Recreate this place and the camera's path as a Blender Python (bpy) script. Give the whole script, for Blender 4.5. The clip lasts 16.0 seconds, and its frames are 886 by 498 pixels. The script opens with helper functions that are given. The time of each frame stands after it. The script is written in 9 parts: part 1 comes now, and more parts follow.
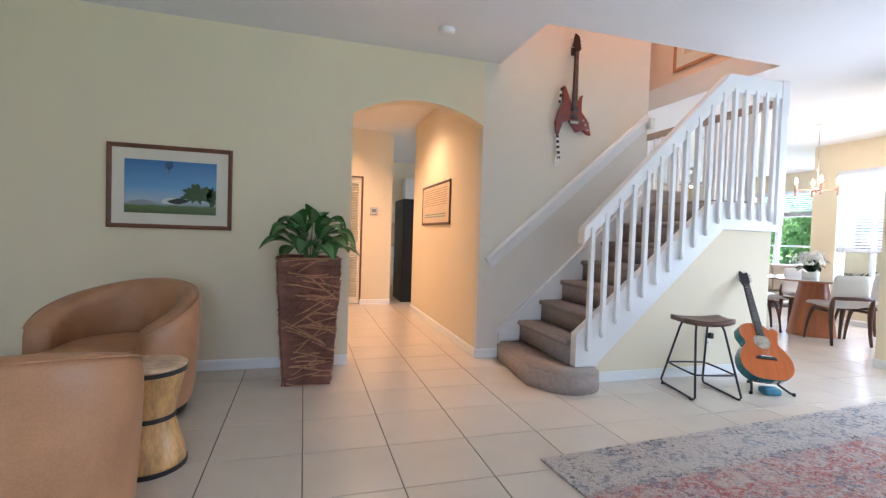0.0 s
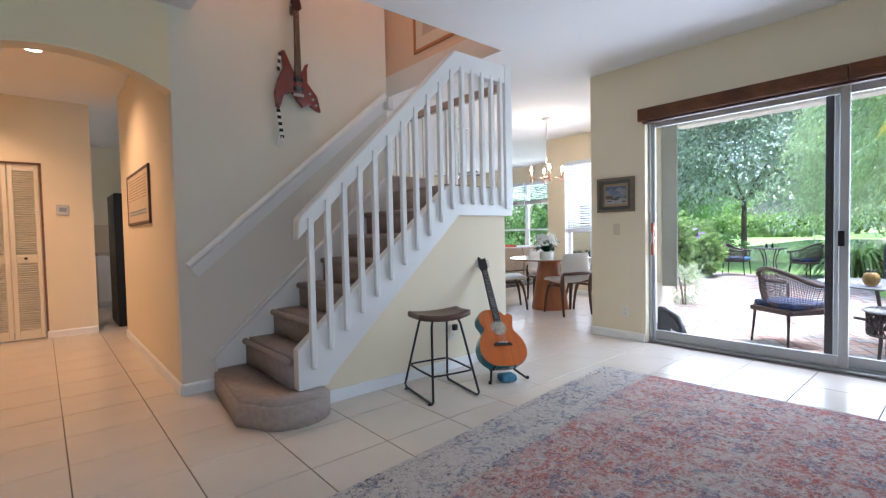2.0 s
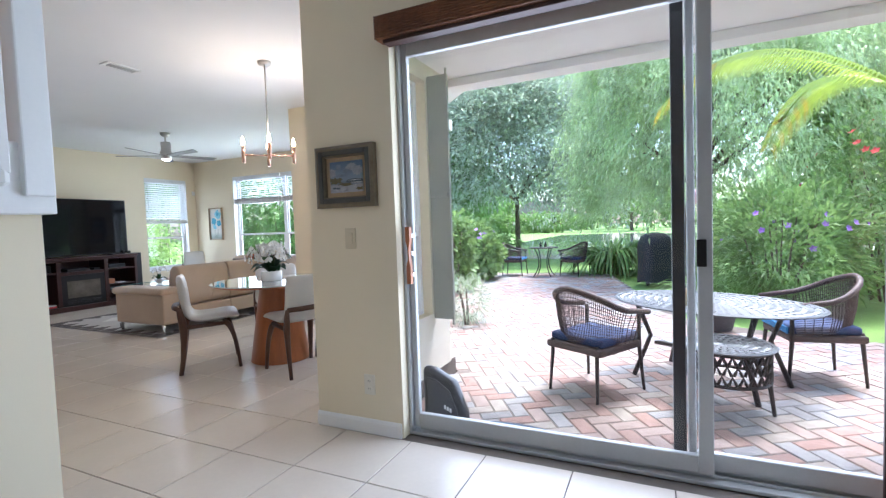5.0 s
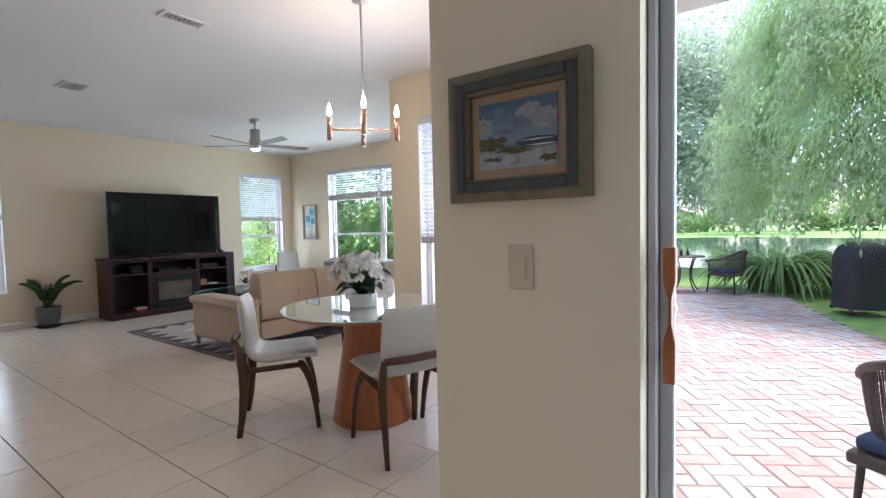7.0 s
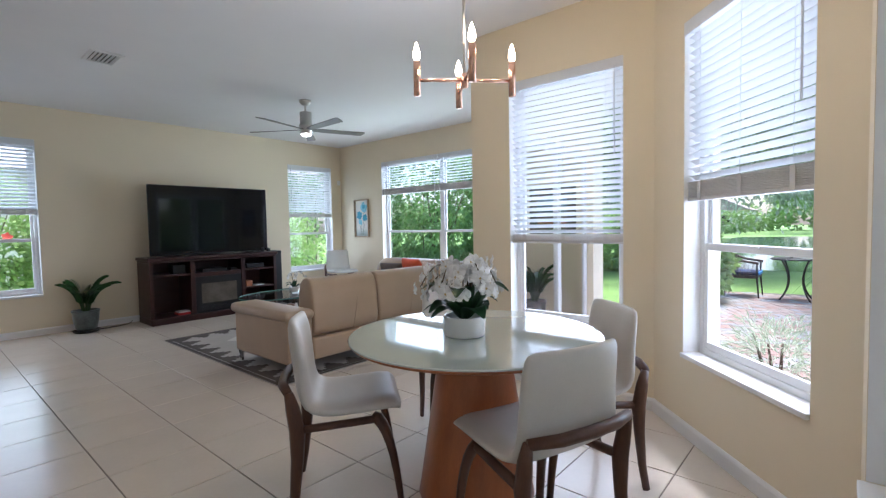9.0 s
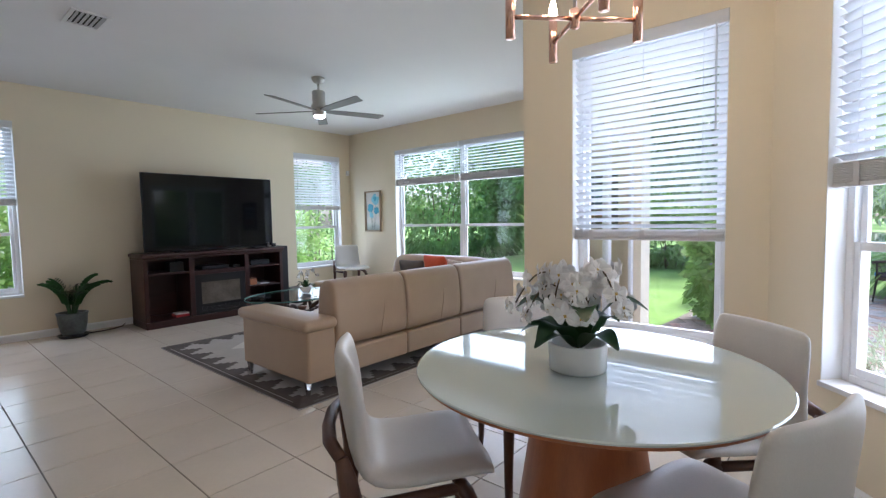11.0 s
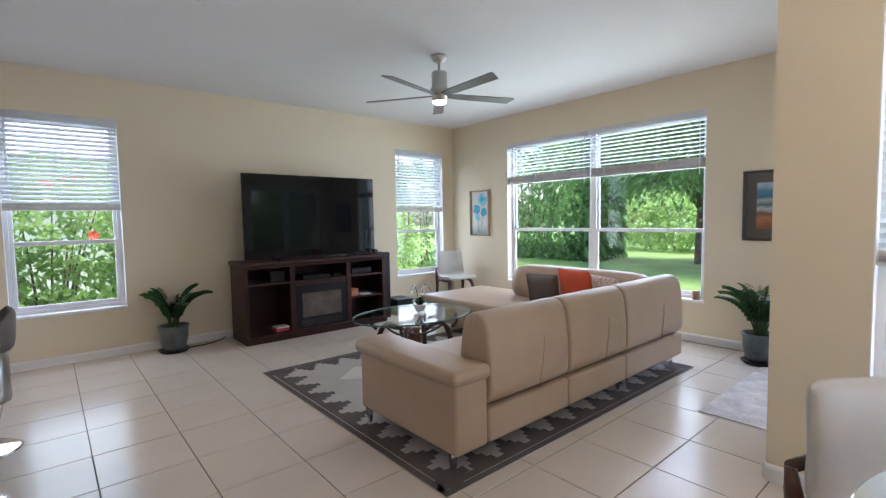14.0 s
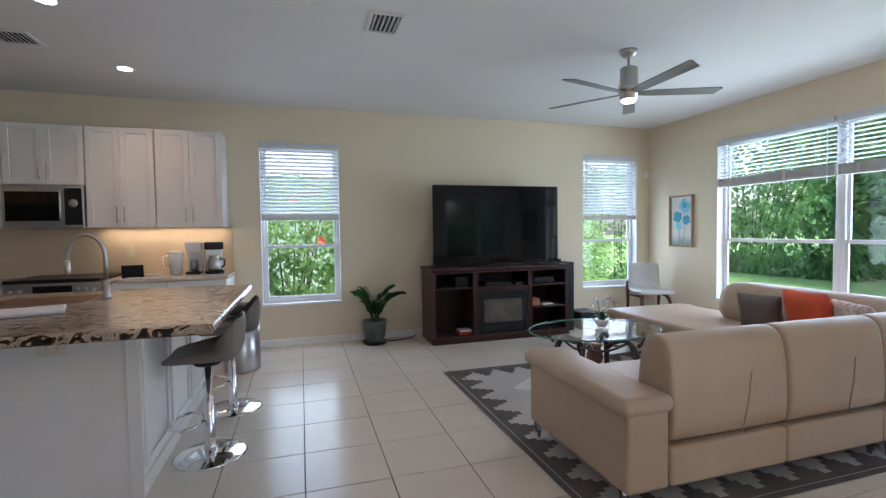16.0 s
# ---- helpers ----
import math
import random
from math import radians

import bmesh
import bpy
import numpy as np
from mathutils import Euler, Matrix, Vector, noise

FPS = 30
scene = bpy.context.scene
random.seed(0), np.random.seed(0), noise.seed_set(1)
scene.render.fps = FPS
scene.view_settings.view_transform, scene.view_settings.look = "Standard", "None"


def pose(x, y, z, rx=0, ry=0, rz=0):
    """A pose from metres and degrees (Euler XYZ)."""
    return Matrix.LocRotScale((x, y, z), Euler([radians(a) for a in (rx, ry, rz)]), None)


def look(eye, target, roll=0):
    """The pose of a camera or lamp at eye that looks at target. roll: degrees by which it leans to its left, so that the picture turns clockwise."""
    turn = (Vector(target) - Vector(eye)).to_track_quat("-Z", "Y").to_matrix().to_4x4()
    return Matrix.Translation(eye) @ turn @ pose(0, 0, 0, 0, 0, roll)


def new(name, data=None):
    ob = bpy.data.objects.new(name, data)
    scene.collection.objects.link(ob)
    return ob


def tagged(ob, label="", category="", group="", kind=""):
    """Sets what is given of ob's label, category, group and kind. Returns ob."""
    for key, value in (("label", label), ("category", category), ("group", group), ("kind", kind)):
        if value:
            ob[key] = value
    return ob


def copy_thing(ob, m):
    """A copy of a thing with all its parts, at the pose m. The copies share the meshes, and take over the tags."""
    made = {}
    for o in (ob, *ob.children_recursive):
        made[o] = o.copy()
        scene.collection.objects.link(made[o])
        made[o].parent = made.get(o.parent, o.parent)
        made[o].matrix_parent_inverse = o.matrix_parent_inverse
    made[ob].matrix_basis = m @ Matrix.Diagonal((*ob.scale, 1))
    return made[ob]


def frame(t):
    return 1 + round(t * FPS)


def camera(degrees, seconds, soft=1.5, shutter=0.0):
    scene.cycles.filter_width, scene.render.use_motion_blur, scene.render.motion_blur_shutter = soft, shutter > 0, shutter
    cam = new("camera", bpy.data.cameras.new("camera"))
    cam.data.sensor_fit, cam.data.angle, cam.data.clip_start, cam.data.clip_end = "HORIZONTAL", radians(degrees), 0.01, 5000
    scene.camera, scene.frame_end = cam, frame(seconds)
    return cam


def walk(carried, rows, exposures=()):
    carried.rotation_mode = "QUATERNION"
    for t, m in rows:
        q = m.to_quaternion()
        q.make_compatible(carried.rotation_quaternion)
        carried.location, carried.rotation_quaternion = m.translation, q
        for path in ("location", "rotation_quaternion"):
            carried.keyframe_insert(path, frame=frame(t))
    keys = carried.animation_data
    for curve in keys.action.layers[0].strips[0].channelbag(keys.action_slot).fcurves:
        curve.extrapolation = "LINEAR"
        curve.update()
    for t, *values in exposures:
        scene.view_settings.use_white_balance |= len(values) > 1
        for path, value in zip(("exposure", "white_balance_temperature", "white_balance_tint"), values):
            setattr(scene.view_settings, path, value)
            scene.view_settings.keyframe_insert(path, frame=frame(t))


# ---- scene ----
cam = camera(87.2, 16.0, soft=1.3)
PATH = [
    (0, (0.338, -0.205, 1.164), (0.912, 1.71, 1.103), 1.9),
    (0.5, (0.501, -0.142, 1.153), (1.231, 1.718, 1.092), 1.4),
    (1, (0.697, -0.043, 1.15), (1.601, 1.74, 1.089), 0.6),
    (1.5, (0.895, 0.036, 1.158), (1.988, 1.71, 1.086), -0.4),
    (2, (1.193, 0.142, 1.152), (2.5, 1.654, 1.08), -1.2),
    (2.5, (1.501, 0.255, 1.161), (3.015, 1.56, 1.076), -1.9),
    (3, (1.83, 0.413, 1.171), (3.512, 1.491, 1.073), -2.3),
    (3.5, (2.22, 0.515, 1.179), (4.006, 1.409, 1.076), -2.2),
    (3.7, (2.383, 0.56, 1.183), (4.201, 1.388, 1.082), -2.2),
    (6, (4.257, 1.483, 1.222), (6.042, 2.38, 1.134), -1.3),
    (6.5, (4.473, 1.747, 1.244), (6.173, 2.796, 1.155), -1.4),
    (7, (4.63, 2.078, 1.257), (6.248, 3.249, 1.164), -1.2),
    (7.5, (4.783, 2.37, 1.257), (6.368, 3.586, 1.161), -1.2),
    (8, (4.912, 2.598, 1.256), (6.471, 3.846, 1.16), -1.2),
    (8.5, (5.035, 2.807, 1.251), (6.568, 4.088, 1.153), -1.3),
    (9, (5.142, 2.996, 1.243), (6.653, 4.303, 1.146), -1.1),
    (11.5, (5.365, 3.799, 1.245), (6.884, 5.094, 1.116), -0.9),
    (12, (5.373, 3.96, 1.235), (6.865, 5.287, 1.106), -0.9),
    (12.5, (5.43, 4.183, 1.269), (6.886, 5.548, 1.136), -0.8),
    (13, (5.489, 4.388, 1.288), (6.912, 5.787, 1.155), -1.0),
    (13.5, (5.546, 4.598, 1.311), (6.935, 6.031, 1.18), -1.0),
    (14, (5.628, 4.715, 1.333), (6.922, 6.234, 1.206), -1.0),
    (14.5, (5.702, 4.754, 1.349), (6.858, 6.382, 1.23), -0.9),
    (15, (5.742, 4.74, 1.344), (6.715, 6.484, 1.239), -0.8),
    (15.5, (5.77, 4.707, 1.35), (6.538, 6.551, 1.255), -0.7),
    (16, (5.77, 4.7, 1.332), (6.354, 6.612, 1.254), -0.8),
]
EXPOSURES = [(0, 3.12, 5500, 16), (1.5, 2.57, 5550, 16), (3.5, 2.42, 5450, 15), (6, 2.12, 5500, 17), (8, 1.92, 5850, 20), (9, 1.87, 5500, 16), (12.5, 1.88, 5650, 18), (14, 2.03, 5700, 18), (16, 1.93, 5450, 16)]
walk(cam, [(t, look(eye, target, roll)) for t, eye, target, roll in PATH], EXPOSURES)

# ---- world, sun, window light ----
world = bpy.data.worlds.new("sky")
scene.world = world
world.use_nodes = True
wn = world.node_tree.nodes
sky = wn.new("ShaderNodeTexSky")
sky.sky_type, sky.sun_disc = "NISHITA", False
sky.sun_elevation, sky.sun_rotation = radians(68.7), radians(113)
sky.dust_density, sky.air_density = 3.0, 1.0
world.node_tree.links.new(sky.outputs[0], wn["Background"].inputs[0])
wn["Background"].inputs[1].default_value = 0.15

sun_data = bpy.data.lights.new("sun", "SUN")
sun_data.energy, sun_data.angle, sun_data.color = 1.8, radians(20), (1.0, 0.95, 0.86)
sun = new("sun", sun_data)
sun.matrix_world = look((5, -2.14, 14), (0, 0, 0))


def window_light(name, centre, target, w, h, watts, color=(0.85, 0.93, 1.0)):
    d = bpy.data.lights.new(name, "AREA")
    d.shape, d.size, d.size_y, d.energy, d.color = "RECTANGLE", w, h, watts, color
    ob = new(name, d)
    ob.matrix_world = look(centre, target)
    return ob


def bulb_light(name, at, watts, color=(1.0, 0.72, 0.42), size=0.03):
    d = bpy.data.lights.new(name, "POINT")
    d.energy, d.color, d.shadow_soft_size = watts, color, size
    ob = new(name, d)
    ob.location = at
    return ob


def spot_light(name, at, watts, color=(1.0, 0.57, 0.29), angle=140):
    d = bpy.data.lights.new(name, "SPOT")
    d.energy, d.color, d.shadow_soft_size, d.spot_size, d.spot_blend = watts, color, 0.05, radians(angle), 0.8
    ob = new(name, d)
    ob.location = at
    return ob


# area lamps at the openings stand in for sky light
window_light("slider_daylight", (6.15, 1.0, 1.2), (0, 1.0, 1.0), 2.6, 2.1, 15)
window_light("family_daylight", (10.98, 7.95, 1.5), (0, 7.95, 1.2), 2.5, 1.8, 18)
window_light("bay_daylight", (8.55, 4.58, 1.4), (0, 4.58, 1.0), 0.9, 1.8, 7)
window_light("bay_angled_daylight", (7.90, 3.25, 1.4), (5.0, 6.1, 1.0), 0.9, 1.8, 6)
window_light("breakfast_daylight", (5.78, 10.68, 1.4), (5.78, 0, 1.0), 0.9, 1.8, 5)
window_light("corner_daylight", (10.08, 10.68, 1.4), (10.08, 0, 1.0), 0.9, 1.8, 5)
# fill lamp at the unseen window behind the camera
window_light("unseen_front_daylight", (0.2, -4.35, 1.5), (0.2, 4, 1.2), 2.6, 1.8, 7.5)
bulb_light("upstairs_lamp", (3.5, 3.5, 4.95), 6.5, (1.0, 0.66, 0.44), 0.12)

# ---- materials ----
def mat(name, color, rough=0.6, metal=0.0, var=0.12, scale=6.0, fine=60.0, bump=0.15, coat=0.0, stretch=(1, 1, 1), spec=0.5, second=None, mix=0.5, island=0.0):
    """Two scales of noise on the colour, fine relief, and a little change from piece to piece."""
    m = bpy.data.materials.new(name)
    m.use_nodes = True
    n, l = m.node_tree.nodes, m.node_tree.links
    b = n["Principled BSDF"]
    tc = n.new("ShaderNodeTexCoord")
    mp = n.new("ShaderNodeMapping")
    mp.inputs["Scale"].default_value = stretch
    l.new(tc.outputs["Object"], mp.inputs[0])
    big, small = n.new("ShaderNodeTexNoise"), n.new("ShaderNodeTexNoise")
    for t, s in ((big, scale), (small, fine)):
        l.new(mp.outputs[0], t.inputs["Vector"])
        t.inputs["Scale"].default_value, t.inputs["Detail"].default_value = s, 4
    mul = n.new("ShaderNodeMath")
    mul.operation = "MULTIPLY_ADD"
    l.new(small.outputs[0], mul.inputs[0])
    mul.inputs[1].default_value = 0.5
    l.new(big.outputs[0], mul.inputs[2])
    rnd = n.new("ShaderNodeObjectInfo")
    add = n.new("ShaderNodeMath")
    add.operation = "MULTIPLY_ADD"
    l.new(rnd.outputs["Random"], add.inputs[0])
    add.inputs[1].default_value = island
    l.new(mul.outputs[0], add.inputs[2])
    ramp = n.new("ShaderNodeValToRGB")
    l.new(add.outputs[0], ramp.inputs[0])
    c2 = second or color
    lo = [max(0, c * (1 - var)) for c in color]
    hi = [min(1, c * (1 + var)) for c in c2]
    ramp.color_ramp.elements[0].position, ramp.color_ramp.elements[1].position = 0.5 - 0.25 * mix * 2 + 0.1, 1.0
    ramp.color_ramp.elements[0].color, ramp.color_ramp.elements[1].color = (*lo, 1), (*hi, 1)
    l.new(ramp.outputs[0], b.inputs["Base Color"])
    b.inputs["Roughness"].default_value, b.inputs["Metallic"].default_value = rough, metal
    b.inputs["Specular IOR Level"].default_value = spec
    b.inputs["Coat Weight"].default_value = coat
    if bump:
        bp = n.new("ShaderNodeBump")
        bp.inputs["Strength"].default_value, bp.inputs["Distance"].default_value = bump, 0.003
        l.new(mul.outputs[0], bp.inputs["Height"])
        l.new(bp.outputs[0], b.inputs["Normal"])
    return m


def glass(name, tint=(1, 1, 1), rough=0.0, gloss=0.9):
    """Clear pane: see-through, with a sharp reflection that grows at a slant."""
    m = bpy.data.materials.new(name)
    m.use_nodes = True
    n, l = m.node_tree.nodes, m.node_tree.links
    for nd in list(n):
        if nd.type == "BSDF_PRINCIPLED":
            n.remove(nd)
    tr, gl, mx, lw = n.new("ShaderNodeBsdfTransparent"), n.new("ShaderNodeBsdfGlossy"), n.new("ShaderNodeMixShader"), n.new("ShaderNodeLayerWeight")
    pw, ad = n.new("ShaderNodeMath"), n.new("ShaderNodeMath")
    pw.operation, ad.operation = "POWER", "MULTIPLY_ADD"
    tr.inputs[0].default_value = (*tint, 1)
    gl.inputs["Roughness"].default_value = rough
    lw.inputs["Blend"].default_value = 0.5
    l.new(lw.outputs["Facing"], pw.inputs[0])
    pw.inputs[1].default_value = 5.0
    l.new(pw.outputs[0], ad.inputs[0])
    ad.inputs[1].default_value, ad.inputs[2].default_value = gloss * 0.5, 0.035
    l.new(ad.outputs[0], mx.inputs[0])
    l.new(tr.outputs[0], mx.inputs[1])
    l.new(gl.outputs[0], mx.inputs[2])
    l.new(mx.outputs[0], n["Material Output"].inputs[0])
    return m


def emit(name, color, strength):
    m = bpy.data.materials.new(name)
    m.use_nodes = True
    b = m.node_tree.nodes["Principled BSDF"]
    b.inputs["Base Color"].default_value = (*color, 1)
    b.inputs["Emission Color"].default_value = (*color, 1)
    b.inputs["Emission Strength"].default_value = strength
    return m


def tree_ramp(m, src, stops, const=False):
    r = m.node_tree.nodes.new("ShaderNodeValToRGB")
    r.color_ramp.interpolation = "CONSTANT" if const else "LINEAR"
    while len(r.color_ramp.elements) < len(stops):
        r.color_ramp.elements.new(0.5)
    for e, (p, c) in zip(r.color_ramp.elements, stops):
        e.position, e.color = p, (*c, 1)
    m.node_tree.links.new(src, r.inputs[0])
    return r


WALL = mat("wall_paint_cream", (0.77, 0.68, 0.505), 0.75, var=0.03, scale=1.2, fine=220, bump=0.12)
STAIRWALL = mat("wall_paint_stair", (0.71, 0.68, 0.61), 0.75, var=0.03, scale=1.2, fine=220, bump=0.12)
# upstairs wall colour includes the warm tone of the lamp there
UPWALL = mat("wall_upstairs_warm_lit", (0.72, 0.55, 0.42), 0.75, var=0.03, scale=1.2, fine=220, bump=0.12)
CEIL = mat("ceiling_paint", (0.80, 0.80, 0.80), 0.85, var=0.02, scale=2, fine=150, bump=0.25)
TRIM = mat("trim_paint_white", (0.80, 0.80, 0.79), 0.38, var=0.03, scale=3, fine=90, bump=0.05)
VINYL = mat("window_vinyl_white", (0.80, 0.81, 0.82), 0.35, var=0.03, scale=4, fine=80, bump=0.03)
BLIND = mat("blind_slat_white", (0.78, 0.79, 0.80), 0.4, var=0.04, scale=4, fine=60, bump=0.04)
bn, bl = BLIND.node_tree.nodes, BLIND.node_tree.links
btr, bmx = bn.new("ShaderNodeBsdfTranslucent"), bn.new("ShaderNodeMixShader")
btr.inputs[0].default_value = (0.80, 0.82, 0.84, 1)
bmx.inputs[0].default_value = 0.3
bl.new(bn["Principled BSDF"].outputs[0], bmx.inputs[1])
bl.new(btr.outputs[0], bmx.inputs[2])
bl.new(bmx.outputs[0], bn["Material Output"].inputs[0])
BLINDRAIL = mat("blind_rail", (0.60, 0.58, 0.56), 0.45, var=0.06, scale=5, fine=60, bump=0.04)
TILE = mat("floor_tile_cream", (0.66, 0.59, 0.50), 0.22, var=0.05, scale=3.0, fine=40, bump=0.05, island=0.12)
GROUT = mat("grout", (0.15, 0.125, 0.105), 0.9, var=0.15, scale=8, fine=120)
CARPET = mat("stair_carpet_taupe", (0.36, 0.30, 0.265), 0.95, var=0.18, scale=30, fine=320, bump=0.9)
PANE = glass("window_glass")
STUCCO = mat("stucco_cream", (0.74, 0.70, 0.58), 0.9, var=0.08, scale=5, fine=70, bump=0.9)
ALU = mat("painted_aluminium", (0.45, 0.46, 0.46), 0.4, var=0.06, scale=6, fine=80, bump=0.04)
CHROME = mat("chrome", (0.82, 0.82, 0.83), 0.08, 1.0, var=0.03, scale=5, fine=50, bump=0)
NICKEL = mat("brushed_nickel", (0.55, 0.53, 0.50), 0.32, 1.0, var=0.06, scale=10, fine=200, bump=0.03)
COPPER = mat("polished_copper", (0.72, 0.45, 0.34), 0.16, 1.0, var=0.05, scale=8, fine=80, bump=0.02)
BLACKMETAL = mat("black_metal", (0.035, 0.035, 0.037), 0.4, 0.4, var=0.2, scale=8, fine=90, bump=0.05)
BLACKPLASTIC = mat("black_plastic", (0.012, 0.012, 0.013), 0.4, var=0.2, scale=8, fine=90, bump=0.03, spec=0.3)
SCREEN = mat("dark_screen", (0.004, 0.0045, 0.006), 0.06, var=0.1, scale=1, fine=3, bump=0, spec=0.3)
WALNUT = mat("walnut_wood", (0.075, 0.031, 0.016), 0.42, var=0.35, scale=5, fine=60, bump=0.1, stretch=(4, 4, 0.6))
CHERRY = mat("cherry_veneer", (0.34, 0.105, 0.033), 0.32, var=0.22, scale=4, fine=40, bump=0.05, stretch=(5, 5, 0.5), coat=0.2)
MAHOGANY = mat("mahogany_dark", (0.032, 0.010, 0.008), 0.4, var=0.4, scale=4, fine=50, bump=0.06, stretch=(1, 6, 6), coat=0.05, spec=0.35)
GREYLEATHER = mat("pale_grey_leather", (0.56, 0.54, 0.50), 0.42, var=0.06, scale=6, fine=160, bump=0.25)
BEIGELEATHER = mat("beige_leather", (0.43, 0.315, 0.215), 0.42, var=0.07, scale=4, fine=170, bump=0.3)
TANLEATHER = mat("tan_leather", (0.39, 0.19, 0.09), 0.4, var=0.16, scale=5, fine=150, bump=0.3, second=(0.48, 0.25, 0.125))
WHITEGLASS = mat("white_back_painted_glass", (0.50, 0.575, 0.54), 0.02, var=0.01, scale=1, fine=4, bump=0, coat=1.0)
WHITEGLASS.node_tree.nodes["Principled BSDF"].inputs["IOR"].default_value = 1.8
WHITEGLASS.node_tree.nodes["Principled BSDF"].inputs["Coat IOR"].default_value = 1.7
CLEARGLASS = glass("table_glass", (0.97, 0.99, 0.985), gloss=1.0)
CABINET = mat("cabinet_white", (0.80, 0.79, 0.76), 0.4, var=0.03, scale=3, fine=90, bump=0.04)
STEEL = mat("stainless_steel", (0.50, 0.50, 0.50), 0.28, 1.0, var=0.07, scale=6, fine=120, bump=0.03, stretch=(1, 1, 12))
CERAMIC = mat("white_ceramic", (0.80, 0.80, 0.78), 0.22, var=0.03, scale=5, fine=60, bump=0.03)


# ---- mesh tools ----
def bm_ob(name, bm, material, parent=None, smooth=False, loc=None):
    me = bpy.data.meshes.new(name)
    bmesh.ops.recalc_face_normals(bm, faces=bm.faces)
    bm.to_mesh(me)
    bm.free()
    for p in me.polygons:
        p.use_smooth = smooth
    mats = material if isinstance(material, (list, tuple)) else [material]
    for m in mats:
        me.materials.append(m)
    ob = new(name, me)
    if loc is not None:
        ob.location = loc
    if parent is not None:
        ob.parent = parent
    return ob


def add_box(bm, lo, hi, bevel=0.0, seg=2, m=None, mi=0):
    vs = [bm.verts.new((x, y, z)) for z in (lo[2], hi[2]) for y in (lo[1], hi[1]) for x in (lo[0], hi[0])]
    fs = [bm.faces.new([vs[i] for i in q]) for q in ((0, 2, 3, 1), (4, 5, 7, 6), (0, 1, 5, 4), (2, 6, 7, 3), (0, 4, 6, 2), (1, 3, 7, 5))]
    for f in fs:
        f.material_index = mi
    if bevel:
        es = list({e for f in fs for e in f.edges})
        r = bmesh.ops.bevel(bm, geom=es, offset=bevel, segments=seg, profile=0.5, affect="EDGES")
        vs = list({v for f in r["faces"] for v in f.verts} | {v for v in vs if v.is_valid})
        for f in r["faces"]:
            f.material_index = mi
    if m is not None:
        bmesh.ops.transform(bm, matrix=m, verts=vs)
    return vs


def box(name, lo, hi, material, parent=None, bevel=0.004, seg=2, smooth=False):
    bm = bmesh.new()
    add_box(bm, lo, hi, bevel, seg)
    return bm_ob(name, bm, material, parent, smooth)


def add_lathe(bm, prof, n=24, centre=(0, 0), cap=True, m=None, mi=0, squash=1.0):
    """A turned shape: prof is a list of (radius, z)."""
    rings = []
    for r, z in prof:
        rings.append([bm.verts.new((centre[0] + r * math.cos(2 * math.pi * k / n), centre[1] + squash * r * math.sin(2 * math.pi * k / n), z)) for k in range(n)])
    fs = []
    for a, b in zip(rings, rings[1:]):
        for k in range(n):
            fs.append(bm.faces.new((a[k], a[(k + 1) % n], b[(k + 1) % n], b[k])))
    if cap:
        fs.append(bm.faces.new(rings[0][::-1]))
        fs.append(bm.faces.new(rings[-1]))
    for f in fs:
        f.material_index = mi
    vs = [v for r in rings for v in r]
    if m is not None:
        bmesh.ops.transform(bm, matrix=m, verts=vs)
    return vs


def lathe(name, prof, material, parent=None, n=24, centre=(0, 0), smooth=True, squash=1.0):
    bm = bmesh.new()
    add_lathe(bm, prof, n, centre, squash=squash)
    ob = bm_ob(name, bm, material, parent, smooth)
    return ob


def add_tube(bm, pts, r, n=8, mi=0, flat=None):
    """A round bar through the points; r may be a list; flat squeezes it along its second axis."""
    pts = [Vector(p) for p in pts]
    rings, up = [], None
    for i, p in enumerate(pts):
        d = (pts[min(i + 1, len(pts) - 1)] - pts[max(i - 1, 0)]).normalized()
        if up is None:
            up = Vector((0, 0, 1)) if abs(d.z) < 0.9 else Vector((1, 0, 0))
        u = d.cross(up)
        u = u.normalized() if u.length > 1e-6 else d.orthogonal().normalized()
        v = u.cross(d).normalized()
        up = v
        rr = r[i] if isinstance(r, (list, tuple)) else r
        rings.append([bm.verts.new(p + u * rr * math.cos(2 * math.pi * k / n) + v * rr * (flat or 1) * math.sin(2 * math.pi * k / n)) for k in range(n)])
    fs = []
    for a, b in zip(rings, rings[1:]):
        for k in range(n):
            fs.append(bm.faces.new((a[k], a[(k + 1) % n], b[(k + 1) % n], b[k])))
    fs.append(bm.faces.new(rings[0][::-1]))
    fs.append(bm.faces.new(rings[-1]))
    for f in fs:
        f.material_index = mi
    return [v for q in rings for v in q]


def tube(name, pts, r, material, parent=None, n=8, flat=None):
    bm = bmesh.new()
    add_tube(bm, pts, r, n, flat=flat)
    return bm_ob(name, bm, material, parent, True)


def arc(p0, p1, p2, n=8):
    """Points of a smooth bend from p0 over p1 to p2."""
    a, b, c = Vector(p0), Vector(p1), Vector(p2)
    return [a * (1 - t) ** 2 + b * 2 * t * (1 - t) + c * t * t for t in (k / n for k in range(n + 1))]


def add_prism(bm, outline, y0, y1, plane="xz", mi=0):
    """A flat outline given thickness: outline in xz (thick along y), yz (along x) or xy (along z)."""
    def put(a, b, d):
        return {"xz": (a, d, b), "yz": (d, a, b), "xy": (a, b, d)}[plane]
    A = [bm.verts.new(put(a, b, y0)) for a, b in outline]
    B = [bm.verts.new(put(a, b, y1)) for a, b in outline]
    k = len(A)
    fs = [bm.faces.new(A), bm.faces.new(B[::-1])]
    for i in range(k):
        fs.append(bm.faces.new((A[i], B[i], B[(i + 1) % k], A[(i + 1) % k])))
    for f in fs:
        f.material_index = mi
    return A + B


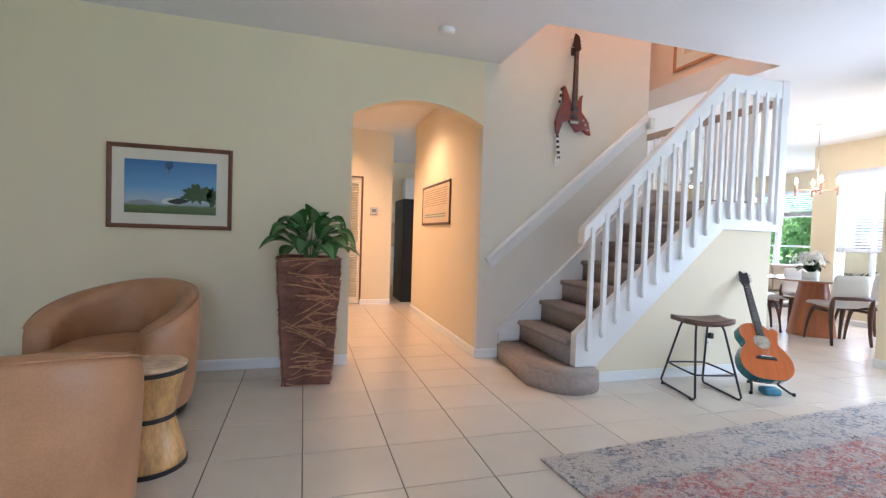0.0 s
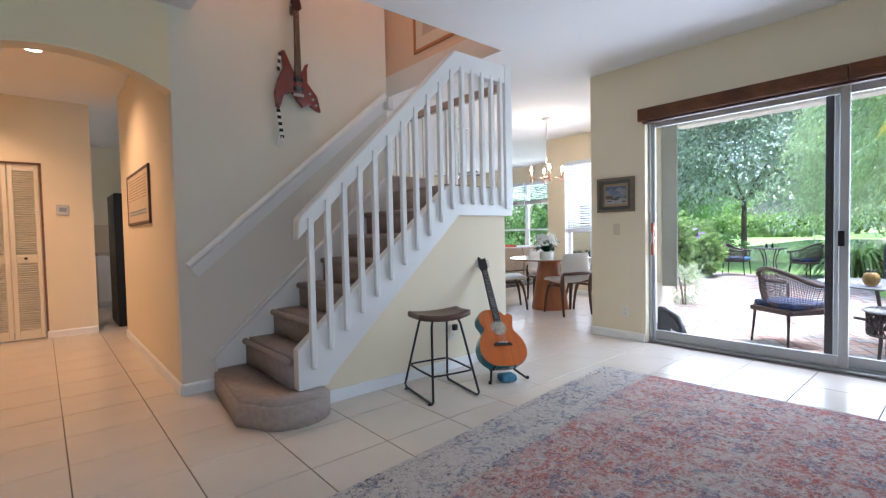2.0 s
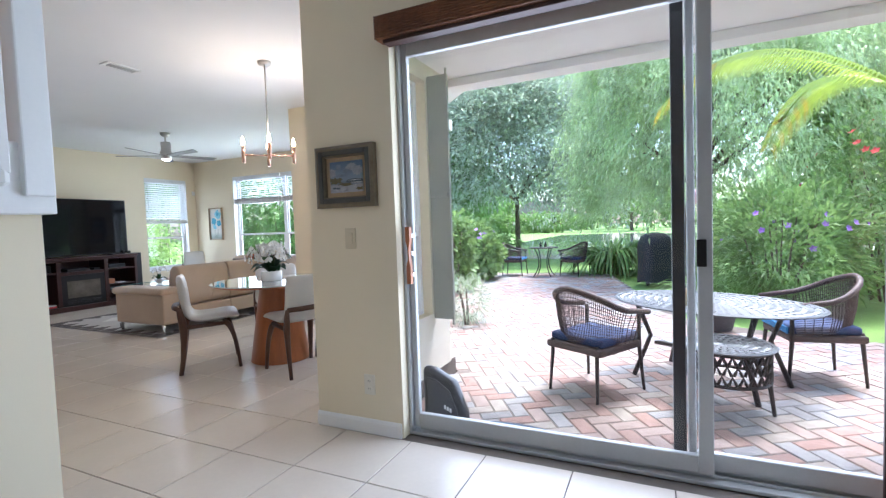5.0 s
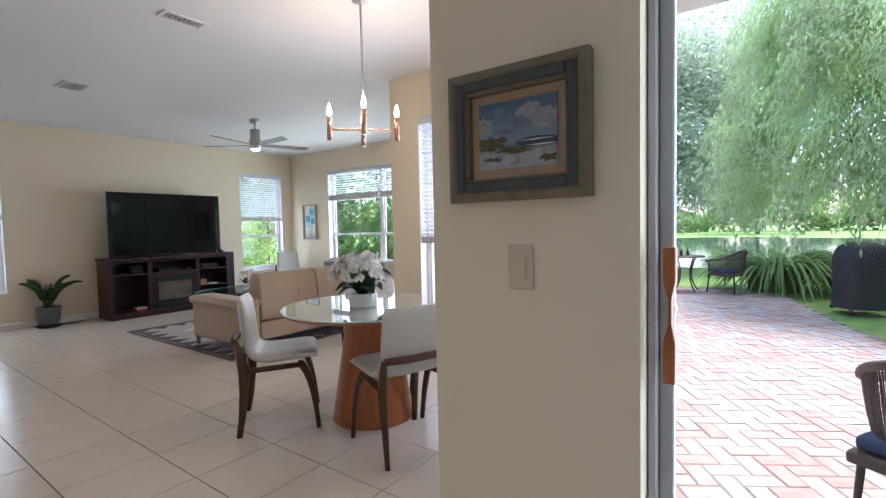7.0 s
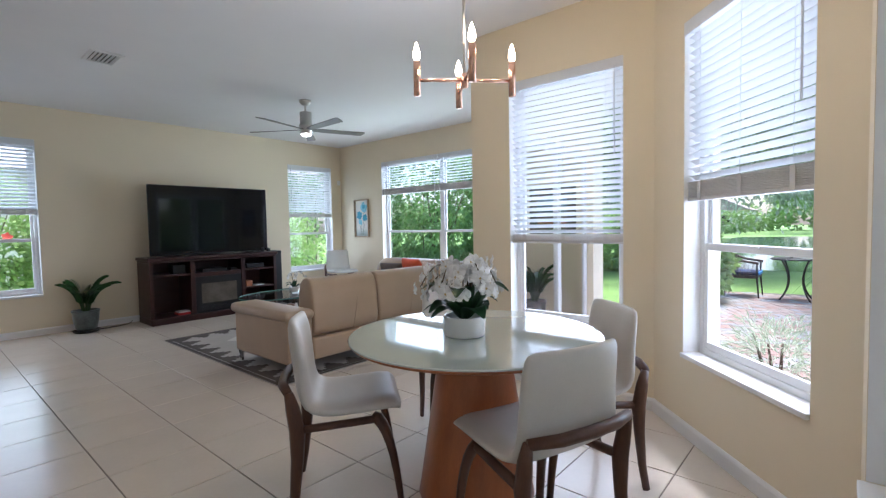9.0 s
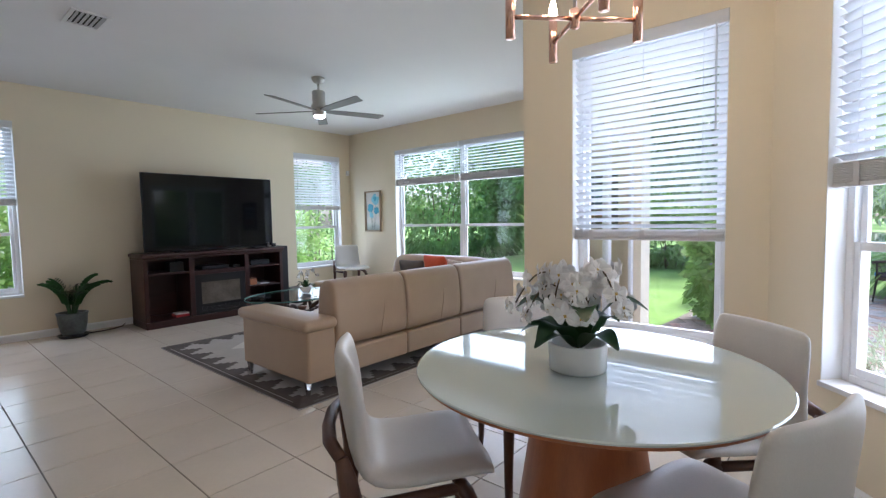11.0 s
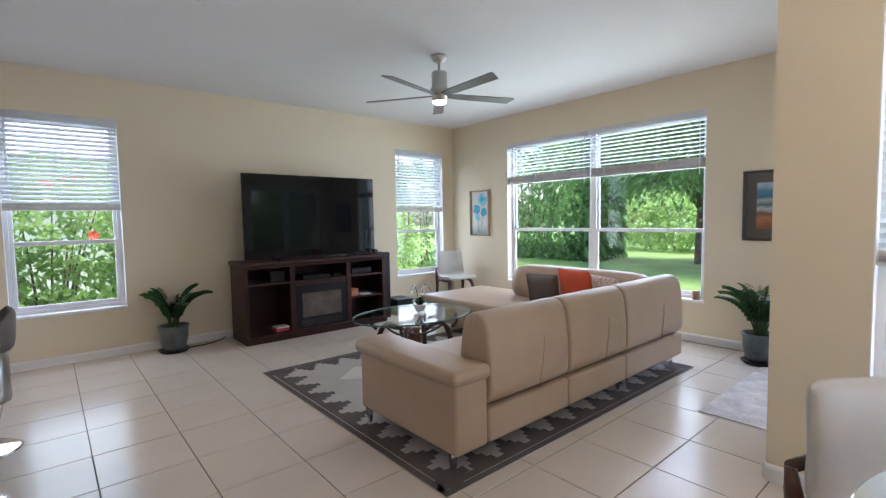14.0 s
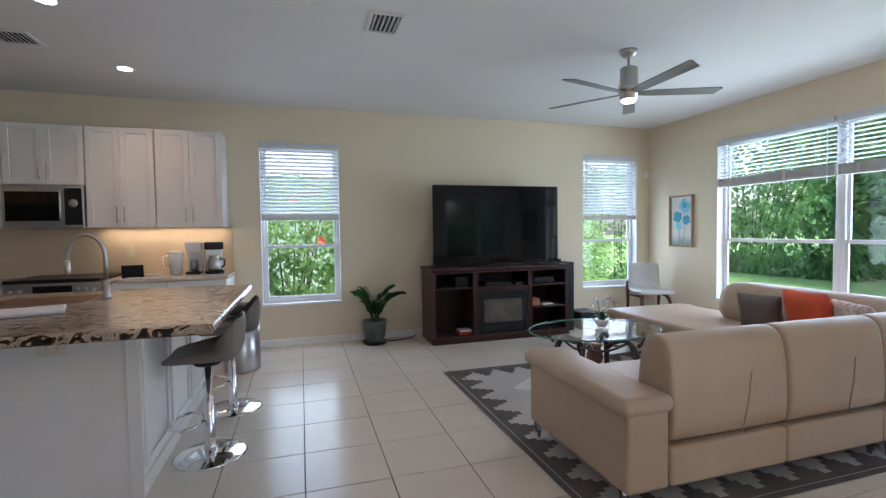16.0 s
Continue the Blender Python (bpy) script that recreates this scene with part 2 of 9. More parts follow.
def prism(name, outline, d0, d1, material, parent=None, plane="xz", bevel=0.0, smooth=False, seg=2):
    bm = bmesh.new()
    add_prism(bm, outline, d0, d1, plane)
    if bevel:
        bmesh.ops.recalc_face_normals(bm, faces=bm.faces)
        es = [e for e in bm.edges if len(e.link_faces) == 2 and e.calc_face_angle(0) > 0.6]
        bmesh.ops.bevel(bm, geom=es, offset=bevel, segments=seg, profile=0.5, affect="EDGES")
    return bm_ob(name, bm, material, parent, smooth)


def empty(name, at=(0, 0, 0), turn=0.0):
    e = new(name)
    e.empty_display_size = 0.1
    e.matrix_basis = pose(*at, 0, 0, turn)
    return e


def soft(ob, levels=1):
    """Rounds a mesh with a subdivision modifier."""
    s = ob.modifiers.new("round", "SUBSURF")
    s.levels = s.render_levels = levels
    for p in ob.data.polygons:
        p.use_smooth = True
    return ob


# ---- walls with openings ----
def wall(name, p0, p1, thick, z0, z1, holes=(), material=None, out=1, label="", mats=None):
    """A wall whose room face runs from p0 to p1; it is thick towards the left of that way (out=1) or the right (-1). holes: (u0, u1, z0, z1)."""
    a, b = Vector((*p0, 0)), Vector((*p1, 0))
    L = (b - a).length
    us = sorted({0.0, L, *[h[0] for h in holes], *[h[1] for h in holes]})
    zs = sorted({z0, z1, *[h[2] for h in holes], *[h[3] for h in holes]})
    us = [u for u in us if 0 <= u <= L]
    zs = [z for z in zs if z0 <= z <= z1]

    def solid(i, k):
        if not (0 <= i < len(us) - 1 and 0 <= k < len(zs) - 1):
            return False
        u, z = (us[i] + us[i + 1]) / 2, (zs[k] + zs[k + 1]) / 2
        return not any(h[0] < u < h[1] and h[2] < z < h[3] for h in holes)

    bm = bmesh.new()
    T = thick * out
    def quad(c, mi):
        f = bm.faces.new([bm.verts.new(q) for q in c])
        f.material_index = mi
    for i in range(len(us) - 1):
        for k in range(len(zs) - 1):
            if not solid(i, k):
                continue
            u0, u1, w0, w1 = us[i], us[i + 1], zs[k], zs[k + 1]
            quad([(u0, 0, w0), (u1, 0, w0), (u1, 0, w1), (u0, 0, w1)], 0)
            quad([(u0, T, w0), (u1, T, w0), (u1, T, w1), (u0, T, w1)], 1 if mats else 0)
            for (di, dk, c) in ((-1, 0, [(u0, 0, w0), (u0, T, w0), (u0, T, w1), (u0, 0, w1)]), (1, 0, [(u1, 0, w0), (u1, T, w0), (u1, T, w1), (u1, 0, w1)]),
                                (0, -1, [(u0, 0, w0), (u1, 0, w0), (u1, T, w0), (u0, T, w0)]), (0, 1, [(u0, 0, w1), (u1, 0, w1), (u1, T, w1), (u0, T, w1)])):
                if not solid(i + di, k + dk):
                    quad(c, 0)
    bmesh.ops.remove_doubles(bm, verts=bm.verts, dist=0.0005)
    ob = bm_ob(name, bm, mats or material)
    d = (b - a).normalized()
    ob.matrix_world = Matrix.Translation(a) @ Matrix.Rotation(math.atan2(d.y, d.x), 4, "Z")
    return tagged(ob, label or "plain painted cream interior wall", "wall", kind="structure")


def baseboard(p0, p1, side=1, h=0.085, t=0.014):
    """A skirting board with a rounded top edge along the floor from p0 to p1."""
    a, b = Vector((*p0, 0)), Vector((*p1, 0))
    L = (b - a).length
    bm = bmesh.new()
    prof = [(0, 0), (t, 0), (t, h - 0.018), (t * 0.75, h - 0.008), (t * 0.35, h), (0, h)]
    A = [bm.verts.new((0, -side * y, z)) for y, z in prof]
    B = [bm.verts.new((L, -side * y, z)) for y, z in prof]
    bm.faces.new(A)
    bm.faces.new(B[::-1])
    for i in range(len(prof)):
        bm.faces.new((A[i], B[i], B[(i + 1) % len(prof)], A[(i + 1) % len(prof)]))
    ob = bm_ob("baseboard", bm, TRIM)
    d = (b - a).normalized()
    ob.matrix_world = Matrix.Translation(a) @ Matrix.Rotation(math.atan2(d.y, d.x), 4, "Z")
    return tagged(ob, "white painted wooden baseboard along the wall", "baseboard", kind="structure")

# ---- the house: walls, ceiling, stairwell ----
H = 2.80
WY, SX, FX, KY = 3.925, 5.775, 10.76, 10.465     # living wall, slider wall, family window wall, kitchen and family end wall
BX = 8.32                                          # bay wall
EX = [WALL, STUCCO]

# living room wall with an arched opening into the hall
bm = bmesh.new()
a0, a1, spring, crown = 0.725, 1.935, 2.195, 2.365
rad = ((a1 - a0) ** 2 / 4 + (crown - spring) ** 2) / (2 * (crown - spring))
cz, cx = crown - rad, (a0 + a1) / 2
top = [(cx + rad * math.sin(t), cz + rad * math.cos(t)) for t in (math.asin((a1 - a0) / 2 / rad) * (k / 12 - 1) for k in range(25))]
add_prism(bm, [(-3.2, 0), (a0, 0), *top, (a1, H), (-3.2, H)], WY, WY + 0.15)
wl = bm_ob("wall_living", bm, WALL)
tagged(wl, "cream painted living room wall with arched hall opening", "wall", kind="structure")
wall("wall_stair", (a1, WY), (3.78, WY), 0.12, 0, 5.3, material=STAIRWALL, label="pale painted stairwell wall two storeys high")
wall("wall_stair_return", (3.78, WY + 0.12), (3.78, 5.4), 0.12, 0, 5.3, material=STAIRWALL, label="pale painted stairwell wall above the landing")
wall("wall_hall_side", (a1, WY + 0.12), (a1, 6.75), 0.12, 0, H, material=WALL, out=-1)
wall("wall_hall_end", (-0.6, 7.31), (1.70, 7.31), 0.12, 0, H, [(0.66 + 0.6 - 0.56, 1.215 + 0.6, 0, 2.05)], WALL, label="cream hall end wall with closet opening")
wall("wall_hall_left", (-0.6, WY + 0.15), (-0.6, 7.31), 0.12, 0, H, material=WALL)
wall("wall_closet_back", (-0.6, 7.95), (1.70, 7.95), 0.12, 0, H, material=WALL)
wall("wall_hall_jog", (1.70, 7.43), (1.70, 8.2), 0.12, 0, H, material=WALL)
# slider wall: sliding door, pier, then the dining bay
wall("wall_slider", (SX, -4.2), (SX, 2.94), 0.20, 0, H, [(4.2 - 0.95, 4.2 + 2.34, 0, 2.27)], mats=EX, out=-1, label="cream wall with wide sliding door opening")
wall("wall_bay_side", (SX + 0.2, 2.94), (7.26, 2.94), 0.24, 0, H, [(0.12, 0.95, 0.48, 2.36)], mats=EX, out=-1, label="cream bay side wall with a window")
DV = Vector((BX - 7.26, 3.93 - 2.94, 0)).normalized()
du0 = (Vector((7.417, 3.088, 0)) - Vector((7.26, 2.94, 0))).dot(DV)
wall("wall_bay_angled", (7.26, 2.94), (BX, 3.93), 0.22, 0, H, [(du0, du0 + 0.90, 0.48, 2.36)], mats=EX, out=-1, label="cream angled bay wall with a window")
wall("wall_bay", (BX, 3.93), (BX, 5.40), 0.20, 0, H, [(0.20, 1.10, 0.48, 2.36)], mats=EX, out=-1, label="cream bay wall with a tall window")
wall("wall_family_door", (BX + 0.2, 5.39), (FX, 5.39), 0.14, 0, H, [(0.35, 1.95, 0, 2.1)], mats=EX, out=-1, label="cream family room wall with glass door opening")
wall("wall_family_window", (FX, 5.40), (FX, KY + 0.2), 0.20, 0, H, [(1.20, 3.88, 0.44, 2.40)], mats=EX, out=-1, label="cream family room wall with wide window")
wall("wall_end", (-0.6, KY), (FX, KY), 0.20, 0, H, [(5.93, 6.83, 0.50, 2.39), (10.22, 11.14, 0.49, 2.39)], mats=EX, label="cream end wall with two windows")
wall("wall_kitchen_left", (1.70, 8.2), (1.70, KY), 0.12, 0, H, material=WALL)
# behind the camera: unseen walls, with a front window added for light
wall("wall_front", (-3.2, -4.2), (SX, -4.2), 0.2, 0, H, [(2.1, 4.7, 0.5, 2.4)], mats=EX, out=-1, label="unseen cream front wall with an added window")
wall("wall_west", (-3.2, -4.2), (-3.2, WY), 0.2, 0, H, material=WALL)

# ceilings with the stairwell left open
bm = bmesh.new()
SH0, SH1, SHY0, SHY1 = 2.08, 4.45, 3.03, 5.4
for lo, hi in (((-3.4, -4.4, H), (SX + .2, SHY0, H + 0.25)), ((-3.4, SHY0, H), (SH0, KY + .2, H + 0.25)), ((SH1, 5.4, H), (FX + .2, KY + .2, H + 0.25)), ((SH0, SHY1, H), (SH1, KY + .2, H + 0.25)),
               ((1.7, SHY0 - .2, 5.3), (SH1 + .2, SHY1 + .2, 5.4))):
    add_box(bm, lo, hi)
add_prism(bm, [(SX + .2, 2.70), (7.36, 2.70), (BX + .2, 3.84), (BX + .2, 5.4), (SH1, 5.4), (SH1, SHY0), (SX + .2, SHY0)], H, H + 0.25, "xy")
tagged(bm_ob("ceiling", bm, CEIL), "white textured ceiling", "ceiling", kind="structure")
wall("wall_upstairs_far", (SH1, SHY0 - 0.1), (SH1, SHY1 + .1), 0.12, H + 0.002, 5.3, material=UPWALL, out=-1, label="warm beige upstairs wall above the landing")
wall("wall_upstairs_near", (SH0 - .2, SHY0), (SH1, SHY0), 0.1, H + 0.25, 5.3, material=UPWALL, out=-1, label="warm beige upstairs wall")
wall("wall_upstairs_left", (SH0, SHY0), (SH0, WY), 0.1, H + 0.25, 5.3, material=UPWALL, label="warm beige upstairs wall")
wall("wall_upstairs_back", (3.7, SHY1), (SH1, SHY1), 0.1, H, 5.3, material=UPWALL, label="warm beige upstairs wall")

for p0, p1, s in (((-3.2, WY), (a0, WY), 1), ((a1, WY), (2.16, WY), 1), ((a1, 6.75), (a1, WY), 1), ((1.215, 7.31), (1.70, 7.31), 1),
                  ((SX, 2.94), (SX, 2.35), 1), ((7.26, 2.94), (BX, 3.93), -1), ((BX, 3.93), (BX, 5.40), -1), ((FX, 5.40), (FX, KY), -1),
                  ((5.06, KY), (FX, KY), 1), ((SX, 2.94), (7.26, 2.94), -1), ((BX, 5.40), (BX + .2, 5.40), -1)):
    baseboard(p0, p1, s)
# eaves over the garden side, added to block sun from the windows
bm = bmesh.new()
add_box(bm, (FX + 0.2, 5.0, 2.82), (FX + 0.85, KY + 0.8, 3.0), 0.01, 1)
add_box(bm, (-1.0, KY + 0.2, 2.82), (FX + 0.2, KY + 0.8, 3.0), 0.01, 1)
add_box(bm, (BX + 1.0, 4.2, 2.82), (FX + 0.2, 5.25, 3.0), 0.01, 1)
add_prism(bm, [(6.0, 2.0), (7.65, 2.0), (BX + 1.0, 3.55), (BX + 1.0, 5.25), (BX + 0.2, 5.25), (BX + 0.2, 3.84), (7.36, 2.70), (6.0, 2.70)], 2.82, 3.0, "xy")
tagged(bm_ob("eaves", bm, TRIM), "added white roof eaves that shade the garden windows", "eaves", kind="structure")

# ---- stairs ----
def staircase():
    """Carpeted flight with closed string, side-mounted balusters, landing and wall rail."""
    st = empty("staircase", (2.155, 2.97, 0))
    tagged(st, "carpeted staircase with white painted balustrade and landing", "staircase")
    X0, GO, RI, Y0, Y1 = 2.155, 0.2258, 0.199, 3.03, WY - 0.002
    O = Vector((2.155, 2.97, 0))

    def part(ob):
        ob.parent = st
        ob.location = ob.location - O
        return ob

    for k in range(8):
        z, x = 0.158 + RI * k, X0 + GO * k
        last = k == 7
        x1 = 4.395 if last else x + GO + 0.03
        bm = bmesh.new()
        if k == 0:
            # bull-nosed first step that swings round the newel
            out = [(x1, Y1), (x, Y1)]
            out += [(x - 0.02 - 0.10 * t, Y1 - (Y1 - 2.98) * t) for t in (0.1, 0.4, 0.7, 0.9)]
            out += [(2.36 + 0.24 * math.cos(a), 2.98 + 0.20 * math.sin(a)) for a in (math.pi + 0.15 + j * (math.pi - 0.2) / 10 for j in range(11))]
            out += [(x1, 3.03)]
            add_prism(bm, out, 0, z, "xy")
            bmesh.ops.recalc_face_normals(bm, faces=bm.faces)
            es = [e for e in bm.edges if all(v.co.z > z - 0.001 for v in e.verts)]
            bmesh.ops.bevel(bm, geom=es, offset=0.025, segments=3, affect="EDGES")
        else:
            add_box(bm, (x, Y0 + 0.015, max(0, z - 0.21)), (x1, Y1, z), 0.0)
            es = [e for e in bm.edges if all(v.co.z > z - 0.001 and v.co.x < x + 0.001 for v in e.verts)]
            bmesh.ops.bevel(bm, geom=es, offset=0.028, segments=4, affect="EDGES")
            if not last:
                add_tube(bm, [(x - 0.004, Y0 + 0.015, z - 0.024), (x - 0.004, Y1, z - 0.024)], 0.024, 10)
        part(bm_ob("carpet_step", bm, CARPET, None, True))
    # short raised step beyond the landing
    part(box("carpet_step", (3.79, WY + 0.05, 1.452), (4.38, 5.3, 1.73), CARPET, bevel=0.02, seg=3))
    # closed string: slope, then level along the landing
    zl = 1.29
    string = [(2.395, 0.16), (2.60, 0.16), (2.62, 0.20), (3.808, zl), (4.47, zl), (4.47, zl + 0.24), (3.70, zl + 0.24), (2.395, 0.42)]
    part(prism("string", string, 2.955, 3.03, TRIM, bevel=0.004))
    part(box("string", (4.40, 3.032, zl), (4.47, 5.3, zl + 0.24), TRIM))
    part(box("soffit", (3.78, 3.032, zl), (4.398, 5.3, zl + 0.02), TRIM))
    part(box("landing_slab", (3.80, 3.03, zl + 0.02), (4.398, 5.3, 1.45), TRIM))
    # wall string with a moulded top
    wstr = [(2.16, 0.0), (2.16, 0.27), (3.70, 1.66), (3.77, 1.66), (3.77, 1.4), (2.3, 0.0)]
    part(prism("wall_string", wstr, WY - 0.018, WY - 0.003, TRIM))
    part(tube("wall_string_moulding", [(2.12, WY - 0.018, 0.235), (3.72, WY - 0.018, 1.68)], 0.018, TRIM, n=8))
    # sloping hand rail board and level rail
    rail = [(2.41, 1.12), (3.81, 2.463), (4.44, 2.463), (4.44, 2.62), (3.78, 2.62), (2.45, 1.29), (2.415, 1.25)]
    part(prism("hand_rail", rail, 2.935, 3.02, TRIM, bevel=0.012))
    part(box("newel", (4.37, 2.93, zl + 0.06), (4.46, 3.02, 2.63), TRIM, bevel=0.006))
    # balusters on the face of the string
    def baluster(x, y, z0, z1):
        bm = bmesh.new()
        add_box(bm, (x - 0.019, y - 0.019, z0 + 0.03), (x + 0.019, y + 0.019, z1), 0.004, 1)
        add_tube(bm, [(x, y, z0 - 0.012), (x, y, z0), (x, y, z0 + 0.05)], [0.006, 0.021, 0.021], 8)
        add_tube(bm, [(x, y - 0.022, z0 + 0.045), (x, y - 0.016, z0 + 0.045)], 0.008, 8)
        return part(bm_ob("baluster", bm, TRIM))
    for k in range(11):
        x = 2.496 + k * 0.1235
        zs = 0.29 + (x - 2.395) * (1.53 - 0.42) / (3.70 - 2.395) + 0.0
        zr = 1.12 + (x - 2.41) * (2.463 - 1.12) / (3.81 - 2.41)
        baluster(x, 2.945, zs - 0.08, zr + 0.06)
    for k in range(5):
        baluster(3.852 + k * 0.116, 2.945, 1.39, 2.5)
    # guard on the far side of the landing
    part(box("guard_rail", (4.40, 3.05, 2.42), (4.46, 5.3, 2.50), mat("guard_rail_taupe", (0.42, 0.33, 0.27), 0.5), bevel=0.012))
    for k in range(17):
        y = 3.15 + k * 0.128
        part(box("baluster", (4.415, y - 0.016, zl + 0.2), (4.447, y + 0.016, 2.44), TRIM, bevel=0.003, seg=1))
    # wall of the space under the stairs
    under = [(2.42, 0), (4.46, 0), (4.46, zl + 0.01), (3.79, zl + 0.01), (2.42, 0.16)]
    part(prism("under_stair_wall", under, 3.04, 3.12, WALL))
    part(box("under_stair_wall", (4.34, 3.12, 0), (4.46, 5.4, zl), WALL, bevel=0))
    part(box("under_stair_baseboard", (2.62, 3.026, 0), (4.474, 3.04, 0.085), TRIM, bevel=0.004))
    part(box("under_stair_baseboard", (4.46, 3.04, 0), (4.474, 5.4, 0.085), TRIM, bevel=0.004))
    # wall hand rail: wide moulded board
    bm = bmesh.new()
    d = Vector((3.75 - 2.02, 0, 2.42 - 0.91)).normalized()
    q = Vector((-d.z, 0, d.x))
    a, b = Vector((2.02, 0, 0.91)), Vector((3.75, 0, 2.42))
    for w0, w1, t0, t1 in ((-0.065, 0.055, 0.0, 0.022), (0.0, 0.06, 0.022, 0.06)):
        add_prism(bm, [((a + q * w0).x, (a + q * w0).z), ((b + q * w0).x, (b + q * w0).z), ((b + q * w1).x, (b + q * w1).z), ((a + q * w1).x, (a + q * w1).z)], WY - 0.002 - t1, WY - 0.002 - t0)
    add_tube(bm, [a + q * 0.05 + Vector((0, WY - 0.066, 0)), b + q * 0.05 + Vector((0, WY - 0.066, 0))], 0.026, 10)
    part(bm_ob("wall_hand_rail", bm, TRIM))
    part(box("rail_cap", (3.74, WY - 0.09, 2.33), (3.80, WY - 0.002, 2.45), TRIM, bevel=0.01))
    return st


staircase()

# ---- windows, blinds and the sliding door ----
def at_wall(p0, p1, u, z):
    """Pose on a wall face that runs from p0 to p1: x along it, y out of the house."""
    a, b = Vector((*p0, 0)), Vector((*p1, 0))
    d = (b - a).normalized()
    return Matrix.Translation(a + d * u + Vector((0, 0, z))) @ Matrix.Rotation(math.atan2(d.y, d.x), 4, "Z")


SLATS = {}


def slat_mesh(w):
    if w not in SLATS:
        bm = bmesh.new()
        pts = [(-0.024, 0.000), (-0.012, 0.003), (0.0, 0.004), (0.012, 0.003), (0.024, 0.000)]
        low = [(y, z - 0.0025) for y, z in reversed(pts)]
        add_prism(bm, pts + low, -w / 2, w / 2, "yz")
        me = bpy.data.meshes.new("slat")
        bmesh.ops.recalc_face_normals(bm, faces=bm.faces)
        bm.to_mesh(me)
        bm.free()
        me.materials.append(BLIND)
        SLATS[w] = me
    return SLATS[w]


def window(name, m, w, h, meet, cols=1, depth=0.10, sill=True, side=1):
    """A single-hung vinyl window in an opening w by h; meet: height of the meeting rail above the sill. side: +1 if outside lies at +y."""
    e = empty(name)
    e.matrix_basis = m @ Matrix.Diagonal((1, side, 1, 1))
    tagged(e, "white vinyl single-hung window with clear panes", "window", kind="structure")
    d0, d1 = depth, depth + 0.06
    for k in range(cols):
        x0, x1 = w * k / cols, w * (k + 1) / cols
        bm = bmesh.new()
        f = 0.038
        for lo, hi in (((x0, d0, 0), (x0 + f, d1, h)), ((x1 - f, d0, 0), (x1, d1, h)), ((x0 + f, d0, 0), (x1 - f, d1, f)), ((x0 + f, d0, h - f), (x1 - f, d1, h))):
            add_box(bm, lo, hi, 0.004, 1)
        bm_ob("frame", bm, VINYL, e)
        bm = bmesh.new()
        s = 0.03
        for z0, z1, y in ((f, meet + 0.02, d0 + 0.004), (meet - 0.02, h - f, d0 + 0.03)):
            for lo, hi in (((x0 + f, y, z0), (x0 + f + s, y + 0.022, z1)), ((x1 - f - s, y, z0), (x1 - f, y + 0.022, z1)), ((x0 + f + s, y, z0), (x1 - f - s, y + 0.022, z0 + 0.04)), ((x0 + f + s, y, z1 - 0.04), (x1 - f - s, y + 0.022, z1))):
                add_box(bm, lo, hi, 0.003, 1)
        add_box(bm, ((x0 + x1) / 2 - 0.03, d0 - 0.012, meet + 0.005), ((x0 + x1) / 2 + 0.03, d0 + 0.004, meet + 0.02), 0.003, 1)
        bm_ob("sash", bm, VINYL, e)
        for z0, z1, y in ((f + 0.03, meet - 0.01, d0 + 0.015), (meet + 0.01, h - f - 0.03, d0 + 0.041)):
            g = box("pane", (x0 + f + s - .005, y, z0), (x1 - f - s + .005, y + 0.004, z1), PANE, e, bevel=0)
            g.visible_shadow = False
    if sill:
        box("sill", (-0.0, -0.018, -0.022), (w + 0.0, d0, 0.004), TRIM, e, bevel=0.004)
    # painted returns of the opening
    bm = bmesh.new()
    for lo, hi in (((0.0, 0.002, 0.006), (0.004, d0, h)), ((w - 0.004, 0.002, 0.006), (w, d0, h)), ((0, 0.002, h - 0.004), (w, d0, h))):
        add_box(bm, lo, hi)
    bm_ob("reveal", bm, TRIM, e)
    return e


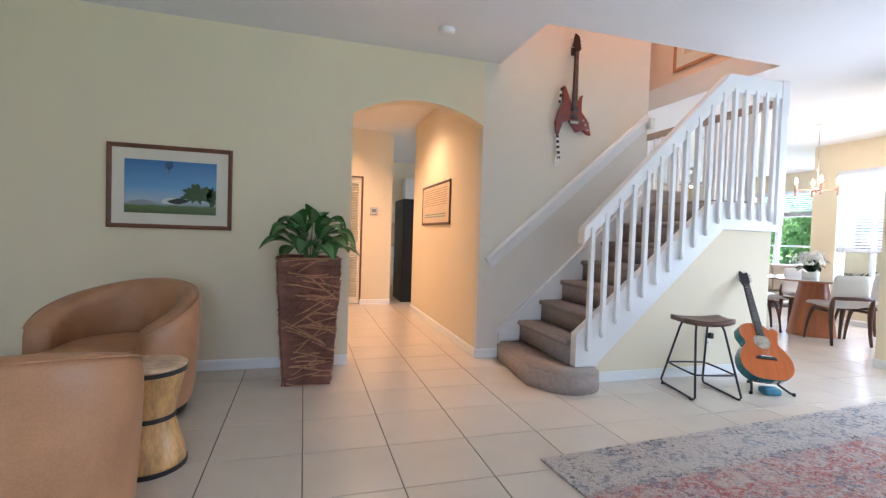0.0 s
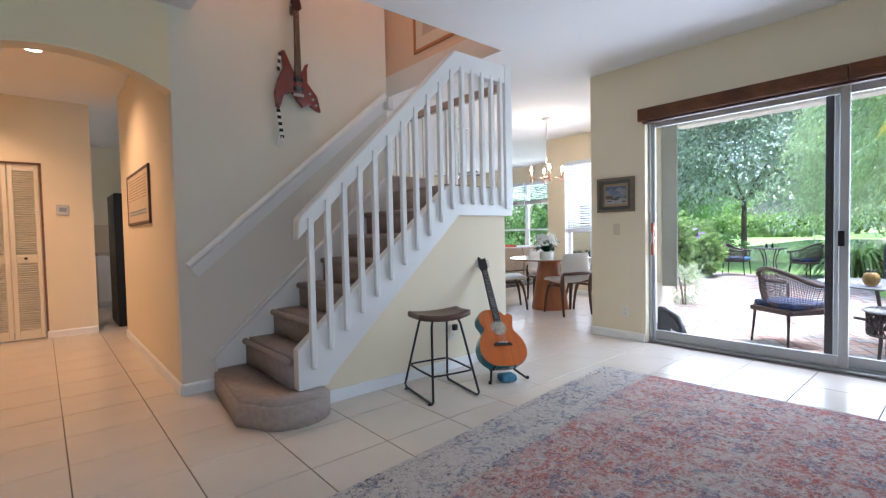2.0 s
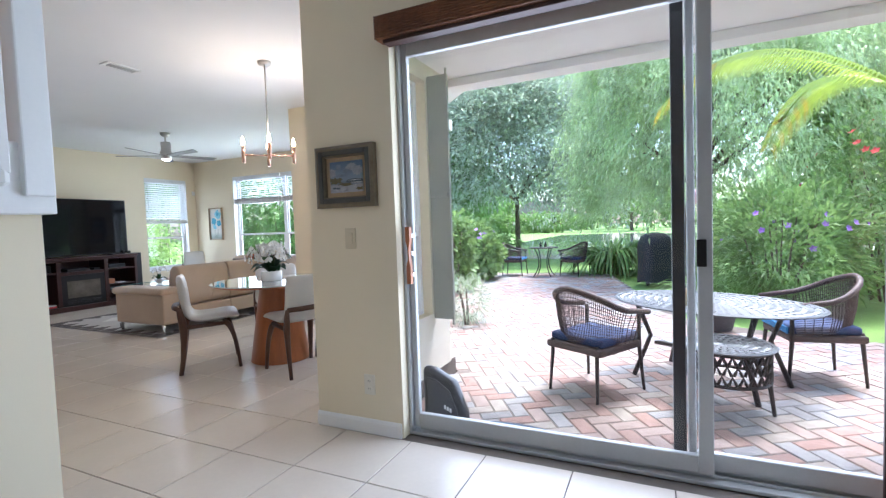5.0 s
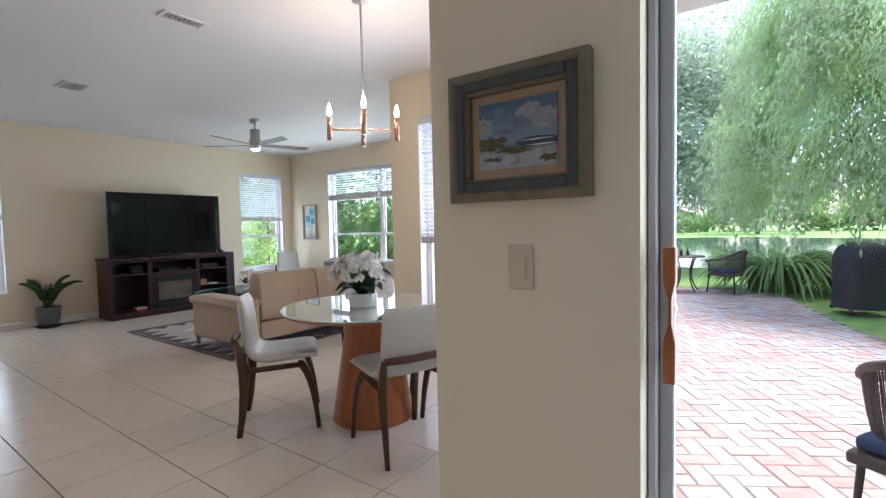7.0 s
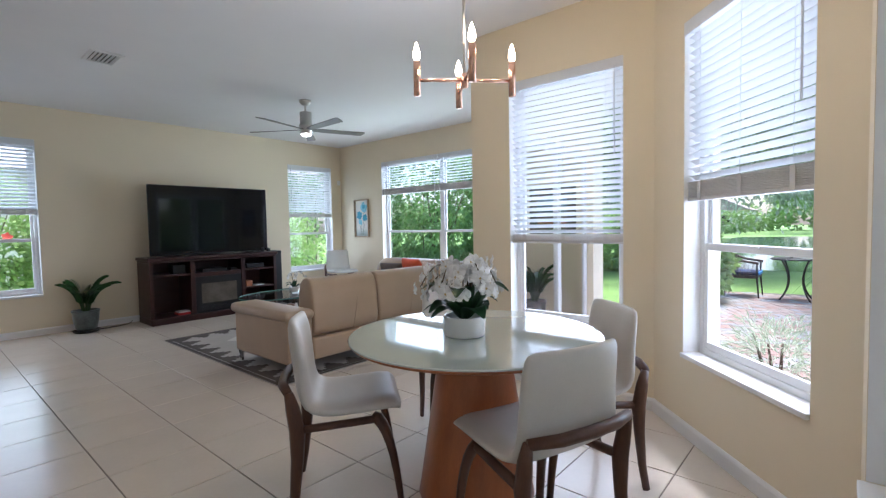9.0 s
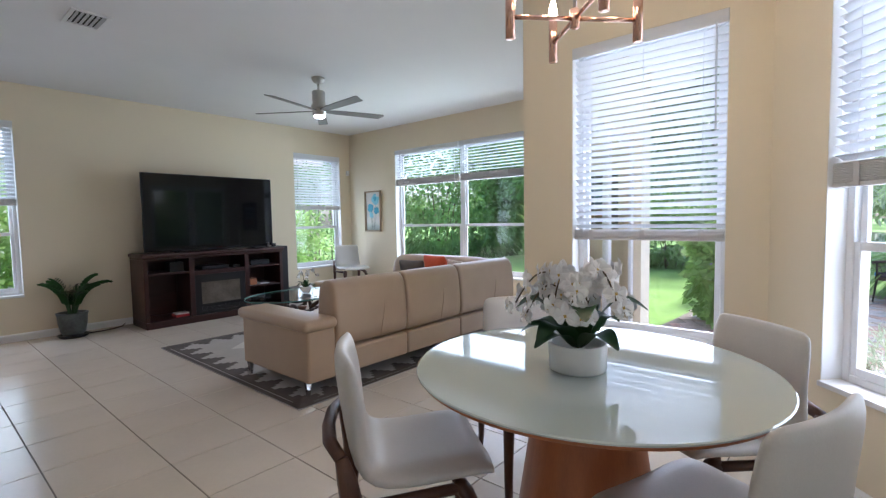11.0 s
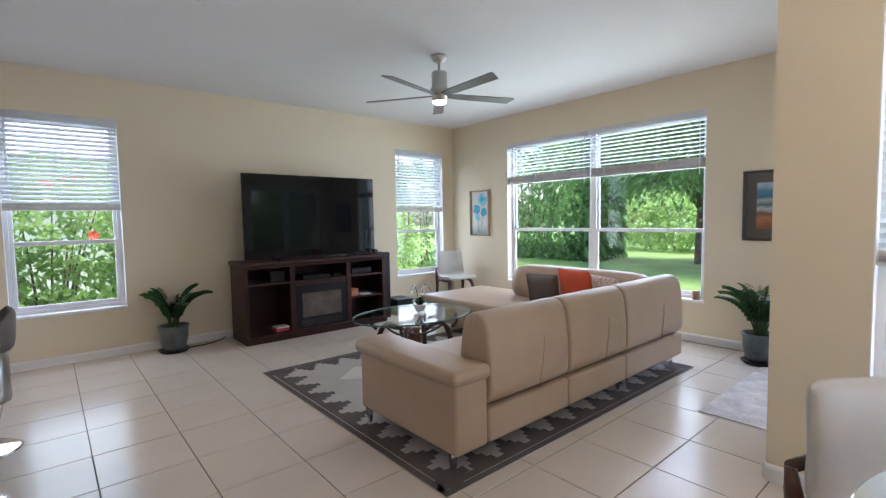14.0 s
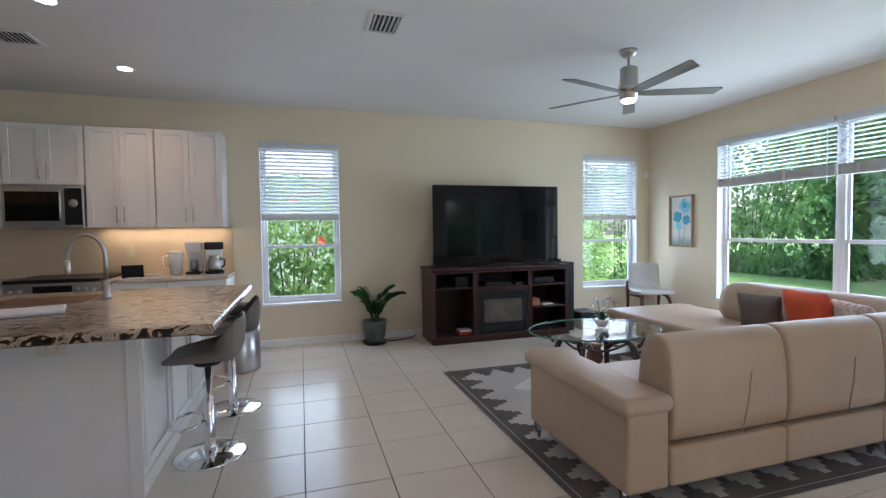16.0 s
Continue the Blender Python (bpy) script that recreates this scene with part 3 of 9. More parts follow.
def blind(m, w, top, bottom, side=1, tilt=12, pitch=0.043, stack=0.07, inset=0.045, name="window_blind"):
    """A horizontal slat blind, part drawn up: head rail, slats, cords and a bottom stack."""
    e = empty(name)
    e.matrix_basis = m @ Matrix.Diagonal((1, side, 1, 1))
    tagged(e, "white horizontal slat blind drawn part way down", "window blind", "window blinds")
    box("head_rail", (0.006, 0.012, top - 0.055), (w - 0.006, 0.075, top - 0.006), BLIND, e)
    box("valance", (0.003, -0.004, top - 0.075), (w - 0.003, 0.008, top - 0.002), BLIND, e, bevel=0.003)
    z, k = top - 0.095, 0
    while z > bottom + stack + 0.012:
        o = new("slat", slat_mesh(round(w - 0.02, 3)))
        o.parent = e
        o.matrix_basis = pose(w / 2, inset, z, tilt + random.uniform(-1.5, 1.5), random.uniform(-0.15, 0.15), 0)
        z -= pitch
    bm = bmesh.new()
    n = max(3, int((stack - 0.022) / 0.008))
    for k in range(n):
        j = random.uniform(-0.002, 0.002)
        add_box(bm, (0.01, inset - 0.025 + j, bottom + 0.022 + k * 0.008), (w - 0.01, inset + 0.025 + j, bottom + 0.0275 + k * 0.008))
    bm_ob("slat_stack", bm, BLINDRAIL, e)
    bm = bmesh.new()
    add_box(bm, (0.008, inset - 0.027, bottom), (w - 0.008, inset + 0.027, bottom + 0.02), 0.004, 2)
    for c in range(3 if w < 1 else 4):
        x = w * (0.14 + 0.72 * c / (2 if w < 1 else 3))
        add_box(bm, (x - 0.014, inset - 0.031, bottom + 0.004), (x + 0.014, inset - 0.0285, bottom + stack * 0.95))
    bm_ob("bottom_rail", bm, BLINDRAIL, e)
    bm = bmesh.new()
    for c in range(3 if w < 1 else 4):
        x = w * (0.14 + 0.72 * c / (2 if w < 1 else 3))
        for y in (inset - 0.027, inset + 0.027):
            add_tube(bm, [(x, y, top - 0.06), (x, y, bottom + stack)], 0.0012, 4)
    add_tube(bm, [(w - 0.07, -0.008, top - 0.06), (w - 0.07, -0.008, top - 0.75)], 0.0014, 4)
    add_tube(bm, [(0.06, -0.010, top - 0.06), (0.055, -0.012, top - 0.65)], 0.005, 6)
    tagged(bm_ob("cords", bm, BLIND, e), kind="stuff")
    return e


m = at_wall((BX, 3.93), (BX, 5.40), 0.20, 0.48)
window("window_bay", m, 0.90, 1.88, 0.66, side=-1)
blind(m, 0.90, 1.88, 0.62, side=-1, tilt=-30)
m = at_wall((7.26, 2.94), (BX, 3.93), du0, 0.48)
window("window_bay_angled", m, 0.90, 1.88, 0.62, side=-1)
blind(m, 0.90, 1.88, 0.88, side=-1, tilt=-30, stack=0.11)
m = at_wall((SX + 0.2, 2.94), (7.26, 2.94), 0.12, 0.48)
window("window_bay_side", m, 0.83, 1.88, 0.66, side=-1)
m = at_wall((-0.6, KY), (FX, KY), 5.93, 0.50)
window("window_breakfast", m, 0.90, 1.89, 0.67)
blind(m, 0.90, 1.89, 0.98, tilt=42)
m = at_wall((-0.6, KY), (FX, KY), 10.22, 0.49)
window("window_corner", m, 0.92, 1.90, 0.67)
blind(m, 0.92, 1.90, 0.97, tilt=42)
m = at_wall((FX, 5.40), (FX, KY), 1.20, 0.44)
window("window_family", m, 2.68, 1.96, 0.73, cols=2, side=-1)
blind(m, 1.335, 1.96, 1.38, side=-1, tilt=-6, stack=0.11)
blind(m @ Matrix.Translation((1.345, 0, 0)), 1.335, 1.96, 1.38, side=-1, tilt=-6, stack=0.11)
m = at_wall((-3.2, -4.2), (SX, -4.2), 2.1, 0.5)
window("window_front", m, 2.6, 1.9, 0.9, cols=3, side=-1)


def sliding_door():
    """Aluminium two-panel sliding glass door with a wooden pull."""
    e = empty("sliding_door", (5.90, 0.7, 0))
    tagged(e, "grey aluminium sliding glass door with wooden pull", "sliding door", kind="structure")
    O = Vector((5.90, 0.7, 0))
    def part(ob):
        ob.parent, ob.location = e, ob.location - O
        return ob
    bm = bmesh.new()
    for lo, hi in (((5.84, -0.95, 0.0), (5.965, 2.34, 0.018)), ((5.84, 2.318, 0.018), (5.965, 2.338, 2.225)), ((5.84, -0.948, 2.225), (5.965, 2.338, 2.268)), ((5.84, -0.948, 0.018), (5.965, -0.905, 2.225)),
                   ((5.885, -0.9, 0.018), (5.892, 2.29, 0.034)), ((5.925, -0.9, 0.018), (5.932, 2.29, 0.034))):
        add_box(bm, lo, hi, 0.003, 1)
    part(bm_ob("track_frame", bm, ALU))
    for y0, y1, x in ((0.80, 2.318, 5.868), (-0.905, 0.90, 5.912)):
        bm = bmesh.new()
        for lo, hi in (((x, y0, 0.036), (x + 0.034, y0 + 0.06, 2.222)), ((x, y1 - 0.034, 0.036), (x + 0.034, y1, 2.222)), ((x, y0 + 0.06, 0.036), (x + 0.034, y1 - 0.034, 0.12)), ((x, y0 + 0.06, 2.15), (x + 0.034, y1 - 0.034, 2.222))):
            add_box(bm, lo, hi, 0.004, 1)
        part(bm_ob("panel_frame", bm, ALU))
        g = part(box("pane", (x + 0.014, y0 + 0.055, 0.115), (x + 0.020, y1 - 0.03, 2.155), PANE, bevel=0))
        g.visible_shadow = False
    part(box("screen_stile", (5.945, 0.905, 0.036), (5.962, 0.96, 2.222), BLACKMETAL))
    part(box("lock", (5.85, 0.825, 0.98), (5.868, 0.865, 1.10), BLACKPLASTIC))
    handle = [(2.318, 0.88), (2.345, 0.88), (2.345, 0.98), (2.334, 1.02), (2.334, 1.08), (2.345, 1.12), (2.345, 1.20), (2.318, 1.20), (2.318, 1.12), (2.326, 1.08), (2.326, 1.02), (2.318, 0.98)]
    part(prism("pull", [(y - 0.048, z) for y, z in handle], 5.80, 5.83, mat("pull_wood", (0.36, 0.12, 0.04), 0.4, var=0.25, stretch=(6, 6, 1)), plane="yz", bevel=0.003))
    bm = bmesh.new()
    for z in (0.93, 1.05, 1.15):
        add_box(bm, (5.83, 2.276, z - 0.012), (5.868, 2.298, z + 0.012), 0.003, 1)
    part(bm_ob("pull_bracket", bm, NICKEL))
    return e


sliding_door()


def family_glass_door():
    e = empty("patio_glass_door", (9.67, 5.315, 0))
    tagged(e, "white framed sliding glass door in the family room", "sliding door", kind="structure")
    O = Vector((9.67, 5.45, 0))
    for x0, x1, y in ((8.88, 9.72, 5.42), (9.68, 10.46, 5.46)):
        bm = bmesh.new()
        for lo, hi in (((x0, y, 0.02), (x0 + 0.07, y + 0.035, 2.09)), ((x1 - 0.07, y, 0.02), (x1, y + 0.035, 2.09)), ((x0 + 0.07, y, 0.02), (x1 - 0.07, y + 0.035, 0.12)), ((x0 + 0.07, y, 2.0), (x1 - 0.07, y + 0.035, 2.09))):
            add_box(bm, lo, hi, 0.004, 1)
        p = bm_ob("panel_frame", bm, VINYL, e)
        p.location = -O
        g = box("pane", (x0 + 0.06, y + 0.014, 0.11), (x1 - 0.06, y + 0.02, 2.01), PANE, e, bevel=0)
        g.location = -O
        g.visible_shadow = False
    s = box("threshold", (8.87, 5.385, 0.0), (10.47, 5.515, 0.02), ALU, e)
    s.location = -O
    return e


family_glass_door()


# ---- woven wood panel shade over the sliding door ----
WOVEN = mat("woven_wood", (0.075, 0.027, 0.010), 0.5, var=0.4, scale=5, fine=40, bump=0.0, second=(0.15, 0.055, 0.019))
GOLDSLAT = mat("golden_wood_slat", (0.30, 0.13, 0.045), 0.45, var=0.3, scale=6, fine=40, bump=0.0)
WOVENDARK = mat("woven_wood_edge", (0.045, 0.017, 0.012), 0.55, var=0.3, scale=3, fine=30, bump=0.2, stretch=(1, 4, 1))


def woven_shade():
    e = empty("woven_shade", (5.74, 0.3, 0))
    tagged(e, "dark brown woven wood panel track shade with valance", "woven shade")
    O = Vector((5.74, 0.3, 0))
    def part(ob):
        ob.parent, ob.location = e, ob.location - O
        return ob
    # valance of thin stacked slats
    for y0, y1 in ((0.79, 2.37), (-3.4, 0.785)):
        bm = bmesh.new()
        add_box(bm, (5.685, y0, 2.195), (5.772, y1, 2.318), 0.004, 1)
        for k in range(10):
            z = 2.197 + k * 0.0122
            add_tube(bm, [(5.684, y0, z + 0.005), (5.684, y1, z + 0.005)], 0.005, 5)
        part(bm_ob("valance", bm, WOVEN))
    bm = bmesh.new()
    add_box(bm, (5.70, 0.26, 2.175), (5.765, 2.33, 2.196), 0.003, 1)
    part(bm_ob("track", bm, WOVENDARK))
    for i, (y0, y1, x) in enumerate(((-0.72, 0.268, 5.735), (-1.5, -0.55, 5.755), (-2.4, -1.4, 5.735), (-3.3, -2.3, 5.755))):
        bm = bmesh.new()
        z = 0.05
        while z < 2.185:
            r = random.uniform(0.006, 0.010)
            gold = random.random() < 0.36
            h = 0.0045 if gold else 2 * r - 0.0022
            add_box(bm, (x - 0.004 - (0.001 if gold else 0), y0 + 0.004, z), (x + 0.002, y1 - 0.004, z + h), mi=1 if gold else 0)
            z += h + 0.0022
        add_box(bm, (x + 0.0022, y0 + 0.004, 0.05), (x + 0.0045, y1 - 0.004, 2.19))
        part(bm_ob("woven_panel", bm, [WOVEN, GOLDSLAT]))
        bm = bmesh.new()
        for a, b in ((y1 - 0.022, y1), (y1 - 0.135, y1 - 0.112), (y0, y0 + 0.02)):
            add_box(bm, (x - 0.008, a, 0.045), (x + 0.004, b, 2.192))
        add_box(bm, (x - 0.009, y0, 0.03), (x + 0.005, y1, 0.055))
        part(bm_ob("panel_edge", bm, WOVENDARK))
    return e


woven_shade()


# ---- leaves ----
def leaf_mat(name, color, var=0.45, rough=0.5, tips=None):
    m = mat(name, color, rough, var=var, scale=1.2, fine=18, bump=0.0, second=tips)
    b = m.node_tree.nodes["Principled BSDF"]
    b.inputs["Subsurface Weight"].default_value = 0.0
    tr, mx = m.node_tree.nodes.new("ShaderNodeBsdfTranslucent"), m.node_tree.nodes.new("ShaderNodeMixShader")
    src = b.inputs["Base Color"].links[0].from_socket
    m.node_tree.links.new(src, tr.inputs[0])
    mx.inputs[0].default_value = 0.42
    m.node_tree.links.new(b.outputs[0], mx.inputs[1])
    m.node_tree.links.new(tr.outputs[0], mx.inputs[2])
    m.node_tree.links.new(mx.outputs[0], m.node_tree.nodes["Material Output"].inputs[0])
    return m


def leaves(name, pts, dirs, length, width, material, parent=None, rng=None, droop=0.25, spread=0.5):
    """Many small folded leaves: at each point one leaf along its direction."""
    rng = rng or np.random.default_rng(3)
    P, D = np.asarray(pts, float), np.asarray(dirs, float)
    n = len(P)
    D = D + rng.normal(0, spread, (n, 3))
    D /= np.linalg.norm(D, axis=1, keepdims=True) + 1e-9
    R = rng.normal(0, 1, (n, 3))
    S = np.cross(D, R)
    S /= np.linalg.norm(S, axis=1, keepdims=True) + 1e-9
    L = length * rng.uniform(0.6, 1.3, (n, 1))
    W = width * rng.uniform(0.7, 1.25, (n, 1))
    N = np.cross(S, D)
    mid = P + D * L * 0.5 + N * L * 0.06
    tip = P + D * L
    tip[:, 2] -= droop * L[:, 0]
    a, b = mid + S * W * 0.5, mid - S * W * 0.5
    V = np.stack([P, a, tip, b], 1).reshape(-1, 3)
    me = bpy.data.meshes.new(name)
    me.vertices.add(4 * n)
    me.vertices.foreach_set("co", V.ravel())
    me.loops.add(4 * n)
    me.loops.foreach_set("vertex_index", np.arange(4 * n, dtype=np.int32))
    me.polygons.add(n)
    me.polygons.foreach_set("loop_start", np.arange(0, 4 * n, 4, dtype=np.int32))
    me.update()
    me.validate()
    me.materials.append(material)
    ob = new(name, me)
    ob.parent = parent
    return ob

# ---- outside: ground, patio, lake ----
GZ = -0.13
GRASS = mat("lawn_grass", (0.10, 0.20, 0.035), 0.9, var=0.35, scale=0.8, fine=30, bump=0.8, second=(0.17, 0.28, 0.06))
tagged(box("ground", (-70, -90, -0.68), (160, 100, -0.18), GRASS, bevel=0), "green lawn reaching the horizon", "ground", kind="structure")
WATER = mat("lake_water", (0.05, 0.08, 0.08), 0.06, var=0.2, scale=0.5, fine=3, bump=0.15)
bm = bmesh.new()
add_prism(bm, [(20 + 1.2 * math.sin(k * 0.9), -30 + 4 * k) for k in range(11)] + [(52 + 2.5 * math.sin(k * 1.3), 10 - 4 * k) for k in range(11)], -0.18, -0.174, "xy")
tagged(bm_ob("water", bm, WATER), "calm lake behind the garden", "lake", kind="structure")

PAVERS = [mat("brick_paver_" + nm, c, 0.85, var=0.22, scale=9, fine=70, bump=0.5, second=c2, island=0.25) for nm, c, c2 in (
    ("red", (0.25, 0.145, 0.12), (0.29, 0.195, 0.165)), ("rose", (0.28, 0.21, 0.18), (0.31, 0.245, 0.215)),
    ("grey", (0.20, 0.197, 0.20), (0.26, 0.257, 0.255)), ("tan", (0.29, 0.25, 0.215), (0.33, 0.295, 0.255)))]
SAND = mat("joint_sand", (0.15, 0.125, 0.105), 0.95, var=0.3)
patio = bm_ob("pavement", (lambda b: (add_prism(b, [(5.98, -6), (5.98, 2.7), (7.4, 2.7), (8.5, 3.8), (8.5, 5.4), (11.0, 5.4), (13.6, 5.2), (15.6, 4.9), (16.0, 3.0), (15.2, 2.2), (13.0, 1.6), (11.6, 0.95), (10.3, 0.7), (9.6, -0.6), (9.4, -6)], GZ - 0.08, GZ - 0.006, "xy"), b)[1])(bmesh.new()), SAND)
tagged(patio, "weathered red and grey brick pavers in herringbone", "pavement", kind="structure")
PL, PW, PG = 0.225, 0.1125, 0.009
paver_meshes = []
for paver in PAVERS:
    bm = bmesh.new()
    add_box(bm, (-PL / 2 + PG / 2, -PW / 2 + PG / 2, -0.03), (PL / 2 - PG / 2, PW / 2 - PG / 2, 0.0))
    es = [e for e in bm.edges if all(v.co.z > -0.001 for v in e.verts)]
    bmesh.ops.bevel(bm, geom=es, offset=0.005, segments=1, affect="EDGES")
    me = bpy.data.meshes.new("brick")
    bmesh.ops.recalc_face_normals(bm, faces=bm.faces)
    bm.to_mesh(me)
    bm.free()
    me.materials.append(paver)
    paver_meshes.append(me)


def on_patio(x, y):
    if x < 6.1 or x > 15.6 or y > 5.2:
        return False
    edge = 0.75 if x < 10.3 else (0.75 + (x - 10.3) * 0.27)
    if x > 9.6 and y < edge:
        return False
    if y > 2.66 and (x < 7.45 or (x < 8.55 and y - 2.66 > (x - 7.45))):
        return False
    return y > -1.2


rot45 = Matrix.Rotation(radians(32), 3, "Z")
fields = [bmesh.new() for _ in PAVERS]
near_count = 0
rngp = random.Random(5)
for i in range(-70, 70):
    for k in range(-70, 70):
        # herringbone: pairs of bricks, one each way
        c = (i - k) % 4
        if c == 0:
            px, py, ang = i * PW + PL / 2, k * PW + PW / 2, 0
        elif c == 3:
            px, py, ang = i * PW + PW / 2, k * PW + PW, 90
            py = k * PW + PL / 2
        else:
            continue
        v = rot45 @ Vector((px, py, 0)) + Vector((9.5, 1.5, 0))
        if not on_patio(v.x, v.y):
            continue
        tone = rngp.choice((0, 0, 1, 1, 1, 2, 2, 3))
        z = GZ + rngp.uniform(-0.002, 0.002)
        pm = Matrix.Translation((v.x, v.y, z)) @ Matrix.Rotation(radians(32 + ang), 4, "Z") @ Matrix.Rotation(radians(rngp.uniform(-0.5, 0.5)), 4, "X")
        if 6.1 < v.x < 8.3 and -0.4 < v.y < 2.66 and near_count < 290:
            o = new("brick", paver_meshes[tone])
            o.matrix_basis, o.parent = pm, patio
            near_count += 1
        else:
            add_box(fields[tone], (-PL / 2 + PG / 2, -PW / 2 + PG / 2, -0.02), (PL / 2 - PG / 2, PW / 2 - PG / 2, 0.0), m=pm)
for field, paver in zip(fields, PAVERS):
    tagged(bm_ob("brick_field", field, paver, patio), "", "", kind="stuff")

# covered porch roof over the sliding door
bm = bmesh.new()
add_box(bm, (5.98, -5.0, 2.50), (7.60, 2.70, 2.70))
add_box(bm, (7.40, -5.0, 2.43), (7.60, 2.72, 2.50), 0.004, 1)
tagged(bm_ob("porch_roof", bm, mat("porch_paint", (0.78, 0.77, 0.74), 0.8, var=0.04, scale=3, fine=120, bump=0.5)), "white painted porch ceiling and beam", "porch roof", kind="structure")

# hurricane shutter panel folded out beside the bay side window
PUTTY = mat("putty_painted_metal", (0.34, 0.35, 0.30), 0.5, var=0.1, scale=5, fine=60, bump=0.05)
sh = box("storm_shutter", (6.95, 2.52, 0.44), (6.98, 2.698, 2.40), PUTTY, bevel=0.004)
box("shutter_rib", (6.937, 2.516, 0.40), (6.95, 2.532, 2.44), PUTTY, sh, bevel=0.002)
box("shutter_bar", (6.927, 2.535, 1.43), (6.95, 2.69, 1.465), PUTTY, sh, bevel=0.002)
tagged(sh, "folded pale metal storm shutter by the bay window", "storm shutter")

# neighbour's pale wall beyond the side garden
nb = empty("neighbour_house", (6, 17.5, -0.18))
tagged(nb, "pale stucco neighbouring house with a brown roof", "house")
box("wall", (-7, 0, 0), (9, 5, 2.9), STUCCO, nb, bevel=0.01)
prism("roof", [(-0.6, 2.9), (5.6, 2.9), (2.5, 4.7)], -7.6, 9.6, mat("roof_tile", (0.46, 0.42, 0.38), 0.8, var=0.3, scale=4, fine=30, bump=0.6), nb, plane="yz")

# far shore: lawn houses
for k, (x, y, w) in enumerate(((74, 17.0, 9),)):
    hs = empty("far_house", (x, y, -0.18))
    tagged(hs, "distant pale house across the lake", "house", "houses across the lake")
    box("wall", (0, -w / 2, 0), (8, w / 2, 2.8), STUCCO, hs, bevel=0.02)
    prism("roof", [(-w / 2 - 0.6, 2.8), (w / 2 + 0.6, 2.8), (w / 2 - 3, 4.6), (-w / 2 + 3, 4.6)], -0.6, 8.6, mat("far_roof", (0.33, 0.27, 0.23), 0.8), hs, plane="yz")
    for j in range(3):
        box("window", (-0.05, -w / 2 + 1.5 + j * w / 3.2, 0.9), (0.0, -w / 2 + 3.0 + j * w / 3.2, 2.1), SCREEN, hs, bevel=0)

BARK = mat("bark", (0.13, 0.095, 0.07), 0.9, var=0.4, scale=6, fine=40, bump=1.0, stretch=(3, 3, 0.7))
L_DARK = leaf_mat("leaf_dark", (0.09, 0.185, 0.055), tips=(0.21, 0.35, 0.11))
L_MID = leaf_mat("leaf_mid", (0.11, 0.20, 0.06), tips=(0.25, 0.38, 0.12))
L_PALE = leaf_mat("leaf_feathery", (0.25, 0.36, 0.15), tips=(0.50, 0.62, 0.33))
L_GREY = leaf_mat("leaf_greyish", (0.27, 0.335, 0.22), tips=(0.45, 0.53, 0.39))
L_LIME = leaf_mat("leaf_lime", (0.16, 0.26, 0.03), tips=(0.36, 0.46, 0.07))
L_BRIGHT = leaf_mat("leaf_bright", (0.20, 0.33, 0.09), tips=(0.42, 0.58, 0.21))
RED = mat("flower_red", (0.70, 0.07, 0.05), 0.6)
PURPLE = mat("flower_purple", (0.34, 0.16, 0.55), 0.6)


def tree(name, at, height, crown_r, crown_z, n_limb, n_clump, per, leaf, lm, label, seed, weep=0.0, trunk_r=0.16, lean=(0, 0), squash=0.75):
    """Tapered trunk with limbs; a crown of many leaf clumps along twigs, uneven and with gaps."""
    rng = np.random.default_rng(seed)
    e = empty(name, at)
    tagged(e, label, "tree")
    bm = bmesh.new()
    fork = Vector((lean[0] * 0.4, lean[1] * 0.4, height * 0.28))
    add_tube(bm, arc((0, 0, -0.05), (0, 0, height * 0.15), fork, 6), [trunk_r * (1.35 - 0.5 * k / 6) for k in range(7)], 9)
    tips = []
    for k in range(n_limb):
        a = 2 * math.pi * k / n_limb + rng.uniform(-0.4, 0.4)
        rr = crown_r * rng.uniform(0.45, 0.85)
        end = Vector((lean[0] + rr * math.cos(a), lean[1] + rr * math.sin(a), crown_z + rng.uniform(-0.35, 0.75) * (height - crown_z)))
        pts = arc(fork, (fork + end) / 2 + Vector((0, 0, rng.uniform(0.1, 0.6))), end, 6)
        add_tube(bm, pts, [trunk_r * 0.6 * (1 - 0.85 * j / 6) for j in range(7)], 6)
        tips.append(pts)
    bm_ob("trunk", bm, BARK, e, True)
    P, D = [], []
    for k in range(n_clump):
        # clumps lie on a lumpy shell round the limbs
        u = rng.normal(0, 1, 3)
        u /= np.linalg.norm(u)
        if u[2] < -0.55:
            u[2] *= -0.5
        r = rng.uniform(0.45, 1.0) ** 0.6
        lump = 1 + 0.22 * math.sin(3 * u[0] + seed) * math.cos(4 * u[1] - seed)
        c = np.array([lean[0] + crown_r * u[0] * r * lump, lean[1] + crown_r * u[1] * r * lump, crown_z + (height - crown_z) * u[2] * r * lump * (1 if u[2] > 0 else squash)])
        s = rng.uniform(0.16, 0.34) * crown_r / 2.2
        m = int(per * rng.uniform(0.6, 1.4))
        if weep:
            # hanging sprays
            t = rng.uniform(0, 1, m)
            d0 = np.array([u[0], u[1], 0]) * 0.5
            L = weep * rng.uniform(0.6, 1.3)
            p = c + np.outer(t, d0 * L) + np.outer(t ** 1.6, [0, 0, -L]) + rng.normal(0, s * 0.22, (m, 3))
            d = np.tile([d0[0], d0[1], -0.8], (m, 1))
        else:
            p = c + rng.normal(0, s, (m, 3)) * [1, 1, 0.7]
            d = (p - c) / (s + 1e-6) * 0.5 + u
        P.append(p)
        D.append(d)
    leaves("crown", np.concatenate(P), np.concatenate(D), leaf[0], leaf[1], lm, e, rng)
    return e


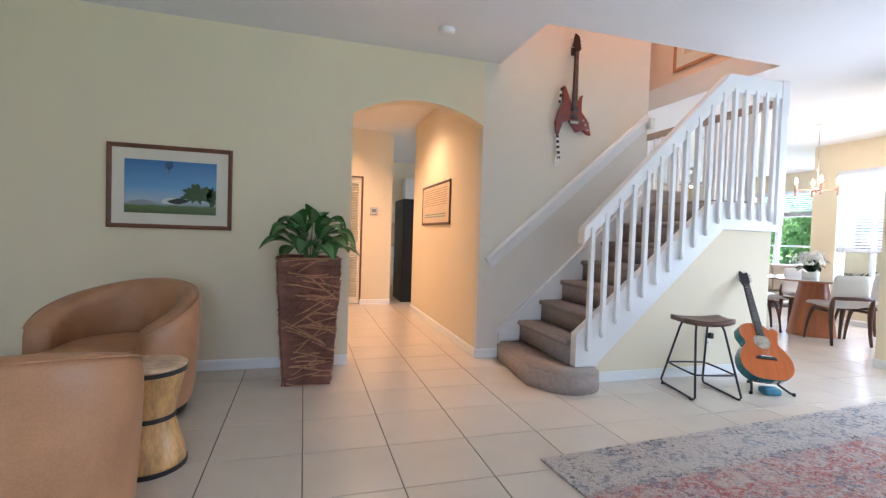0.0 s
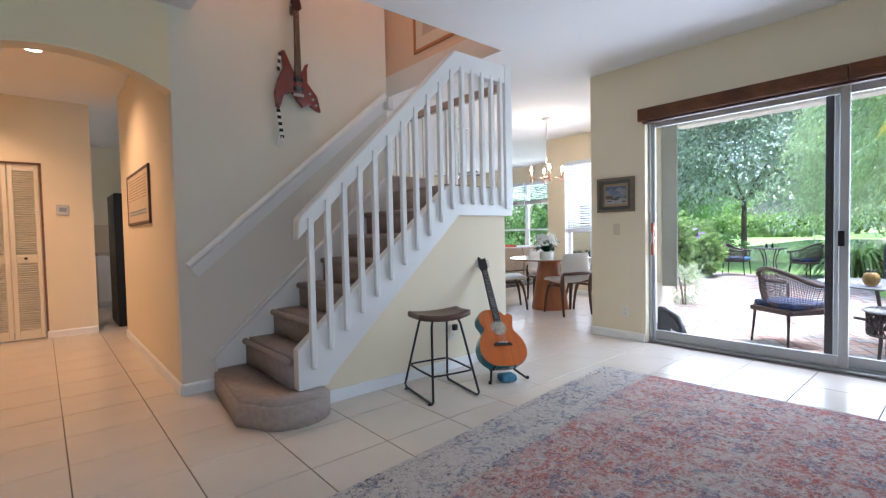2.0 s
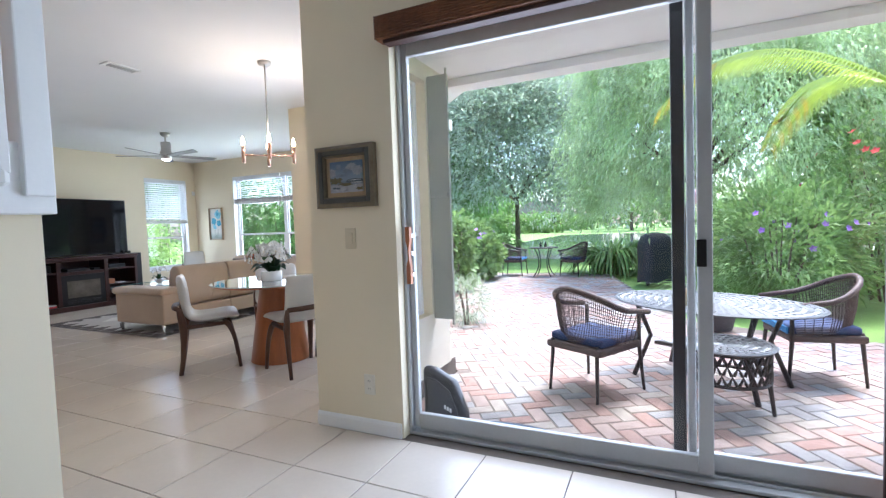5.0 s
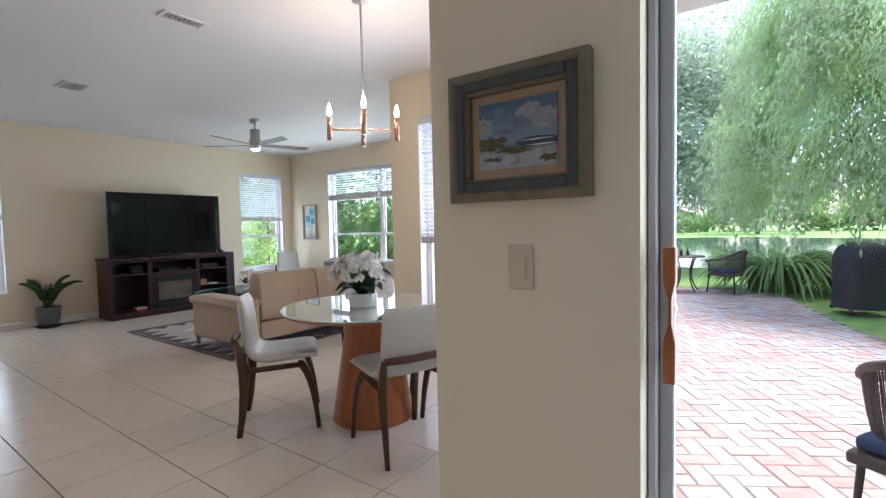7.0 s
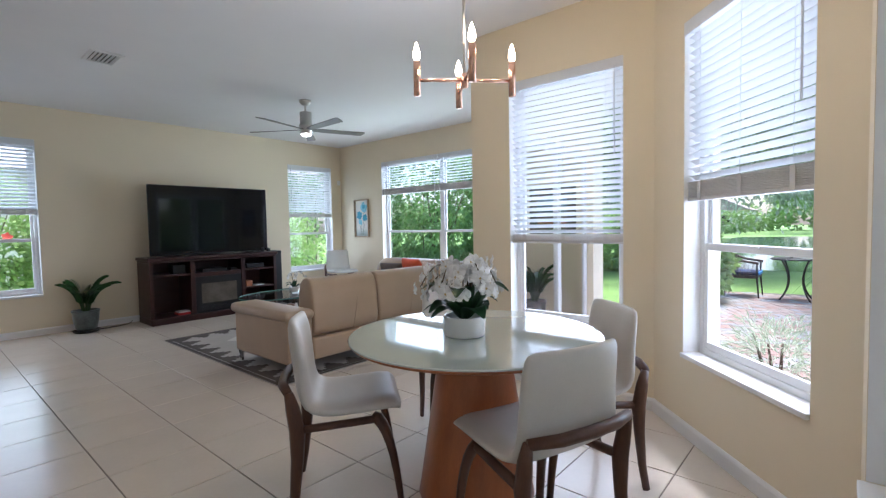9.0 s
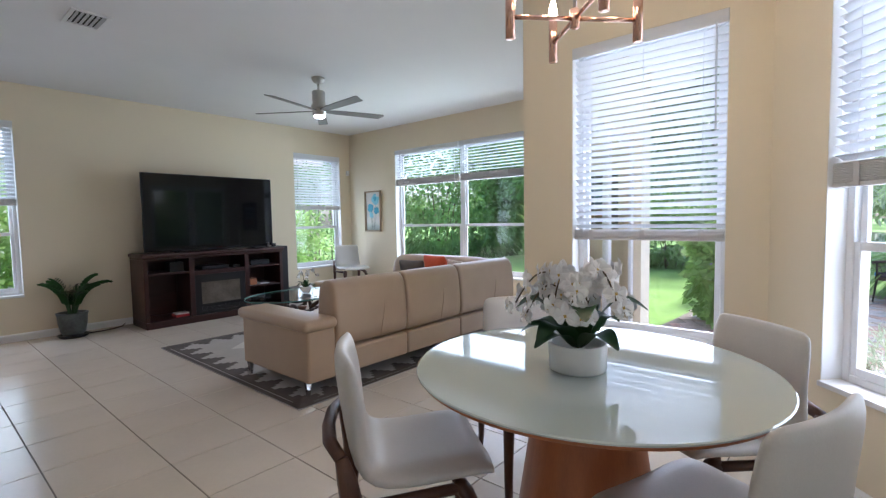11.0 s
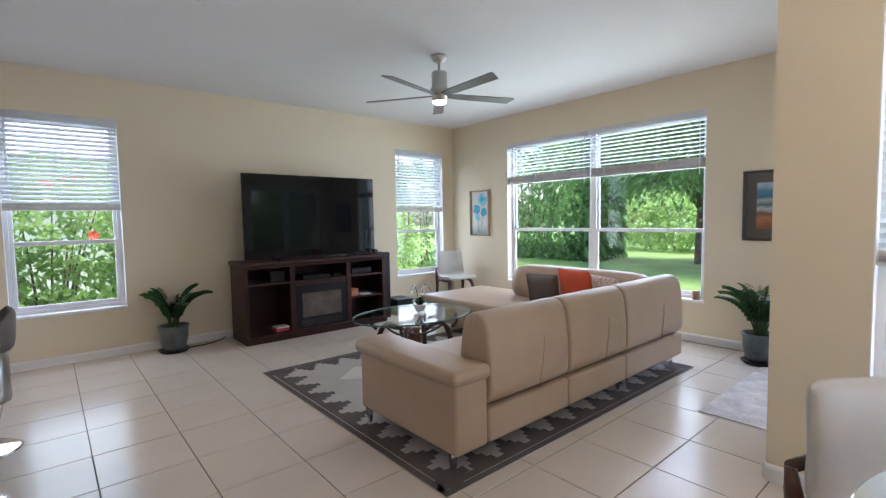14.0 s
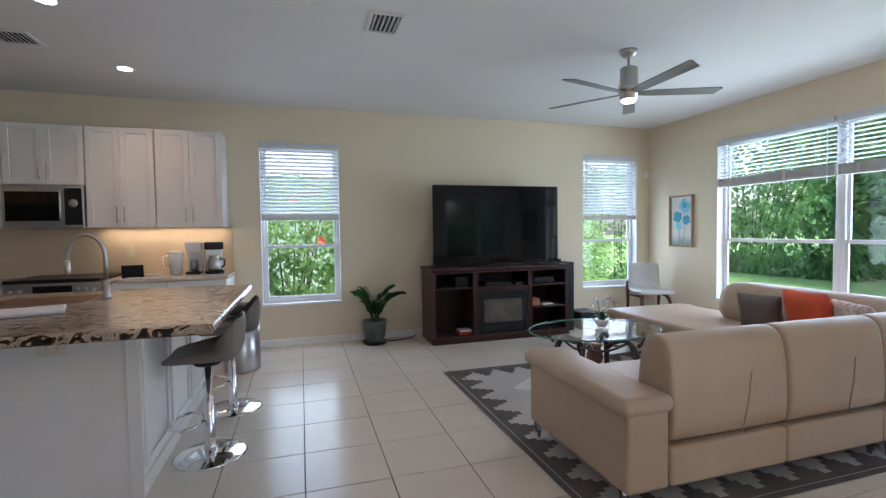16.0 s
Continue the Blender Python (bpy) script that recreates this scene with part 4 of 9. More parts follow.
def shrub(name, at, size, n, leaf, lm, label, seed, stems=9, flowers=None, nf=0, box_form=False, fl_r=0.035):
    """A bush: stems from the ground and many leaves on a lumpy form."""
    rng = np.random.default_rng(seed)
    e = empty(name, at)
    tagged(e, label, "hedge" if box_form else "shrub")
    bm = bmesh.new()
    for k in range(stems):
        x, y = rng.uniform(-0.4, 0.4, 2) * size[:2]
        add_tube(bm, arc((x * 0.3 if not box_form else x, y * 0.3, 0), (x * 0.5 if not box_form else x, y * 0.5, size[2] * 0.4), (x, y, size[2] * 0.8), 5), [0.022 - 0.003 * j for j in range(6)], 5)
    bm_ob("stems", bm, BARK, e, True)
    u = rng.normal(0, 1, (n, 3))
    u /= np.linalg.norm(u, axis=1, keepdims=True)
    if box_form:
        q = rng.uniform(-1, 1, (n, 3))
        ax = rng.integers(0, 3, n)
        for j in range(3):
            sel = ax == j
            q[sel, j] = np.sign(q[sel, j]) * rng.uniform(0.8, 1.02, sel.sum())
        lump = 1 + 0.06 * np.sin(5 * q[:, 0:1] * size[0] + seed) * np.cos(4 * q[:, 1:2] * size[1])
        p = q * lump * np.array(size) / 2 + [0, 0, size[2] / 2]
        d = q
    else:
        r = rng.uniform(0.35, 1.0, (n, 1)) ** 0.5
        lump = 1 + 0.25 * np.sin(4 * u[:, 0:1] + seed) * np.cos(5 * u[:, 1:2]) + 0.12 * np.sin(9 * u[:, 2:3] + 3 * u[:, 0:1])
        p = u * r * lump * np.array(size) / 2 + [0, 0, size[2] * 0.52]
        d = u + [0, 0, 0.3]
    p[:, 2] = np.maximum(p[:, 2], 0.03)
    leaves("foliage", p, d, leaf[0], leaf[1], lm, e, rng)
    if flowers:
        bm = bmesh.new()
        for k in range(nf):
            v = rng.normal(0, 1, 3)
            v[2] = abs(v[2]) * 0.7
            v /= np.linalg.norm(v)
            c = Vector(v * np.array(size) / 2 * 1.02) + Vector((0, 0, size[2] * 0.52))
            for j in range(5):
                a = 2 * math.pi * j / 5
                t = Vector(v)
                s1 = t.orthogonal().normalized()
                s2 = t.cross(s1)
                q = s1 * math.cos(a) + s2 * math.sin(a)
                w = s1 * math.cos(a + 0.6) + s2 * math.sin(a + 0.6)
                x = s1 * math.cos(a - 0.6) + s2 * math.sin(a - 0.6)
                bm.faces.new([bm.verts.new(c), bm.verts.new(c + w * fl_r + t * 0.01), bm.verts.new(c + q * fl_r * 1.5 + t * 0.02), bm.verts.new(c + x * fl_r + t * 0.01)])
        bm_ob("blossom", bm, flowers, e)
    return e


# garden trees: a weeping one, a denser one, and more to both sides
tree("weeping_tree", (15.9, 0.5, -0.18), 7.4, 3.4, 3.7, 11, 1700, 85, (0.11, 0.032), L_PALE, "large feathery tree with drooping light green foliage", 11, weep=0.85, trunk_r=0.10, lean=(-0.2, -0.6), squash=0.95)
tree("garden_tree", (22.0, 6.2, -0.18), 8.2, 3.8, 4.6, 6, 1000, 66, (0.17, 0.085), L_GREY, "tall tree with small grey-green leaves by the lake", 12, trunk_r=0.09, squash=1.3)
tree("garden_tree", (16.2, -5.0, -0.18), 6.5, 3.0, 3.4, 6, 420, 60, (0.17, 0.07), L_MID, "leafy green garden tree behind flower beds", 13, trunk_r=0.15)
tree("garden_tree", (21.0, 10.5, -0.18), 6.0, 3.0, 3.6, 6, 420, 60, (0.18, 0.085), L_DARK, "spreading dark green tree over the lawn", 14, trunk_r=0.12, squash=1.1)
tree("garden_tree", (33.0, 19.5, -0.18), 9.5, 5.0, 5.2, 6, 380, 55, (0.26, 0.12), L_DARK, "spreading dark green tree over the lawn", 15, trunk_r=0.2)
tree("garden_tree", (43, 25, -0.18), 9, 4.5, 4.6, 6, 300, 50, (0.38, 0.18), L_MID, "green tree at the end of the lawn", 41, trunk_r=0.2)
tree("garden_tree", (40, 17, -0.18), 7, 4, 3.6, 6, 260, 50, (0.34, 0.16), L_DARK, "green tree at the end of the lawn", 42, trunk_r=0.2)
tree("shore_tree", (60, 22, -0.18), 8, 5, 4.5, 5, 150, 45, (0.4, 0.2), L_MID, "distant green tree on the far shore", 16)
tree("shore_tree", (62, -14, -0.18), 9, 6, 5.0, 5, 150, 45, (0.4, 0.2), L_DARK, "distant green tree on the far shore", 17)
tree("shore_tree", (66, 4, -0.18), 7, 5, 4.0, 5, 150, 45, (0.4, 0.2), L_MID, "distant green tree on the far shore", 18)

# far woods beyond the lake
rw = np.random.default_rng(50)
wy = rw.uniform(-70, 80, 16000)
wtop = 4.2 + 1.6 * np.sin(wy * 0.35) + 1.2 * np.sin(wy * 0.9 + 1) + 0.6 * np.sin(wy * 2.1)
wp = np.stack([82 + rw.uniform(-4, 4, 16000), wy, wtop * rw.uniform(0.0, 1.0, 16000) ** 0.7], 1)
tagged(leaves("far_woods", wp, np.tile([-1.0, 0, 0.3], (16000, 1)), 1.1, 0.6, L_MID, None, rw), "distant green woods across the lake", "woods", kind="stuff")

# clipped hedge seen from the family room
shrub("hedge", (20.6, 17.2, -0.18), (2.2, 7.6, 5.2), 20000, (0.24, 0.14), L_DARK, "dense glossy green clipped hedge on the lawn", 21, stems=20, box_form=True)
shrub("hedge", (12.9, 15.6, -0.18), (5.0, 1.6, 3.0), 9000, (0.13, 0.075), L_DARK, "dense glossy green clipped hedge on the lawn", 22, stems=20, box_form=True)
# hibiscus outside the breakfast window and a lime plant by the corner window
shrub("hibiscus_bush", (5.6, 12.3, -0.18), (3.2, 1.3, 2.2), 7500, (0.12, 0.085), L_BRIGHT, "leafy hibiscus bush with red flowers", 23, stems=10, flowers=RED, nf=16, fl_r=0.05)
shrub("side_shrub", (10.6, 13.3, -0.18), (3.0, 1.2, 1.9), 3600, (0.12, 0.07), L_BRIGHT, "leafy green shrub by the side garden", 27)
# beds on the lake side of the patio
shrub("flower_shrub", (11.6, -0.55, -0.18), (2.6, 1.9, 1.75), 6500, (0.15, 0.035), L_MID, "leafy shrub with narrow leaves and purple flowers", 24, flowers=PURPLE, nf=34, fl_r=0.03)
shrub("flower_shrub", (12.6, -2.2, -0.18), (3.0, 2.4, 2.7), 6500, (0.14, 0.04), L_MID, "leafy shrub with red flowers", 25, flowers=RED, nf=26, fl_r=0.04)
shrub("flower_shrub", (14.2, 4.95, -0.18), (1.3, 1.0, 1.3), 2200, (0.15, 0.10), L_MID, "broad-leaved shrub with purple flowers", 26, flowers=PURPLE, nf=18, fl_r=0.045)
shrub("flower_shrub", (10.6, -3.4, -0.18), (2.6, 2.4, 2.0), 4500, (0.14, 0.045), L_DARK, "leafy green shrub beside the patio", 28)
shrub("flower_shrub", (12.1, 4.75, GZ), (1.0, 0.8, 1.5), 1500, (0.14, 0.10), L_MID, "broad-leaved climber beside the patio", 29)
shrub("lavender", (9.3, 3.35, GZ), (0.6, 0.6, 0.62), 1300, (0.12, 0.010), L_GREY, "pale grey-green lavender bush on the patio", 30, stems=3)
shrub("lake_shrub", (19.0, -3.5, -0.18), (3.0, 5.0, 1.7), 3500, (0.2, 0.06), L_MID, "low green shrubs along the lake shore", 31)
shrub("lake_shrub", (64, 16.0, -0.18), (3.0, 16.0, 2.4), 2600, (0.5, 0.3), L_MID, "green shrubs on the far lake shore", 33)
shrub("lawn_shrub", (26.5, 13.8, -0.18), (3.0, 7.0, 2.6), 5000, (0.24, 0.12), L_BRIGHT, "leafy green shrubs at the edge of the lawn", 34)
shrub("lake_shrub", (19.2, 7.2, -0.18), (2.0, 3.4, 1.3), 2500, (0.2, 0.06), L_MID, "low green shrubs along the lake shore", 32)


def strap_plant(at, r, n, lm, label, name="strap_leaf_plant", length=1.0, width=0.055, seed=4, up=0.9):
    """A rosette of long arching strap leaves."""
    rng = random.Random(seed)
    bm = bmesh.new()
    for k in range(n):
        a = rng.uniform(0, 2 * math.pi)
        o = Vector((math.cos(a), math.sin(a), 0))
        b = o * rng.uniform(0, r * 0.5)
        L = length * rng.uniform(0.6, 1.1)
        pts = arc(b, b + o * L * 0.35 + Vector((0, 0, L * up)), b + o * L * 0.95 + Vector((0, 0, L * rng.uniform(-0.1, 0.5))), 6)
        s = Vector((-o.y, o.x, 0))
        prev = None
        for j, p in enumerate(pts):
            w = width * (math.sin(math.pi * (0.12 + 0.86 * j / 6)) ** 0.7) / 2
            cur = (bm.verts.new(p - s * w), bm.verts.new(p + Vector((0, 0, -w * 0.5))), bm.verts.new(p + s * w))
            if prev:
                bm.faces.new((prev[0], prev[1], cur[1], cur[0]))
                bm.faces.new((prev[1], prev[2], cur[2], cur[1]))
            prev = cur
    ob = bm_ob(name, bm, lm)
    ob.location = at
    return tagged(ob, label, "plant")


strap_plant((16.2, 2.1, -0.18), 0.9, 260, L_DARK, "big clump of dark strap-leaved lilies", length=1.35, width=0.07, seed=4)
strap_plant((16.6, 0.9, -0.18), 0.8, 160, L_DARK, "big clump of dark strap-leaved lilies", length=1.2, width=0.07, seed=5)
strap_plant((11.2, 0.45, GZ), 0.3, 70, L_MID, "grassy clump at the edge of the patio", "grass_clump", length=0.75, width=0.025, seed=6)
strap_plant((9.95, 11.9, -0.18), 0.4, 46, L_LIME, "lime green broad-leaved garden plant", "lime_plant", length=1.15, width=0.14, seed=7)
strap_plant((19.5, 8.6, -0.18), 0.4, 40, L_LIME, "lime green broad-leaved garden plant", "lime_plant", length=0.9, width=0.12, seed=8)


def palm():
    """A slender palm with a few arching fronds of many narrow leaflets, yellowing at the tips."""
    e = empty("palm", (9.9, -1.3, -0.18))
    tagged(e, "slender palm with arching green and yellow fronds", "palm")
    tube("trunk", arc((0, 0, 0), (0.05, 0, 1.6), (0, 0, 2.62), 8), [0.10 - 0.004 * j for j in range(9)], BARK, e, 10)
    YEL = leaf_mat("leaf_yellow", (0.42, 0.36, 0.05))
    for f, (dx, dy, rise, drop) in enumerate(((-0.2, 2.3, 1.15, 0.05), (1.6, 0.9, 0.9, -0.3), (1.2, -1.4, 1.0, -0.3), (-0.3, -1.9, 1.0, -0.2))):
        spine = arc((0, 0, 2.6), (dx * 0.5, dy * 0.62, 2.6 + rise), (dx, dy, 2.6 + drop), 26)
        bm = bmesh.new()
        add_tube(bm, spine, [0.020 * (1 - 0.03 * j) for j in range(27)], 6)
        out = Vector((dx, dy, 0)).normalized()
        across = Vector((-out.y, out.x, 0))
        for j in range(3, 27):
            d = (spine[j] - spine[j - 1]).normalized()
            for s in (-1, 1):
                for q in (0, 0.33, 0.66):
                    p = spine[j - 1].lerp(spine[j], q)
                    L = 0.46 * (0.5 + 0.5 * math.sin(math.pi * j / 28))
                    tip = p + across * s * L * 0.55 + d * L * 0.5 + Vector((0, 0, -L * 0.5))
                    mid = p + across * s * L * 0.36 + d * L * 0.22 + Vector((0, 0, -L * 0.08))
                    w = d * 0.014
                    fc = bm.faces.new([bm.verts.new(p), bm.verts.new(mid + w), bm.verts.new(tip), bm.verts.new(mid - w)])
                    fc.material_index = 1 if j > 17 and (j + s) % 2 else 0
        bm_ob("frond", bm, [L_LIME, YEL], e)
    return e


palm()

# ---- patio furniture ----
WICKER = mat("brown_wicker", (0.075, 0.05, 0.042), 0.6, var=0.3, scale=20, fine=150, bump=0.6)
IRON = mat("bronze_cast_iron", (0.05, 0.045, 0.042), 0.5, 0.5, var=0.25, scale=10, fine=100, bump=0.2)
GREYIRON = mat("weathered_cast_top", (0.13, 0.145, 0.155), 0.5, 0.3, var=0.25, scale=10, fine=90, bump=0.2)
NAVY = mat("navy_cushion", (0.025, 0.05, 0.13), 0.85, var=0.15, scale=15, fine=200, bump=0.3)
SKYBLUE = mat("sky_blue_cushion", (0.08, 0.30, 0.62), 0.85, var=0.12, scale=15, fine=200, bump=0.3)


def patio_chair(at, turn):
    """A barrel-backed wicker armchair: rail, woven back, seat, cushion and legs."""
    e = empty("patio_chair", at, turn)
    tagged(e, "dark wicker patio armchair with blue seat cushion", "chair", "wicker chairs on the patio")
    n = 16
    def rail_pt(k):
        a = math.pi * (0.0 + k / n)
        t = abs(2 * k / n - 1)
        return Vector((0.29 * math.cos(a) * (1.0 if t < 0.8 else 1.02), 0.30 * math.sin(a) - 0.04 - (0.24 if t > 0.99 else 0.10 * max(0, t - 0.8) / 0.2), 0.80 - 0.20 * t ** 1.6))
    R = [rail_pt(k) for k in range(n + 1)]
    tube("rail", R, 0.021, WICKER, e, 8)
    bm = bmesh.new()
    for k in range(1, 4 * n):
        a, b = R[k // 4], R[min(k // 4 + 1, n)]
        top = a.lerp(b, (k % 4) / 4)
        bot = Vector((top.x * 0.82, top.y * 0.78, 0.38))
        add_tube(bm, [top, (top + bot) / 2 + Vector((0, 0.012, 0)), bot], 0.0035, 4)
    for j in range(1, 14):
        t = j / 14
        ring = []
        for k in range(n + 1):
            top = R[k]
            bot = Vector((top.x * 0.82, top.y * 0.78, 0.38))
            ring.append(top.lerp(bot, t))
        add_tube(bm, ring, 0.0028, 4)
    bm_ob("woven_back", bm, WICKER, e)
    box("seat", (-0.25, -0.27, 0.33), (0.25, 0.23, 0.385), WICKER, e, bevel=0.015)
    c = box("cushion", (-0.235, -0.27, 0.385), (0.235, 0.20, 0.45), NAVY, e, bevel=0.026, seg=3, smooth=True)
    box("cushion_edge", (-0.23, -0.283, 0.392), (0.23, -0.270, 0.443), SKYBLUE, e, bevel=0.005)
    for x, y, s in ((-0.235, -0.25, -1), (0.235, -0.25, 1), (-0.2, 0.21, -1), (0.2, 0.21, 1)):
        tube("leg", [(x, y, 0.60 if y < 0 else 0.40), (x, y, 0.33), (x * 1.08, y * 1.12, 0.0)], [0.014, 0.016, 0.011], IRON, e, 7)
    return e


c1 = patio_chair((7.30, 1.50, GZ), 60)
c1.matrix_basis = pose(7.30, 1.50, GZ, 0, 0, 60) @ Matrix.Scale(1.03, 4)
copy_thing(c1, pose(8.15, -0.12, GZ, 0, 0, 190))


def pierced_top(name, rx, ry, z, material, parent, rings=7, t=0.012):
    """A cast table top pierced in rings: radial bars between hoops."""
    bm = bmesh.new()
    def P(r, a, zz=z):
        return (rx * r * math.cos(a), ry * r * math.sin(a), zz)
    for j in range(rings + 1):
        r = 0.12 + 0.88 * j / rings
        add_tube(bm, [P(r, 2 * math.pi * k / 40) for k in range(41)], 0.012 if j < rings else 0.018, 5, flat=0.6)
    for j in range(rings):
        r0, r1 = 0.12 + 0.88 * j / rings, 0.12 + 0.88 * (j + 1) / rings
        m = 14 + 5 * j
        for k in range(m):
            a = 2 * math.pi * (k + 0.5 * (j % 2)) / m
            add_tube(bm, [P(r0, a), P((r0 + r1) / 2, a + 0.06 / (r1 + 0.2)), P(r1, a)], 0.014, 4, flat=0.45)
    add_lathe(bm, [(0.02, z - t), (rx * 0.13, z - t), (rx * 0.13, z + 0.006), (0.02, z + 0.006)], 16)
    return bm_ob(name, bm, material, parent)


def patio_table():
    e = empty("patio_table", (7.80, 0.66, GZ), 60)
    tagged(e, "oval grey cast metal patio table with pierced top", "table")
    pierced_top("top", 0.76, 0.51, 0.64, GREYIRON, e, 9)
    box("stretcher", (-0.45, -0.02, 0.22), (0.45, 0.02, 0.25), IRON, e)
    for x, y in ((-0.45, -0.28), (0.45, -0.28), (-0.45, 0.28), (0.45, 0.28)):
        tube("leg", [(x, y, 0.63), (x * 0.8, y * 0.8, 0.35), (x * 1.05, y * 1.05, 0.0)], [0.022, 0.018, 0.02], IRON, e, 8)
    return e


patio_table()


def drum_table():
    e = empty("drum_side_table", (7.16, 0.60, GZ))
    tagged(e, "round pierced metal drum side table on three legs", "side table")
    pierced_top("top", 0.27, 0.27, 0.46, GREYIRON, e, 4)
    bm = bmesh.new()
    for j in range(2):
        add_tube(bm, [(0.245 * math.cos(2 * math.pi * k / 32), 0.245 * math.sin(2 * math.pi * k / 32), 0.44 - 0.20 * j) for k in range(33)], 0.012, 5)
    for k in range(26):
        a = 2 * math.pi * k / 26
        for q in range(3):
            z = 0.25 + 0.065 * q
            b = a + (0.12 if q % 2 else 0)
            add_tube(bm, [(0.245 * math.cos(b - 0.09), 0.245 * math.sin(b - 0.09), z), (0.247 * math.cos(b), 0.247 * math.sin(b), z + 0.055), (0.245 * math.cos(b + 0.10), 0.245 * math.sin(b + 0.10), z)], 0.011, 4)
    bm_ob("pierced_drum", bm, IRON, e)
    for k in range(3):
        a = 2 * math.pi * k / 3 + 0.5
        tube("leg", [(0.235 * math.cos(a), 0.235 * math.sin(a), 0.44), (0.24 * math.cos(a), 0.24 * math.sin(a), 0.2), (0.265 * math.cos(a), 0.265 * math.sin(a), 0)], [0.016, 0.016, 0.012], IRON, e, 7)
    return e


drum_table()


def pineapple_jar():
    e = empty("pineapple_jar", (7.52, 0.86, GZ + 0.652))
    tagged(e, "golden ceramic pineapple ornament on the patio table", "ornament")
    lathe("body", [(0.02, 0), (0.045, 0.004), (0.066, 0.04), (0.07, 0.075), (0.058, 0.115), (0.035, 0.135), (0.02, 0.137)], mat("gold_glaze", (0.26, 0.16, 0.04), 0.35, var=0.4, scale=40, fine=60, bump=0.8), e)
    bm = bmesh.new()
    for k in range(9):
        a = 2 * math.pi * k / 9
        add_tube(bm, [(0.02 * math.cos(a), 0.02 * math.sin(a), 0.133), (0.03 * math.cos(a), 0.03 * math.sin(a), 0.15), (0.05 * math.cos(a), 0.05 * math.sin(a), 0.165)], [0.009, 0.008, 0.002], 5)
    bm_ob("crown", bm, mat("dark_glaze", (0.05, 0.07, 0.05), 0.4), e)
    return e


pineapple_jar()


def grill():
    """A barbecue under a slack black cover."""
    e = empty("covered_grill", (13.9, 1.08, GZ), 20)
    tagged(e, "barbecue grill under a black fabric cover", "grill")
    bm = bmesh.new()
    rings = []
    rng = random.Random(2)
    for z, rx, ry in ((0.06, 0.33, 0.31), (0.4, 0.31, 0.29), (0.75, 0.33, 0.30), (0.86, 0.32, 0.28), (0.97, 0.27, 0.24), (1.03, 0.16, 0.14), (1.05, 0.05, 0.05)):
        ring = []
        for k in range(28):
            a = 2 * math.pi * k / 28
            q = 1 + 0.05 * math.sin(5 * a + 3 * z) * (1.1 - z) + rng.uniform(-0.01, 0.01)
            c, s = math.cos(a), math.sin(a)
            ring.append(bm.verts.new((rx * q * math.copysign(abs(c) ** 0.6, c), ry * q * math.copysign(abs(s) ** 0.6, s), z)))
        rings.append(ring)
    for a, b in zip(rings, rings[1:]):
        for k in range(28):
            bm.faces.new((a[k], a[(k + 1) % 28], b[(k + 1) % 28], b[k]))
    bm.faces.new(rings[-1])
    bm_ob("cover", bm, mat("black_cover", (0.013, 0.015, 0.021), 0.6, var=0.3, scale=8, fine=100, bump=0.4), e, True)
    for x in (-0.26, 0.26):
        for y in (-0.24, 0.24):
            lathe("wheel", [(0.01, 0), (0.035, 0.004), (0.035, 0.056), (0.01, 0.06)], BLACKPLASTIC, e, 12, (x, y))
    return e


grill()


def bistro_set():
    t = empty("bistro_table", (15.1, 3.62, GZ))
    tagged(t, "small black wrought iron bistro table", "table")
    lathe("top", [(0.02, 0.69), (0.36, 0.69), (0.37, 0.70), (0.36, 0.712), (0.02, 0.712)], IRON, t)
    for k in range(4):
        a = math.pi / 4 + k * math.pi / 2
        tube("leg", arc((0.26 * math.cos(a), 0.26 * math.sin(a), 0.69), (0.02, 0.0, 0.3), (0.3 * math.cos(a), 0.3 * math.sin(a), 0), 7), 0.014, IRON, t, 6)
    for x, y in ((-0.05, 0.06), (0.06, -0.04)):
        b = lathe("bottle", [(0.02, 0), (0.03, 0.01), (0.032, 0.07), (0.012, 0.11), (0.012, 0.14)], BLACKPLASTIC, None, 12)
        b.location = (15.1 + x, 3.62 + y, GZ + 0.712)
        tagged(b, "small dark bottle on the bistro table", "bottle", "bottles on the bistro table")
    copy_thing(c1, pose(15.2, 4.42, GZ, 0, 0, 0))
    copy_thing(c1, pose(15.2, 2.85, GZ, 0, 0, 150))


bistro_set()

# lantern on a stake in the bed, planter and a leaning black panel by the window
st = empty("garden_lantern", (11.0, 0.55, GZ))
tagged(st, "slim garden stake with a glass globe lantern", "lantern")
tube("stake", [(0, 0, 0), (0.02, 0, 0.8), (0.03, 0.0, 1.52)], 0.011, BLACKMETAL, st, 6)
lathe("globe", [(0.01, 1.5), (0.05, 1.53), (0.07, 1.6), (0.055, 1.67), (0.03, 1.70), (0.01, 1.72)], mat("rose_glass", (0.55, 0.35, 0.33), 0.2), st, 14)
pl = lathe("planter", [(0.13, 0), (0.17, 0.02), (0.21, 0.2), (0.22, 0.21), (0.19, 0.21), (0.17, 0.17)], mat("planter_plastic", (0.05, 0.05, 0.055), 0.6), None, 24)
pl.location = (9.75, 0.42, GZ)
tagged(pl, "dark round planter at the patio edge", "planter")


